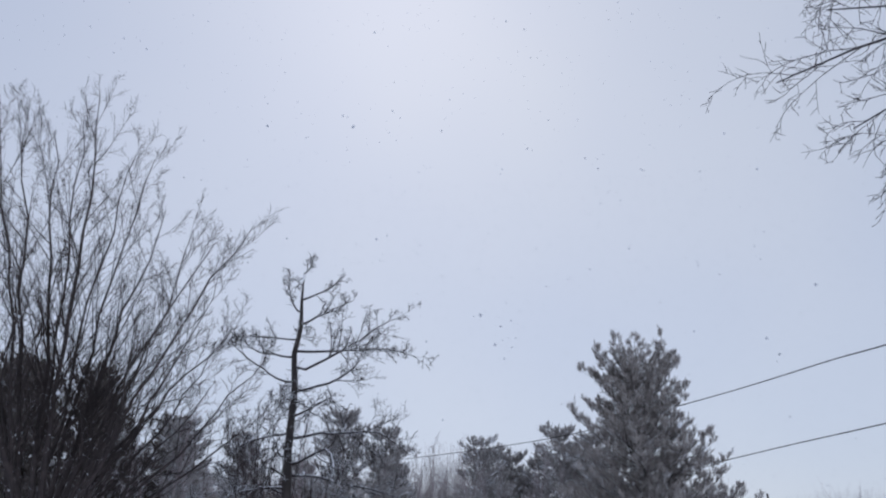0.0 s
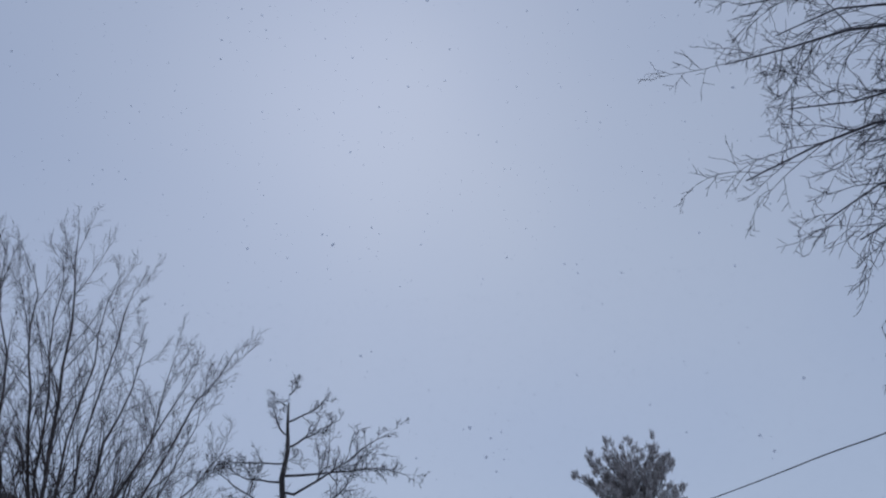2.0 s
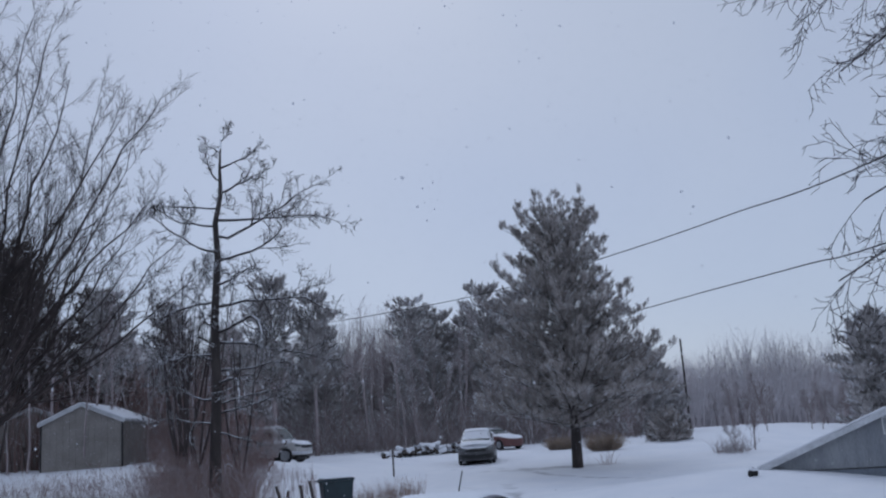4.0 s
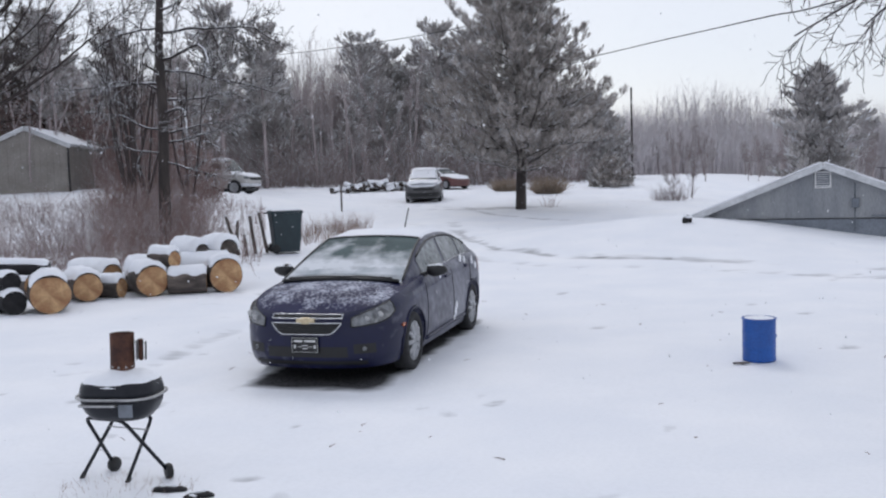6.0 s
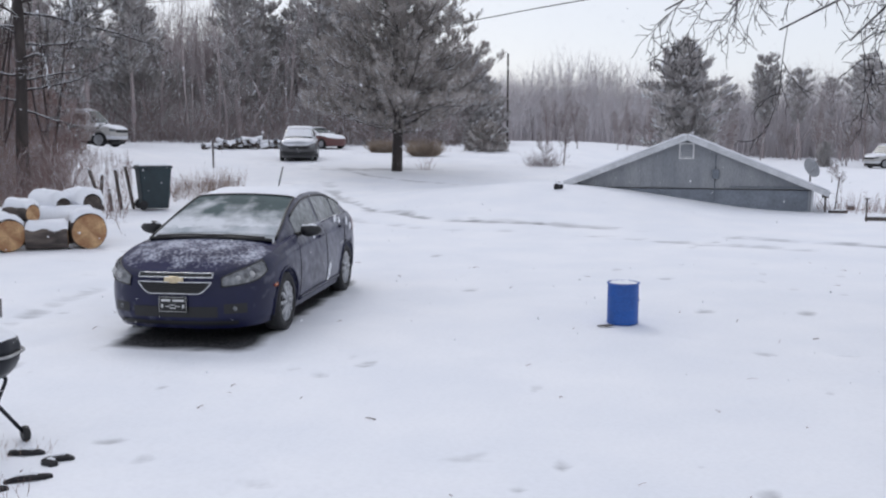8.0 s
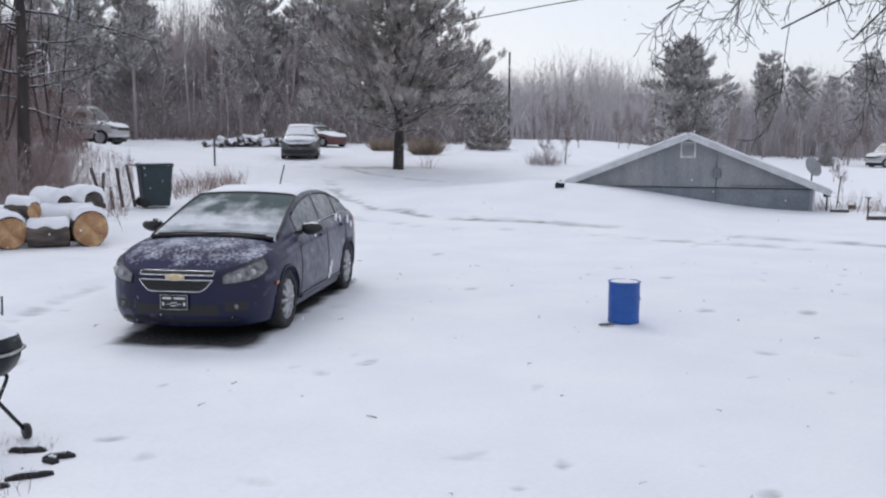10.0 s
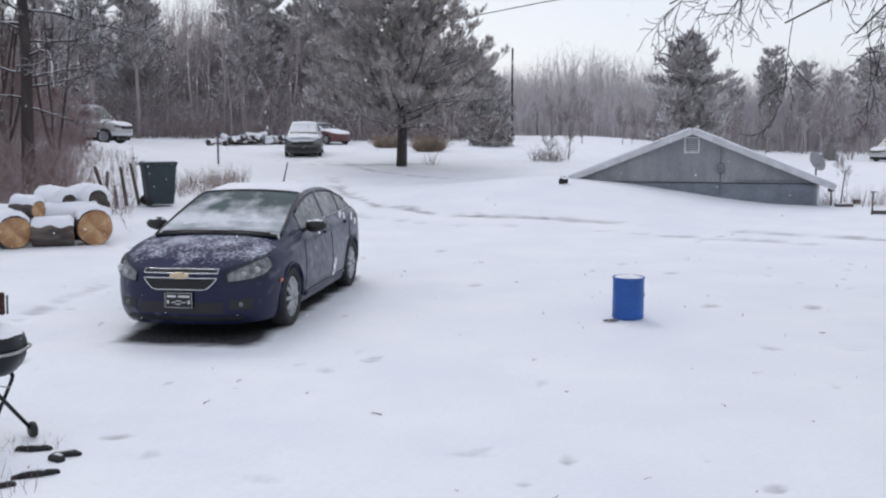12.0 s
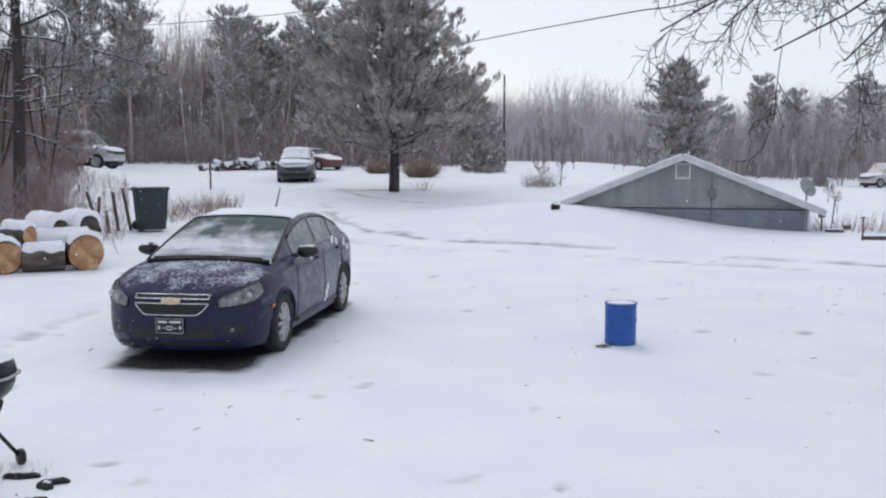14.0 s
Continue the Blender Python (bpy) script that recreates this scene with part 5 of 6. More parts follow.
def dusted(name, base, snow, low, high, most, coarse, fine, along=None, side=None, rough=0.5, spec=0.35):
    """A surface under a broken dusting of snow: two sizes of noise; along and side thin it out between two values of the object's x or of |y|."""
    m = mat(name, base, tuple(v * 0.75 for v in base), rough=rough, scale=2.5, fine=200, bump=0.02, depth=0.002, spec=spec)
    n, l = m.node_tree.nodes, m.node_tree.links
    b = n["Principled BSDF"]
    old = b.inputs["Base Color"].links[0].from_socket
    tex, sep = n.new("ShaderNodeTexCoord"), n.new("ShaderNodeSeparateXYZ")
    l.new(tex.outputs["Object"], sep.inputs[0])
    n1, n2 = n.new("ShaderNodeTexNoise"), n.new("ShaderNodeTexNoise")
    n1.inputs["Scale"].default_value, n1.inputs["Detail"].default_value = coarse, 4
    n2.inputs["Scale"].default_value, n2.inputs["Detail"].default_value = fine, 5
    l.new(tex.outputs["Object"], n1.inputs["Vector"])
    l.new(tex.outputs["Object"], n2.inputs["Vector"])

    def calc(op, p, q):
        k = n.new("ShaderNodeMath")
        k.operation = op
        for i, v in enumerate((p, q)):
            if isinstance(v, (int, float)):
                k.inputs[i].default_value = v
            else:
                l.new(v, k.inputs[i])
        return k.outputs[0]

    def ramp(v, a0, a1):
        k = n.new("ShaderNodeMapRange")
        k.inputs["From Min"].default_value, k.inputs["From Max"].default_value = a0, a1
        l.new(v, k.inputs["Value"])
        return k.outputs[0]

    f = calc("ADD", n1.outputs["Fac"], n2.outputs["Fac"])
    if along:
        f = calc("ADD", f, calc("MULTIPLY", calc("SUBTRACT", ramp(sep.outputs["X"], along[0], along[1]), 1.0), along[2]))
    if side:
        f = calc("ADD", f, calc("MULTIPLY", calc("SUBTRACT", ramp(calc("ABSOLUTE", sep.outputs["Y"], 0.0), side[0], side[1]), 1.0), side[2]))
    ms = n.new("ShaderNodeMix")
    ms.data_type = "RGBA"
    ms.inputs["B"].default_value = (*snow, 1)
    l.new(calc("MULTIPLY", ramp(f, low, high), most), ms.inputs["Factor"])
    l.new(old, ms.inputs["A"])
    l.new(ms.outputs["Result"], b.inputs["Base Color"])
    return m


M_HOOD = dusted("paint_with_patchy_snow", (0.016, 0.018, 0.070), (0.60, 0.63, 0.74), 0.88, 1.20, 0.72, 3.4, 30, along=(0.80, 0.50, 0.22), side=(0.86, 0.66, 0.35), rough=0.55, spec=0.10)
M_CARSIDE = dusted("paint_with_thin_frost", (0.010, 0.012, 0.050), (0.42, 0.43, 0.49), 0.76, 1.40, 0.50, 1.6, 9, along=(0.5, -1.2, 0.4), rough=0.3)
M_SIDEGLASS = dusted("frosted_side_glass", (0.045, 0.06, 0.065), (0.50, 0.52, 0.55), 0.75, 1.35, 0.55, 2.0, 14, rough=0.2)
M_FROST = dusted("frosted_windscreen", (0.085, 0.125, 0.13), (0.78, 0.80, 0.84), 0.50, 1.05, 0.85, 1.7, 4.5, along=(-1.28, -0.40, 0.75), rough=0.6, spec=0.06)
sedan(pose(-2.60, 10.2, 0.0, 0, 0, -97.7))


# ---- log pile ----
def log(m, r, length, label, group="logs of the pile", seed=0, snow=0.10, face=None, cover=1.0, bark=None):
    """A sawn log lying along its local x, cut face at x=0; the snow lies along its top."""
    t = thing("log", m, label, "log", group)
    v, f = lathe([(r * 0.97, 0.0), (r, 0.02), (r * 1.0, length * 0.33), (r * 1.02, length * 0.66), (r * 0.99, length - 0.02), (r * 0.96, length)], 28, "x", 0.03, seed)
    part_mesh("bark", mesh_from("bark", [(-p[0], p[1], p[2]) for p in v], [q[::-1] for q in f[:-2]], bark or M_LOGBARK), t, "blackened wet bark" if bark else "rough grey-brown bark")
    for x, s in ((0.006, 1), (-length - 0.006, -1)):
        rng_ = random.Random(seed)
        ph = [rng_.uniform(0, 6.28) for _ in range(3)]
        V, F = [Vector((x + 0.004 * s, 0, 0))], []
        for k in range(1, 7):
            for i in range(28):
                a = 2 * math.pi * i / 28
                q = r * 0.96 * k / 6 * (1 + 0.03 * (math.sin(2 * a + ph[0]) + 0.6 * math.sin(3 * a + ph[1]) + 0.4 * math.sin(5 * a + ph[2])))
                V.append(Vector((x + s * (0.004 * math.sin(k * 2.4) - (0.006 if k == 6 else 0)), q * math.cos(a), q * math.sin(a))))
        for i in range(28):
            j = (i + 1) % 28
            F.append((0, 1 + i, 1 + j) if s > 0 else (0, 1 + j, 1 + i))
        for k in range(5):
            for i in range(28):
                j = (i + 1) % 28
                q = (1 + k * 28 + i, 1 + (k + 1) * 28 + i, 1 + (k + 1) * 28 + j, 1 + k * 28 + j)
                F.append(q if s > 0 else q[::-1])
        part_mesh("cut_face", mesh_from("cut_face", V, F, face or M_WOODCUT), t, "grey weathered end" if face else "pale orange sawn wood")
    if snow:
        V, n = [], 18
        xs = span(0.015, -length + 0.0, 12)
        for i, x in enumerate(xs):
            for j in range(n + 1):
                u = -1 + 2 * j / n
                w = u * cover * (1.0 + 0.3 * noise.noise((x * 4, seed * 3.1, 2.0 if u > 0 else 5.0)))
                e = max(0.0, 1 - abs(u) ** 4) * (1.0 if 0 < i < 12 else 0.1)
                h = r * 1.005 + snow * e * (1 + 0.35 * noise.noise((x * 5, w * 3, seed)))
                V.append((x, h * math.sin(w), h * math.cos(w)))
        part_mesh("log_snow", mesh_from("log_snow", V, grid_faces(13, n + 1), M_SNOW), t)
    return t


# x, y of the cut face on the ground, height of its middle, radius, length, heading of the cut face
for i, (x, y, z, r, ln, hd) in enumerate(((-6.66, 17.45, 0.32, 0.33, 0.5, -58), (-7.9, 16.85, 0.29, 0.30, 0.75, -50), (-8.5, 16.8, 0.18, 0.185, 0.5, -8), (-8.86, 16.2, 0.26, 0.27, 0.8, -45),
                                          (-8.72, 14.7, 0.31, 0.33, 1.0, -56), (-10.1, 16.6, 0.26, 0.27, 0.8, -30))):
    log(pose(x, y, z, 0, 0, hd), r, ln, "sawn log with pale cut face and snow on top", seed=i)
for i, (x, y, z, r, ln, hd) in enumerate(((-9.28, 14.55, 0.2, 0.2, 0.7, -48), (-9.7, 14.75, 0.22, 0.22, 0.8, -40), (-9.45, 14.75, 0.53, 0.17, 0.8, -35), (-9.02, 15.2, 0.72, 0.12, 0.9, 14))):
    log(pose(x, y, z, 0, 4 if z > 0.6 else 0, hd), r, ln, "blackened wet log at the end of the pile", seed=20 + i, snow=0.05, face=M_CHAR, bark=M_CHAR)
log(pose(-7.06, 17.42, 0.235, 0, 0, 20), 0.245, 0.72, "short dark log lying crosswise with snow on top", seed=16, snow=0.07)
log(pose(-7.64, 17.3, 0.66, 0, 3, -24), 0.165, 0.6, "smaller sawn log resting on the logs below", seed=11)
log(pose(-6.95, 18.5, 0.3, 0, 0, 21), 0.31, 1.1, "thick log behind the pile under deep snow", seed=12, snow=0.13, cover=1.5)
log(pose(-7.0, 18.55, 0.74, 0, -4, -38), 0.20, 0.85, "log on top of the pile under deep snow", seed=13, snow=0.16, face=M_LOGBARK, cover=1.7)
log(pose(-7.5, 18.35, 0.70, 0, 2, -30), 0.17, 0.8, "slimmer log on top of the pile under deep snow", seed=17, snow=0.15, face=M_LOGBARK, cover=1.7)
log(pose(-8.1, 17.95, 0.3, 0, 0, 20), 0.3, 0.8, "dark log in the middle of the pile under snow", seed=14, snow=0.14, face=M_LOGBARK, cover=1.5)
log(pose(-9.1, 17.6, 0.28, 0, 0, -20), 0.28, 1.0, "log at the back of the pile under snow", seed=15, snow=0.13, cover=1.5)


# ---- charcoal grill and chimney starter ----
def rounded_rect(w, d, r, n=6):
    pts = []
    for cx, cy, a0 in ((w - r, d - r, 0), (-w + r, d - r, 90), (-w + r, -d + r, 180), (w - r, -d + r, 270)):
        for i in range(n + 1):
            a = radians(a0 + 90 * i / n)
            pts.append((cx + r * math.cos(a), cy + r * math.sin(a)))
    return pts


def stacked(levels):
    """A closed form of stacked rounded rectangles: half width, half depth, corner, height."""
    V, F = [], []
    for w, d, r, z in levels:
        V += [(x, y, z) for x, y in rounded_rect(w, d, min(r, w * 0.98, d * 0.98))]
    n = len(V) // len(levels)
    F = grid_faces(len(levels), n, wrap=True)
    F.append(tuple(range(n - 1, -1, -1)))
    F.append(tuple((len(levels) - 1) * n + i for i in range(n)))
    return V, F


def grill(m):
    g = thing("charcoal_grill", m, "black rounded charcoal grill on crossed tube legs, snow on its lid", "grill")
    part_mesh("bowl", mesh_from("bowl", *stacked([(0.13, 0.09, 0.08, 0.462), (0.20, 0.15, 0.12, 0.478), (0.245, 0.185, 0.15, 0.525), (0.268, 0.205, 0.16, 0.58), (0.275, 0.21, 0.16, 0.635)]), M_ENAMEL), g)
    part_mesh("lid", mesh_from("lid", *stacked([(0.278, 0.213, 0.16, 0.645), (0.275, 0.21, 0.16, 0.68), (0.262, 0.197, 0.15, 0.73), (0.215, 0.155, 0.12, 0.765), (0.13, 0.09, 0.08, 0.78)]), M_ENAMEL), g)
    V, F = [], []
    ring = [Vector((x, y, 0.64)) for x, y in rounded_rect(0.292, 0.226, 0.165)]
    tube(V, F, ring + ring[:1], [0.010] * (len(ring) + 1), 6)
    part_mesh("rim", mesh_from("rim", V, F, M_STEEL), g, "bright snow-edged rim")
    tube_part("front_handle", [rounded([(-0.2, -0.195, 0.60), (-0.2, -0.255, 0.605), (0.06, -0.255, 0.605), (0.06, -0.2, 0.60)], 0.03)], 0.009, M_STEEL, g)
    # snow pad on the lid
    V, n = [], 28
    for k in range(9):
        q = k / 8
        for i in range(n):
            a = 2 * math.pi * i / n
            x, y = 0.268 * math.copysign(abs(math.cos(a)) ** 0.7, math.cos(a)) * q, 0.203 * math.copysign(abs(math.sin(a)) ** 0.7, math.sin(a)) * q
            z = 0.815 - 0.07 * q ** 3 - (0.03 if k == 8 else 0) + 0.014 * noise.noise((x * 9, y * 9, 2))
            V.append((x, y, z))
    part_mesh("lid_snow", mesh_from("lid_snow", V, grid_faces(9, n, wrap=True, flip=False), M_SNOW), g, "soft cap of fresh snow")
    # crossed legs: two bent tubes, wheels under the ends of one
    c = Vector((-3.18, 6.2, 0))
    feet = {"a": (-3.55, 6.24), "b": (-3.385, 6.42), "c": (-3.16, 6.15), "d": (-2.90, 6.28)}
    q = {k: Vector((x, y, 0.0)) - c for k, (x, y) in feet.items()}
    up = Vector((0, 0, 0.05))
    tube_part("leg", [rounded([q["b"] + up, Vector((-3.47, 6.2, 0.462)) - c, Vector((-3.15, 6.12, 0.462)) - c, q["d"] + up], 0.055)], 0.0135, M_ENAMEL, g, sides=8)
    tube_part("leg", [rounded([q["a"], Vector((-3.29, 6.3, 0.455)) - c, Vector((-3.0, 6.28, 0.46)) - c, q["c"]], 0.055)], 0.0135, M_ENAMEL, g, sides=8)
    for k in ("b", "d"):
        v, f = lathe([(0.012, -0.02), (0.05, -0.02), (0.055, -0.012), (0.055, 0.012), (0.05, 0.02), (0.012, 0.02)], 20, "y")
        w = part_mesh("wheel", mesh_from("wheel", v, f, M_BLACK), g)
        w.location = q[k] + Vector((0, 0, 0.055))
        w.rotation_euler = (0, 0, radians(68 if k == "b" else -45))
    for k in ("a", "c"):
        tube_part("foot_cap", [[q[k], q[k] + Vector((0.025, 0.008, 0.045))]], 0.018, M_BLACK, g, sides=8)
    tube_part("brace", [[(-0.1, -0.02, 0.405), (0.2, -0.05, 0.39)]], 0.005, M_STEEL, g)
    # added grey patch that stands for a reflection on the bowl's front
    part("reflection_patch", boxed(0.07, 0.17, -0.212, -0.195, 0.515, 0.605, 0.004), M_SHEDPANEL, g)
    return g


grill(pose(-3.18, 6.2, 0.0))


def chimney(m):
    c = thing("chimney_starter", m, "rusty brown charcoal chimney starter standing on the grill lid", "chimney starter")
    r = 0.083
    prof = [(r, 0.0), (r, 0.004), (r * 1.0, 0.05), (r * 1.012, 0.052), (r * 1.012, 0.056), (r, 0.058), (r, 0.252), (r * 1.03, 0.258), (r * 1.0, 0.262), (r * 0.95, 0.258), (r * 0.95, 0.12), (r * 0.05, 0.118)]
    part_mesh("cylinder", mesh_from("cylinder", *lathe(prof, 30), M_RUST), c, "rust-brown steel cylinder")
    for i in range(10):
        a = 2 * math.pi * (i + 0.3) / 10
        bm = boxed(r - 0.004, r + 0.002, -0.009, 0.009, 0.022, 0.036, 0.004)
        bmesh.ops.rotate(bm, cent=(0, 0, 0), matrix=Matrix.Rotation(a, 3, "Z"), verts=bm.verts)
        part("vent_hole", bm, M_STEEL, c)
    part("heat_shield", boxed(r + 0.018, r + 0.024, -0.05, 0.05, 0.07, 0.215, 0.003), M_STEEL, c, "bright heat shield")
    part("handle_grip", boxed(r + 0.030, r + 0.062, -0.018, 0.018, 0.065, 0.22, 0.01), M_RUST, c)
    part("second_shield", boxed(r + 0.076, r + 0.082, -0.02, 0.02, 0.07, 0.20, 0.003), M_BLACK, c)
    tube_part("handle_wire", [[(r - 0.005, 0, 0.09), (r + 0.08, 0, 0.085)], [(r - 0.005, 0, 0.19), (r + 0.08, 0, 0.19)]], 0.004, M_STEEL, c)
    return c


chimney(pose(-3.175, 6.22, 0.805, 0, 1.5, 14))


# ---- blue drum and waste bin ----
def drum(m):
    d = thing("blue_drum", m, "small blue plastic drum standing in the snow", "drum")
    r, h = 0.178, 0.475
    part_mesh("body", mesh_from("body", *lathe([(r * 0.96, 0), (r, 0.012), (r, 0.03), (r * 0.985, 0.04), (r * 0.985, h * 0.32), (r * 1.0, h * 0.335), (r * 0.985, h * 0.35), (r * 0.985, h * 0.66), (r, h * 0.675),
                                                (r * 0.985, h * 0.69), (r * 0.985, h - 0.035), (r * 1.0, h - 0.02), (r * 0.97, h - 0.004), (r * 0.93, h - 0.018), (r * 0.05, h - 0.02)], 40), M_BLUEDRUM), d)
    V, F = [], []
    tube(V, F, [Vector((r * math.cos(a) * 1.0, r * math.sin(a), h - 0.012)) for a in span(0, 2 * math.pi, 40)], [0.008] * 41, 6)
    part_mesh("lid_ring", mesh_from("lid_ring", V, F, M_BLUEDRUM), d)
    v, f = lathe([(0.022, 0.0), (0.022, 0.018), (0.015, 0.022), (0.002, 0.022)], 12, "x")
    b = part_mesh("bung", mesh_from("bung", [(p[0] + r * 0.96, p[1], p[2] + h * 0.55) for p in v], f, M_BLUEDRUM), d)
    V = []
    for k in range(7):
        for i in range(24):
            a = 2 * math.pi * i / 24
            q = r * 0.9 * k / 6
            V.append((q * math.cos(a), q * math.sin(a), h - 0.012 + 0.02 * (1 - (k / 6) ** 3) + 0.008 * noise.noise((q * 20 * math.cos(a), q * 20 * math.sin(a), 1))))
    part_mesh("lid_snow", mesh_from("lid_snow", V, grid_faces(7, 24, wrap=True), M_SNOW), d)
    return d


drum(pose(2.02, 10.55, -0.005, 0, 0, 10))
bm = boxed(-0.07, 0.07, -0.02, 0.02, 0, 0.015, 0.005)
box(bm, 0.0, 0.1, -0.045, -0.02, 0.0, 0.012, 0.004)
me = bpy.data.meshes.new("wood_chip")
bm.to_mesh(me)
bm.free()
me.materials.append(M_OLDWOOD)
chip = new("wood_chip", me)
chip.matrix_world = pose(1.77, 10.33, 0.0, 0, 0, 20)
tagged(chip, "small grey scrap of wood half under snow beside the drum", "scrap wood")


def waste_bin(m):
    b = thing("wheeled_bin", m, "dark green wheeled waste bin with closed lid", "waste bin")
    V, F = stacked([(0.30, 0.33, 0.05, 0.03), (0.31, 0.34, 0.05, 0.1), (0.36, 0.40, 0.05, 0.85), (0.375, 0.415, 0.05, 0.98), (0.385, 0.425, 0.05, 1.0)])
    part_mesh("body", mesh_from("body", V, F, M_BIN, smooth=False), b)
    V, F = stacked([(0.40, 0.44, 0.06, 1.005), (0.405, 0.45, 0.06, 1.03), (0.39, 0.42, 0.06, 1.07), (0.28, 0.3, 0.06, 1.095)])
    part_mesh("lid", mesh_from("lid", V, F, M_BIN, smooth=False), b)
    V, F = stacked([(0.385, 0.41, 0.06, 1.075), (0.33, 0.36, 0.06, 1.108), (0.2, 0.22, 0.06, 1.118)])
    part_mesh("lid_snow", mesh_from("lid_snow", V, F, M_SNOW), b)
    tube_part("handle", [rounded([(0.30, 0.42, 1.0), (0.30, 0.53, 1.02), (-0.30, 0.53, 1.02), (-0.30, 0.42, 1.0)], 0.04)], 0.016, M_BIN, b)
    for sx in (-1, 1):
        v, f = lathe([(0.02, -0.03), (0.11, -0.03), (0.12, 0.0), (0.11, 0.03), (0.02, 0.03)], 20, "x")
        part_mesh("wheel", mesh_from("wheel", [(p[0] + sx * 0.33, p[1] + 0.33, p[2] + 0.115) for p in v], f, M_RUBBER), b)
    part("front_ridge", boxed(-0.2, 0.2, -0.40, -0.36, 0.3, 0.8, 0.02), M_BIN, b)
    return b


waste_bin(on_ground(-8.1, 26.0, 118) @ Matrix.Diagonal((1.04, 1.04, 1.12, 1)))

# leaning old fence posts and a dead vine by the bin
for i, (x, y, h, lx, ly) in enumerate(((-9.35, 25.6, 1.25, -17, 0), (-9.0, 26.0, 1.2, -9, 5), (-8.72, 26.2, 1.3, -12, -4), (-9.05, 25.4, 0.75, 28, 0), (-9.75, 26.4, 1.0, -4, 3))):
    t = thing("fence_post", pose(x, y, ground_z(x, y) - 0.1, ly, lx, i * 40), "leaning weathered wooden post in the snow", "post", "old posts by the bin")
    v, f = lathe([(0.05, 0), (0.05, h * 0.4), (0.045, h * 0.8), (0.04, h), (0.015, h + 0.03)], 9, "z", 0.08, i)
    part_mesh("shaft", mesh_from("shaft", v, f, M_OLDWOOD), t)
    v, f = lathe([(0.04, h + 0.0), (0.036, h + 0.035), (0.01, h + 0.045)], 9, "z", 0.06, i)
    part_mesh("cap_snow", mesh_from("cap_snow", v, f, M_SNOW), t)


def blades(name, label, category, seed, count, area, height, material, wide=0.006, kind="", spread=0.35):
    """Grass blades over an ellipse: x, y, radius x, radius y."""
    rng = random.Random(seed)
    V, F = [], []
    for _ in range(count):
        a, q = rng.uniform(0, 6.28), math.sqrt(rng.random())
        x, y = area[0] + area[2] * q * math.cos(a), area[1] + area[3] * q * math.sin(a)
        p = Vector((x, y, ground_z(x, y) - 0.03))
        out = Vector(((x - area[0]) / area[2], (y - area[1]) / area[3], 0)) * spread
        pts = bend(rng, p, Vector((rng.gauss(0, 0.2), rng.gauss(0, 0.2), 1)) + out, rng.uniform(*height), 3, 0.12, -0.08)
        tube(V, F, pts, [wide, wide * 0.8, wide * 0.5, wide * 0.15], 3, cap=False)
    return tagged(new(name, mesh_from(name, V, F, material)), label, category, kind=kind)


blades("dry_weeds", "reddish-brown dry weeds in the snow beside the bin", "weeds", 1, 520, (-8.2, 31.5, 1.2, 3.6), (0.3, 0.8), M_DRYWEED, 0.007, "stuff", 0.1)
blades("grass_clump", "round clump of tan ornamental grass", "grass", 2, 900, (-1.2, 52.4, 0.65, 0.6), (0.6, 1.15), M_STRAW, 0.014, "", 0.75)
blades("grass_clump", "round clump of tan ornamental grass near the pine", "grass", 3, 700, (-3.75, 56, 0.6, 0.55), (0.5, 1.0), M_STRAW, 0.014, "", 0.75)
blades("dry_weeds", "a few dry grass blades poking through the snow by the grill", "weeds", 4, 90, (-3.05, 5.3, 0.62, 0.32), (0.05, 0.22), M_BRUSH, 0.0024, "stuff", 0.2)
blades("dry_weeds", "dry stubble round the grill's feet", "weeds", 5, 190, (-3.1, 6.1, 0.5, 0.25), (0.03, 0.10), M_DRYWEED, 0.002, "stuff", 0.2)
blades("dry_weeds", "brown weed stalks on the bank behind the logs", "weeds", 6, 500, (-12.0, 23.5, 4.0, 3.0), (0.3, 1.0), M_BRUSH, 0.007, "stuff", 0.1)

# dark scraps of wood lying by the grill
for i, (x, y, l, w, rz) in enumerate(((-2.78, 6.02, 0.24, 0.06, -4), (-2.52, 5.90, 0.2, 0.07, 12), (-2.55, 5.82, 0.13, 0.08, -30), (-2.56, 5.55, 0.28, 0.055, 32), (-2.70, 5.36, 0.2, 0.06, 20))):
    t = thing("wood_scrap", pose(x, y, -0.008, 0, 0, rz), "dark wet piece of split wood lying in the snow", "scrap wood", "scraps by the grill")
    bm = boxed(-l / 2, l / 2, -w / 2, w / 2, 0, 0.036, 0.01)
    bmesh.ops.subdivide_edges(bm, edges=[e for e in bm.edges if e.calc_length() > 0.08], cuts=5)
    for v in bm.verts:
        taper = 1 - 0.45 * (abs(v.co.x) / (l / 2)) ** 3
        v.co = Vector((v.co.x, v.co.y * taper + 0.014 * math.sin(v.co.x * 17 + i), v.co.z * taper + 0.010 * noise.noise(v.co * 22 + Vector((i, 0, 0)))))
    part("piece", bm, M_CHAR, t)
    bm = boxed(-l * 0.26, l * 0.2, 0.0, w * 0.36, 0.028, 0.046, 0.008)
    bmesh.ops.subdivide_edges(bm, edges=[e for e in bm.edges if e.calc_length() > 0.05], cuts=4)
    for v in bm.verts:
        v.co += Vector((0, 0.014 * math.sin(v.co.x * 17 + i) + 0.008 * noise.noise(v.co * 40), 0.006 * noise.noise(v.co * 30)))
    part("snow_patch", bm, M_SNOW, t)

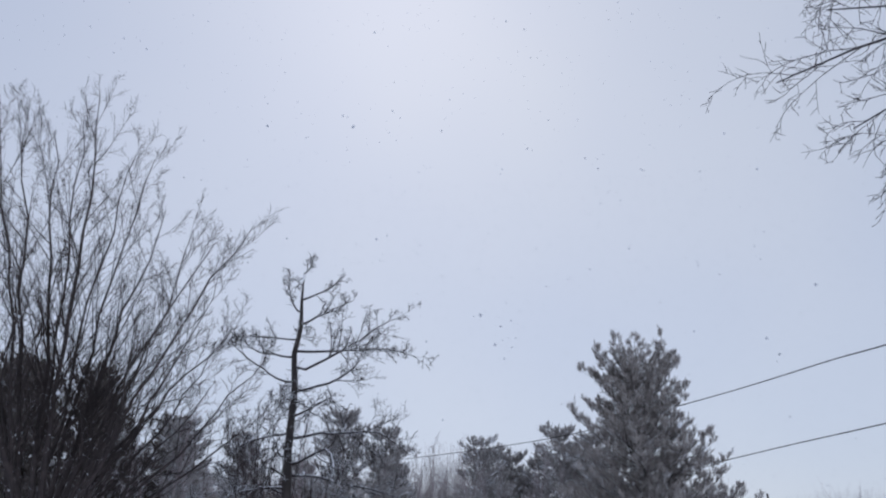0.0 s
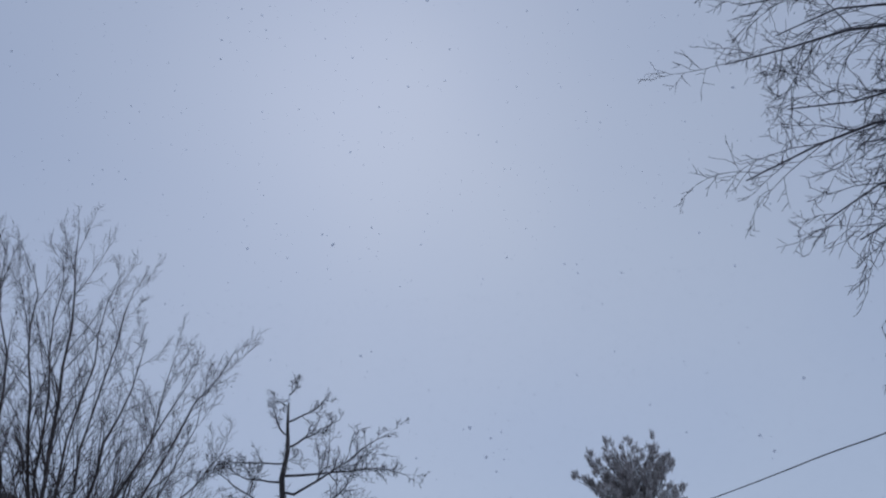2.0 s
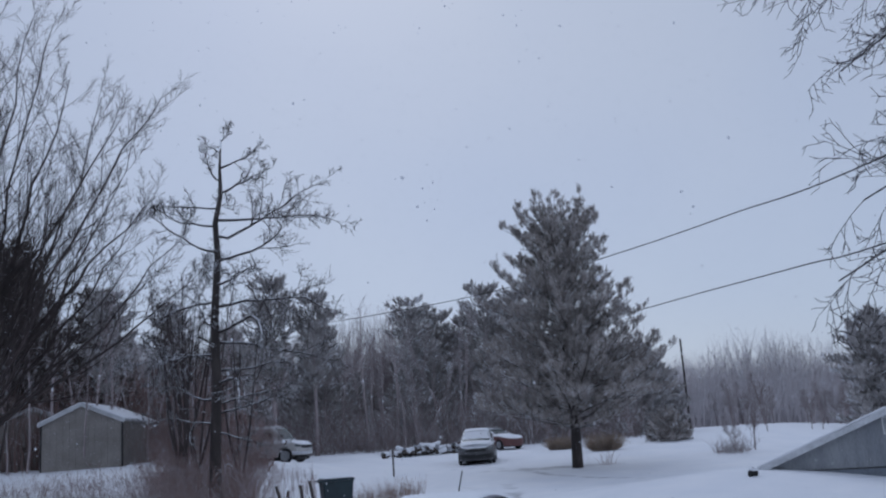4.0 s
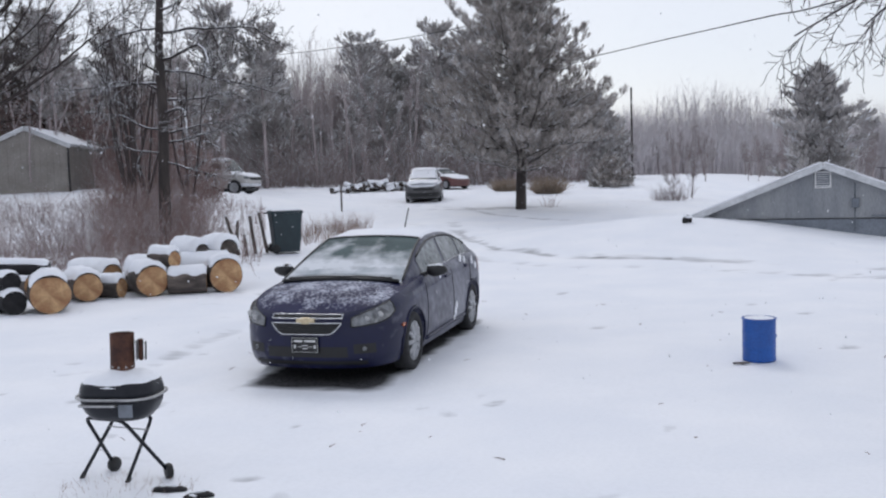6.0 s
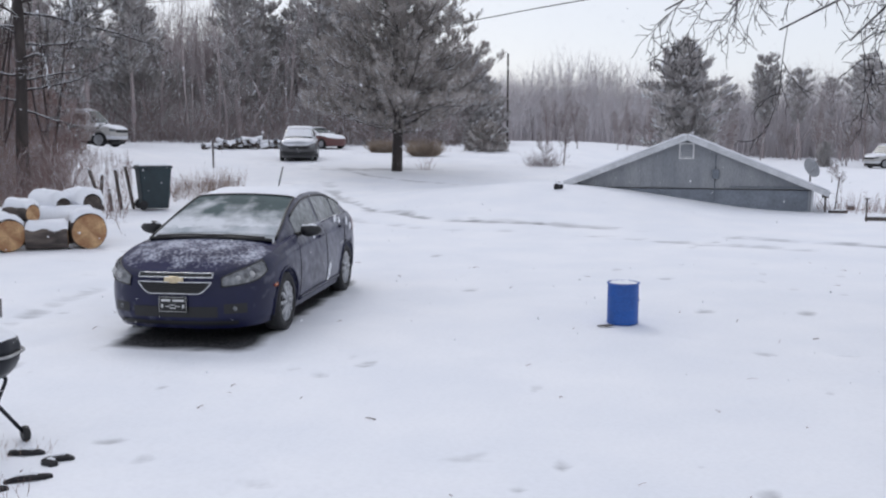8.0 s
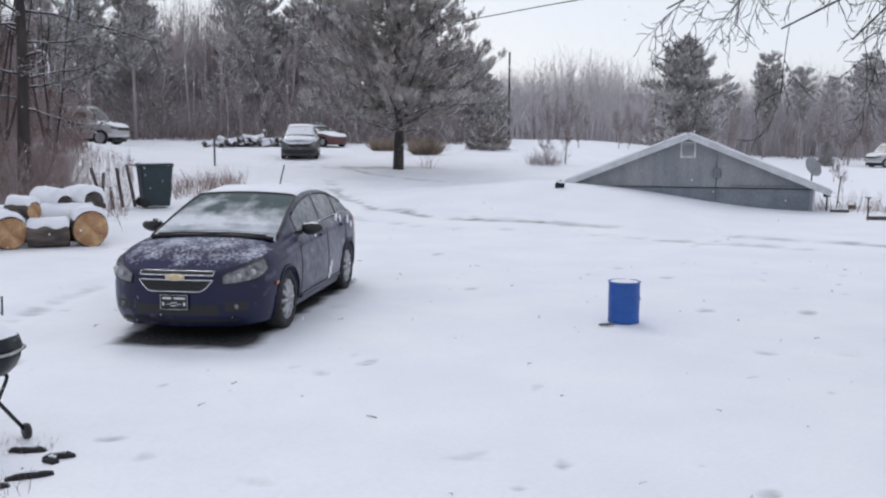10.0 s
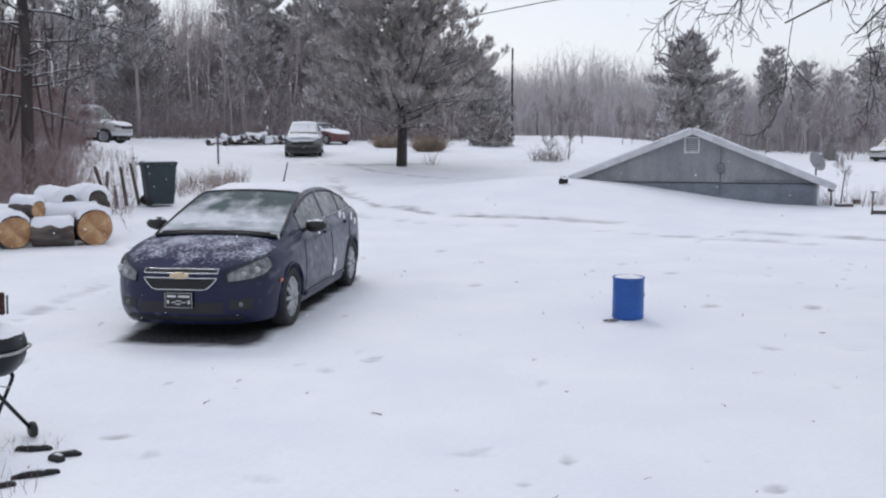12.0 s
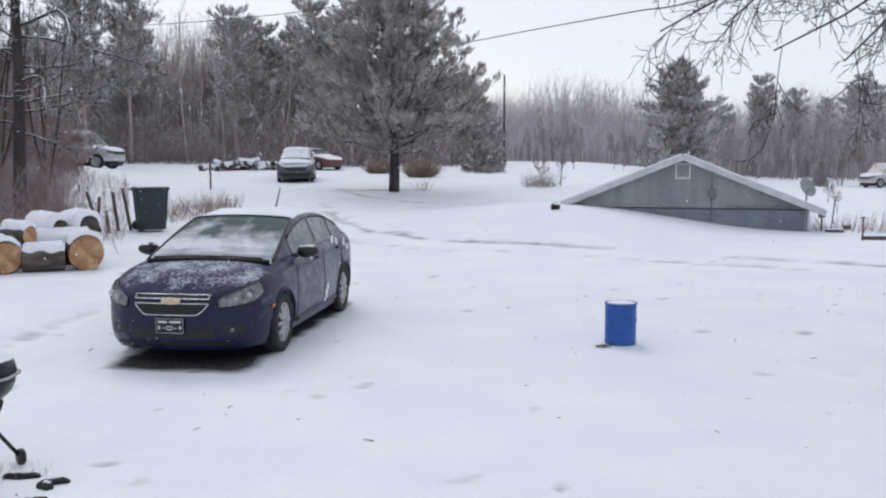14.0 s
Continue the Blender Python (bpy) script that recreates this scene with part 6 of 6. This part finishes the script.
# twigs and leaf scraps strewn over the yard
rng = random.Random(41)
V, F = [], []
for _ in range(95):
    x, y = rng.uniform(-4, 8), 3.8 + 12 * rng.random() ** 1.5
    a, ln = rng.uniform(0, 6.28), 0.02 + 0.1 * rng.random() ** 2
    p = Vector((x, y, ground_z(x, y) + 0.004))
    q = p + Vector((math.cos(a) * ln, math.sin(a) * ln, rng.uniform(-0.002, 0.018)))
    w = rng.uniform(0.002, 0.006)
    tube(V, F, [p, p.lerp(q, 0.5) + Vector((0, 0, 0.006)), q], [w, w, w * 0.5], 4)
tagged(new("twig_litter", mesh_from("twig_litter", V, F, M_BRUSH)), "small dark twigs strewn over the snow", "twigs", kind="stuff")


# ---- low grey building, half sunk behind the rise ----
def gable_shed(m, w, eave, ridge, depth, over, wall_mat, label, low=-1.2, vent=True, front_over=0.25):
    """Front wall in the plane y=0, ridge along y; heights from the local ground."""
    s = thing("shed", m, label, "shed")
    bm = bmesh.new()
    pts = [(-w, low), (w, low), (w, eave), (0, ridge), (-w, eave)]
    fr = [bm.verts.new((x, 0, z)) for x, z in pts]
    bk = [bm.verts.new((x, depth, z)) for x, z in pts]
    bm.faces.new(fr)
    bm.faces.new(bk[::-1])
    for i in range(5):
        j = (i + 1) % 5
        if i not in (2, 3):
            bm.faces.new((fr[j], fr[i], bk[i], bk[j]))
    part("wall", bm, wall_mat, s)
    sl = math.atan2(ridge - eave, w)
    for sd in (1, -1):
        lx = w / math.cos(sl) + over
        for nm, z0, z1, mt, lab, ex in (("roof", 0.01, 0.09, M_SHEDTRIM, "", 0.0), ("roof_snow", 0.092, 0.145, M_SNOW, "even layer of snow", -0.03)):
            bm = boxed(0, lx + ex, -front_over - ex, depth + 0.2, z0, z1, 0.02 if nm == "roof" else 0.03)
            bmesh.ops.subdivide_edges(bm, edges=[e for e in bm.edges if e.calc_length() > 1], cuts=6)
            mm = Matrix.Translation((0, 0, ridge)) @ Matrix.Rotation(sl * 1.0, 4, "Y")
            for v in bm.verts:
                v.co = mm @ v.co
                v.co.x *= sd
                if nm == "roof_snow":
                    v.co.z += 0.012 * noise.noise(v.co * 1.3)
            if sd < 0:
                bmesh.ops.reverse_faces(bm, faces=bm.faces)
            part(nm, bm, mt, s, lab)
        bm = boxed(0, lx, -front_over - 0.03, -front_over + 0.005, -0.06, 0.095, 0.008)
        mm = Matrix.Translation((0, 0, ridge)) @ Matrix.Rotation(sl, 4, "Y")
        for v in bm.verts:
            v.co = mm @ v.co
            v.co.x *= sd
        if sd < 0:
            bmesh.ops.reverse_faces(bm, faces=bm.faces)
        part("bargeboard", bm, M_SHEDTRIM, s)
    return s


low = gable_shed(pose(6.83, 26.8, 0.0, 0, 0, -13.5), 3.42, 0.70, 2.08, 8.0, 0.42, M_SHEDWALL, "low grey gabled building with snowy roof behind the rise")
vt = part("gable_vent", boxed(-0.2, 0.2, -0.02, 0.01, 1.5, 1.93, 0.004), M_SHEDPANEL, low, "white louvred gable vent")
for x0, x1, z0, z1 in ((-0.21, -0.17, 1.49, 1.94), (0.17, 0.21, 1.49, 1.94), (-0.17, 0.17, 1.49, 1.53), (-0.17, 0.17, 1.90, 1.94)):
    part("vent_frame", boxed(x0, x1, -0.06, -0.004, z0, z1, 0.005), M_WHITE, vt)
for i in range(6):
    part("louvre", boxed(-0.168, 0.168, -0.05, -0.022, 1.55 + i * 0.06, 1.568 + i * 0.06, 0.003), M_WHITE, vt)
part("corner_board", boxed(3.38, 3.44, -0.03, 0.06, -1.2, 0.70, 0.006), M_SHEDTRIM, low)
part("drip_rail", boxed(-3.1, 3.38, -0.035, 0.01, 0.645, 0.665, 0.004), M_BLACK, low)
part("pipe_run", boxed(1.2, 3.3, -0.05, -0.036, 0.71, 0.74, 0.006), M_SHEDPANEL, low)
for x in span(-3.1, 3.1, 20):
    top = 2.08 - abs(x) * 0.403 - 0.06
    part("board_joint", boxed(x - 0.012, x + 0.012, -0.012, 0.004, -0.6, top), M_SHEDWALL, low)
part("meter_box", boxed(0.72, 0.9, -0.12, 0.0, 0.95, 1.2, 0.015), M_SHEDPANEL, low)
tube_part("conduit", [[(0.8, -0.03, 0.95), (0.8, -0.03, -0.4)], [(0.8, -0.03, 1.2), (0.8, -0.03, 1.6)]], 0.014, M_SHEDPANEL, low)
part("stained_panel", boxed(-3.2, 3.3, -0.018, 0.006, -1.0, 0.635, 0.006), M_SHEDPANEL, low, "darker bluish lower panel")
# an old tyre leaning at the low eave
v, f = lathe([(0.16, -0.07), (0.24, -0.08), (0.27, -0.03), (0.27, 0.03), (0.24, 0.08), (0.16, 0.07)], 28, "y")
ty = thing("old_tyre", pose(3.15, 26.3, ground_z(3.15, 26.3) + 0.06, 15, 0, 30), "old black tyre lying at the corner of the grey building", "tyre")
part_mesh("tread", mesh_from("tread", [Vector(p) * 0.55 for p in v], f, M_RUBBER), ty)
part_mesh("tyre_snow", mesh_from("tyre_snow", *lathe([(0.11, 0.09), (0.13, 0.12), (0.07, 0.14), (0.01, 0.14)], 14), M_SNOW), ty)

# two tan metal sheds on the bank
for x, y, w, ev, rd, dp, rz in ((-23.25, 38.0, 1.75, 1.85, 2.62, 5.5, 14), (-27.9, 41.3, 2.2, 1.9, 2.7, 6.0, 40)):
    sd = gable_shed(pose(x, y, ground_z(x, y) + 0.15, 0, 0, rz), w, ev, rd, dp, 0.12, M_METALWALL, "tan metal storage shed with snow on its roof, on the bank", low=-0.9, front_over=0.1)
    for q in span(-w + 0.12, w - 0.12, 12):
        part("siding_rib", boxed(q - 0.02, q + 0.02, -0.014, 0.004, -0.8, ev + (rd - ev) * (1 - abs(q) / w) - 0.08), M_METALWALL, sd)
    for q in span(0.2, dp - 0.2, 12):
        part("siding_rib", boxed(w - 0.004, w + 0.014, q - 0.02, q + 0.02, -0.8, ev - 0.05), M_METALWALL, sd)
    part("corner_trim", boxed(w - 0.05, w + 0.02, -0.02, 0.05, -0.8, ev), M_BLACK, sd)
    part("corner_trim", boxed(-w - 0.02, -w + 0.05, -0.02, 0.05, -0.8, ev), M_BLACK, sd)

# small railed step beside the metal shed
st = thing("porch_rail", on_ground(-20.6, 41.5, 14), "small pale wooden railing beside the metal shed", "railing")
for q in span(0, 1.2, 6):
    part("baluster", boxed(q - 0.02, q + 0.02, -0.02, 0.02, 0.0, 0.9, 0.004), M_OLDWOOD, st)
part("top_rail", boxed(-0.05, 1.25, -0.04, 0.04, 0.9, 0.95, 0.006), M_OLDWOOD, st)
part("bottom_rail", boxed(-0.05, 1.25, -0.03, 0.03, 0.1, 0.15, 0.006), M_OLDWOOD, st)


# ---- far vehicles ----
def far_vehicle(name, m, label, sh, paint, kind, group=""):
    c = thing(name, m, label, kind, group)
    shell(sh, c, paint, arch=sh.wheel + 0.06)
    for x in (0.0, -sh.base):
        for sd in (1, -1):
            wheel(c, sh.wheel, x, (sh.half - 0.1) * sd, sd, 6, False)
    x0, x1 = sh.cabin[0][0], sh.cabin[-1][0]
    L = x0 - x1
    return c, x0, x1, L


def van(m):
    sh = Shape(0.95, -3.75, 0.93, 2.85, [(0.95, 0.85), (0.6, 0.98), (0, 1.05), (-1, 1.1), (-3.75, 1.12)],
               [(-0.05, 1.12), (-0.5, 1.35), (-0.95, 1.6), (-1.3, 1.7), (-2.0, 1.75), (-3.2, 1.73), (-3.55, 1.6), (-3.75, 1.2)], lean=0.28, wheel=0.34, p=3.2)
    c, *_ = far_vehicle("parked_minivan", m, "grey minivan parked on the lane, snow on roof and bonnet", sh, M_GREYPAINT, "van")
    both(lambda u, v: sh.cab(u, v, 0.008), span(-0.12, -0.98, 10), span(0, 0.93, 8), "windscreen", M_GLASS, c)
    both(lambda u, v: sh.cab(u, v, 0.03 + 0.01 * noise.noise((u * 3, v * 4, 1))), span(-0.24, -0.98, 8), span(0, 0.88, 8), "windscreen_snow", M_SNOW, c)
    both(lambda u, v: sh.cab(u, v, 0.05), span(-1.0, -3.4, 12), span(0, 0.95, 8), "roof_snow", M_SNOW, c)

    def hood(u, t):
        p = sh.wall(sh.s_at(u), 1.0)
        return Vector((u, p.y * t * 0.93, p.z + 0.095 - 0.06 * t))

    both(hood, span(0.82, -0.05, 10), span(0, 1, 8), "bonnet_snow", M_SNOW, c)
    for sd in (1, -1):
        for a, b in ((-0.95, -1.7), (-1.8, -2.7), (-2.8, -3.45)):
            both(lambda u, v: sh.cab(u, v, 0.008), span(a, b, 6), span(1.14, 1.85, 5), "side_window", M_GLASS, c, one=sd)
        both(lambda u, v: sh.wall(u, v, 0.01), span(0.07, 0.17, 8), span(0.68, 0.88, 4), "headlight", M_LENS, c, one=sd)
    both(lambda u, v: sh.wall(u, v, 0.01), span(0.0, 0.06, 6), span(0.62, 0.82, 4), "grille", M_BLACK, c)
    both(lambda u, v: sh.wall(u, v, 0.012), span(0.0, 0.2, 12), span(0.1, 0.42, 5), "bumper", M_BLACK, c)
    return c


van(on_ground(-7.55, 48.3, -84))


def red_car(m):
    sh = Shape(0.9, -3.5, 0.86, 2.6, [(0.9, 0.7), (0.3, 0.85), (-0.5, 0.93), (-3.5, 0.98)],
               [(-0.4, 0.96), (-0.9, 1.2), (-1.3, 1.34), (-2.2, 1.36), (-2.8, 1.2), (-3.1, 1.0)], wheel=0.31)
    c, *_ = far_vehicle("red_car", m, "faded red car under snow behind the minivan", sh, M_REDPAINT, "car")
    both(lambda u, v: sh.cab(u, v, 0.008), span(-0.5, -1.2, 6), span(0, 0.9, 6), "windscreen", M_GLASS, c)
    both(lambda u, v: sh.cab(u, v, 0.05), span(-1.2, -2.5, 8), span(0, 0.95, 6), "roof_snow", M_SNOW, c)
    for sd in (1, -1):
        for a, b in ((-1.0, -1.7), (-1.8, -2.6)):
            both(lambda u, v: sh.cab(u, v, 0.008), span(a, b, 6), span(1.16, 1.85, 5), "side_window", M_GLASS, c, one=sd)
    return c


red_car(on_ground(-7.35, 60.5, -42))


def pickup(m, label, group=""):
    sh = Shape(0.95, -4.4, 0.95, 3.4, [(0.95, 1.0), (0.5, 1.12), (-0.4, 1.16), (-1, 1.2), (-2.3, 1.2), (-4.4, 1.2)],
               [(-0.12, 1.17), (-0.45, 1.6), (-0.72, 1.92), (-1.0, 2.0), (-1.8, 1.99), (-2.05, 1.9), (-2.2, 1.2)], sill=0.4, lean=0.25, wheel=0.39, p=3.4)
    c, *_ = far_vehicle("pickup_truck", m, label, sh, M_PALEPAINT, "pickup truck", group)
    both(lambda u, v: sh.cab(u, v, 0.008), span(-0.2, -0.7, 6), span(0, 0.9, 6), "windscreen", M_GLASS, c)
    both(lambda u, v: sh.cab(u, v, 0.05), span(-0.78, -2.0, 8), span(0, 0.95, 6), "roof_snow", M_SNOW, c)
    for sd in (1, -1):
        both(lambda u, v: sh.cab(u, v, 0.008), span(-0.78, -1.5, 8), span(1.32, 1.72, 5), "side_window", M_GLASS, c, one=sd)
        both(lambda u, v: sh.wall(u, v, 0.01), span(0.1, 0.17, 6), span(0.66, 0.86, 4), "headlight", M_LENS, c, one=sd)
    both(lambda u, v: sh.wall(u, v, 0.01), span(0.0, 0.09, 6), span(0.6, 0.86, 4), "grille", M_BLACK, c)
    both(lambda u, v: sh.wall(u, v, 0.02), span(0.0, 0.2, 12), span(0.05, 0.3, 4), "bumper", M_CHROME, c)
    return c


pickup(on_ground(-17.95, 50.0, -8, 1.0), "pale pickup truck under snow at the edge of the woods")
pickup(on_ground(36.8, 80.5, 195), "pale pickup truck under snow in the far field", "far parked trucks")
pickup(on_ground(39.0, 85.5, 200), "pale pickup truck under snow behind another truck", "far parked trucks")

# ---- heap of snowy branches beside the lane ----
rng = random.Random(19)
for i in range(44):
    t = i / 43
    x, y = -14.2 + 4.0 * t + rng.gauss(0, 0.3), 57.5 + 3.0 * t + rng.gauss(0, 0.5)
    ln = rng.uniform(0.4, 1.1)
    m = pose(x, y, ground_z(x, y) + rng.uniform(0.06, 0.18 + 0.3 * math.sin(3.1 * t)), 0, rng.uniform(-20, 20), rng.uniform(-80, 80))
    b = thing("cut_limb", m, "cut limb under snow in the heap beside the lane", "log", "limbs of the heap")
    v, f = lathe([(0.13, -ln / 2), (0.14, 0), (0.11, ln / 2)], 9, "x", 0.05, i)
    part_mesh("bark", mesh_from("bark", v, f, M_LOGBARK), b)
    V = []
    for k in range(7):
        for j in range(7):
            w = -1.5 + 3.0 * j / 6
            h = 0.145 + 0.11 * max(0, 1 - (abs(w) / 1.5) ** 3)
            V.append((-ln / 2 + ln * k / 6, h * math.sin(w), h * math.cos(w)))
    part_mesh("limb_snow", mesh_from("limb_snow", V, grid_faces(7, 7, flip=True), M_SNOW), b)

# ---- poles, cables, dish and garden posts ----
up = thing("utility_pole", on_ground(7.1, 109.8), "tall dark wooden utility pole in the distance", "utility pole")
v, f = lathe([(0.13, -0.5), (0.12, 3), (0.105, 9.9), (0.1, 10.1)], 10)
part_mesh("shaft", mesh_from("shaft", v, f, M_BARK), up)
part("bracket", boxed(-0.1, 0.1, -0.16, -0.1, 8.2, 8.6, 0.02), M_STEEL, up)


def cable(name, pts, label, r):
    c = thing(name, pose(0, 0, 0), label, "cable")
    pts = [Vector(p) for p in pts]
    out = []
    for k in range(60):
        t = k / 59 * (len(pts) - 1)
        i = min(len(pts) - 2, int(t))
        a, b = pts[max(0, i - 1)], pts[i]
        d, e = pts[i + 1], pts[min(len(pts) - 1, i + 2)]
        s = t - i
        out.append(0.5 * ((2 * b) + (d - a) * s + (2 * a - 5 * b + 4 * d - e) * s * s + (3 * b - a - 3 * d + e) * s ** 3))
    V, F = [], []
    tube(V, F, out, [r] * 60, 6)
    part_mesh("strand", mesh_from("strand", V, F, M_CABLE), c)


cable("power_cable", ((16.5, 7.0, 9.4), (7.88, 26.87, 9.01), (5.01, 37.67, 10.1), (0.5, 48, 10.86), (-8.28, 61.44, 11.52), (-20.78, 77.26, 12.94), (-34, 95, 15)), "black overhead power cable crossing the yard", 0.024)
cable("power_cable", ((14.5, 12.0, 6.9), (8.14, 28.87, 6.91), (7.04, 35.31, 7.45), (4.56, 44.77, 8.11), (-1.35, 59.98, 8.85), (-12, 84, 10.5)), "black overhead cable passing behind the pine", 0.024)

dish = thing("satellite_dish", on_ground(14.9, 38.6, 0), "large grey mesh satellite dish on a post", "satellite dish")
v, f = lathe([(0.01, 0.0), (0.15, 0.012), (0.28, 0.045), (0.4, 0.1), (0.42, 0.115), (0.4, 0.115), (0.28, 0.06), (0.15, 0.026), (0.01, 0.014)], 28)
dm = Matrix.Translation((0, 0, 0.98)) @ Matrix.Rotation(radians(62), 4, "X") @ Matrix.Rotation(radians(25), 4, "Y")
part_mesh("reflector", mesh_from("reflector", [dm @ Vector(p) for p in v], f, M_SHEDWALL), dish)
tube_part("post", [[(0.05, 0.05, -0.2), (0.05, 0.05, 0.95)]], 0.035, M_OLDWOOD, dish)
tube_part("feed_arm", [[(0, -0.1, 0.8), (0.1, -0.42, 1.1)]], 0.012, M_STEEL, dish)

fp = thing("bird_feeder", on_ground(10.75, 26.6), "small dark bird feeder on a short post in the snow", "bird feeder")
part("post", boxed(-0.022, 0.022, -0.022, 0.022, -0.1, 0.42, 0.005), M_OLDWOOD, fp)
part("house", boxed(-0.08, 0.08, -0.07, 0.07, 0.4, 0.52, 0.01), M_OLDWOOD, fp)
part("roof", boxed(-0.11, 0.11, -0.1, 0.1, 0.52, 0.55, 0.01), M_OLDWOOD, fp)
part("roof_snow", boxed(-0.10, 0.10, -0.09, 0.09, 0.552, 0.585, 0.012), M_SNOW, fp)
for x, y, l, rz in ((11.0, 26.3, 0.5, 4), (11.15, 24.2, 0.6, -3)):
    t = thing("timber_edging", on_ground(x, y, rz, 1, 0.02), "dark timber edging half under snow", "timber", "timbers of the garden bed")
    part("beam", boxed(-l / 2, l / 2, -0.07, 0.07, 0, 0.09, 0.012), M_LOGBARK, t)
    part("beam_snow", boxed(-l / 2 + 0.02, l / 2 - 0.02, -0.06, 0.07, 0.092, 0.115, 0.01), M_SNOW, t)
t = thing("garden_stake", on_ground(11.1, 26.8), "thin leaning stake in the garden bed", "stake")
tube_part("rod", [[(0, 0, -0.1), (0.1, 0, 1.0)]], 0.02, M_OLDWOOD, t)
t = thing("garden_post", on_ground(10.72, 23.9), "short garden post with a small crossbar", "post")
part("post", boxed(-0.017, 0.017, -0.017, 0.017, -0.1, 0.55, 0.004), M_OLDWOOD, t)
part("crossbar", boxed(-0.07, 0.07, -0.02, 0.02, 0.55, 0.58, 0.005), M_OLDWOOD, t)
t = thing("stone_block", on_ground(11.9, 27.6), "small dark stone block in the snow", "stone")
part("block", boxed(-0.09, 0.09, -0.08, 0.08, -0.05, 0.13, 0.02), M_LOGBARK, t)
part("block_snow", boxed(-0.08, 0.08, -0.07, 0.07, 0.131, 0.16, 0.015), M_SNOW, t)
blades("dry_weeds", "dry stalks in the snowy garden bed beside the building", "weeds", 9, 160, (11.8, 27.2, 1.3, 1.2), (0.15, 0.7), M_BRUSH, 0.007, "stuff", 0.1)
t = thing("marker_post", on_ground(-10.5, 42.5), "thin dark marker post beside the lane", "post")
part("post", boxed(-0.035, 0.035, -0.035, 0.035, -0.1, 1.15, 0.006), M_OLDWOOD, t)
blades("dry_weeds", "thin sapling stalks under the pine", "weeds", 12, 14, (-0.95, 42.4, 0.35, 0.3), (0.5, 1.1), M_BRUSH, 0.01, "stuff", 0.3)


# ---- snow in the air ----
def flakes(count, seed):
    rng = random.Random(seed)
    V, F = [], []
    for _ in range(count):
        az, el = radians(rng.uniform(-46, 32)), radians(rng.uniform(-14, 46))
        d = 3.0 + 34 * rng.random() ** 0.7
        c = Vector((d * math.sin(az) * math.cos(el), d * math.cos(az) * math.cos(el), 2.1 + d * math.sin(el)))
        if c.z < ground_z(c.x, c.y) + 0.1:
            continue
        r = rng.uniform(0.003, 0.0065) * (1 + 0.035 * d) * (1.8 if rng.random() < 0.12 else 0.9)
        k = len(V)
        for j in range(6):
            a = j * math.pi / 3
            V.append(c + Vector((math.cos(a), math.sin(a), rng.uniform(-0.3, 0.3))) * r * rng.uniform(0.7, 1.15))
        V.append(c + Vector((0, 0, r * rng.uniform(0.8, 1.5))))
        V.append(c - Vector((0, 0, r * rng.uniform(0.8, 1.5))))
        for j in range(6):
            F.append((k + j, k + (j + 1) % 6, k + 6))
            F.append((k + (j + 1) % 6, k + j, k + 7))
    return tagged(new("falling_snow", mesh_from("falling_snow", V, F, M_FLAKE)), "soft white snowflakes drifting in the air", "snow", kind="stuff")


flakes(6000, 6)


def fine_snow(count, seed):
    """The far, small flakes that veil the woods."""
    rng = random.Random(seed)
    V, F = [], []
    for _ in range(count):
        az, el = radians(rng.uniform(-46, 32)), radians(rng.uniform(-10, 24))
        d = 30 + 28 * rng.random()
        x, y, z = d * math.sin(az) * math.cos(el), d * math.cos(az) * math.cos(el), 2.1 + d * math.sin(el)
        if z < ground_z(x, y) + 0.1:
            continue
        r = rng.uniform(0.006, 0.011)
        k = len(V)
        V += [(x - r, y, z - r), (x + r, y - r, z - r * 0.4), (x + r * 0.2, y + r, z - r * 0.2), (x, y, z + r * 1.4)]
        F += [(k, k + 1, k + 3), (k + 1, k + 2, k + 3), (k + 2, k, k + 3), (k, k + 2, k + 1)]
    return tagged(new("fine_falling_snow", mesh_from("fine_falling_snow", V, F, M_FLAKE)), "fine white snow falling before the woods", "snow", kind="stuff")


fine_snow(50000, 8)
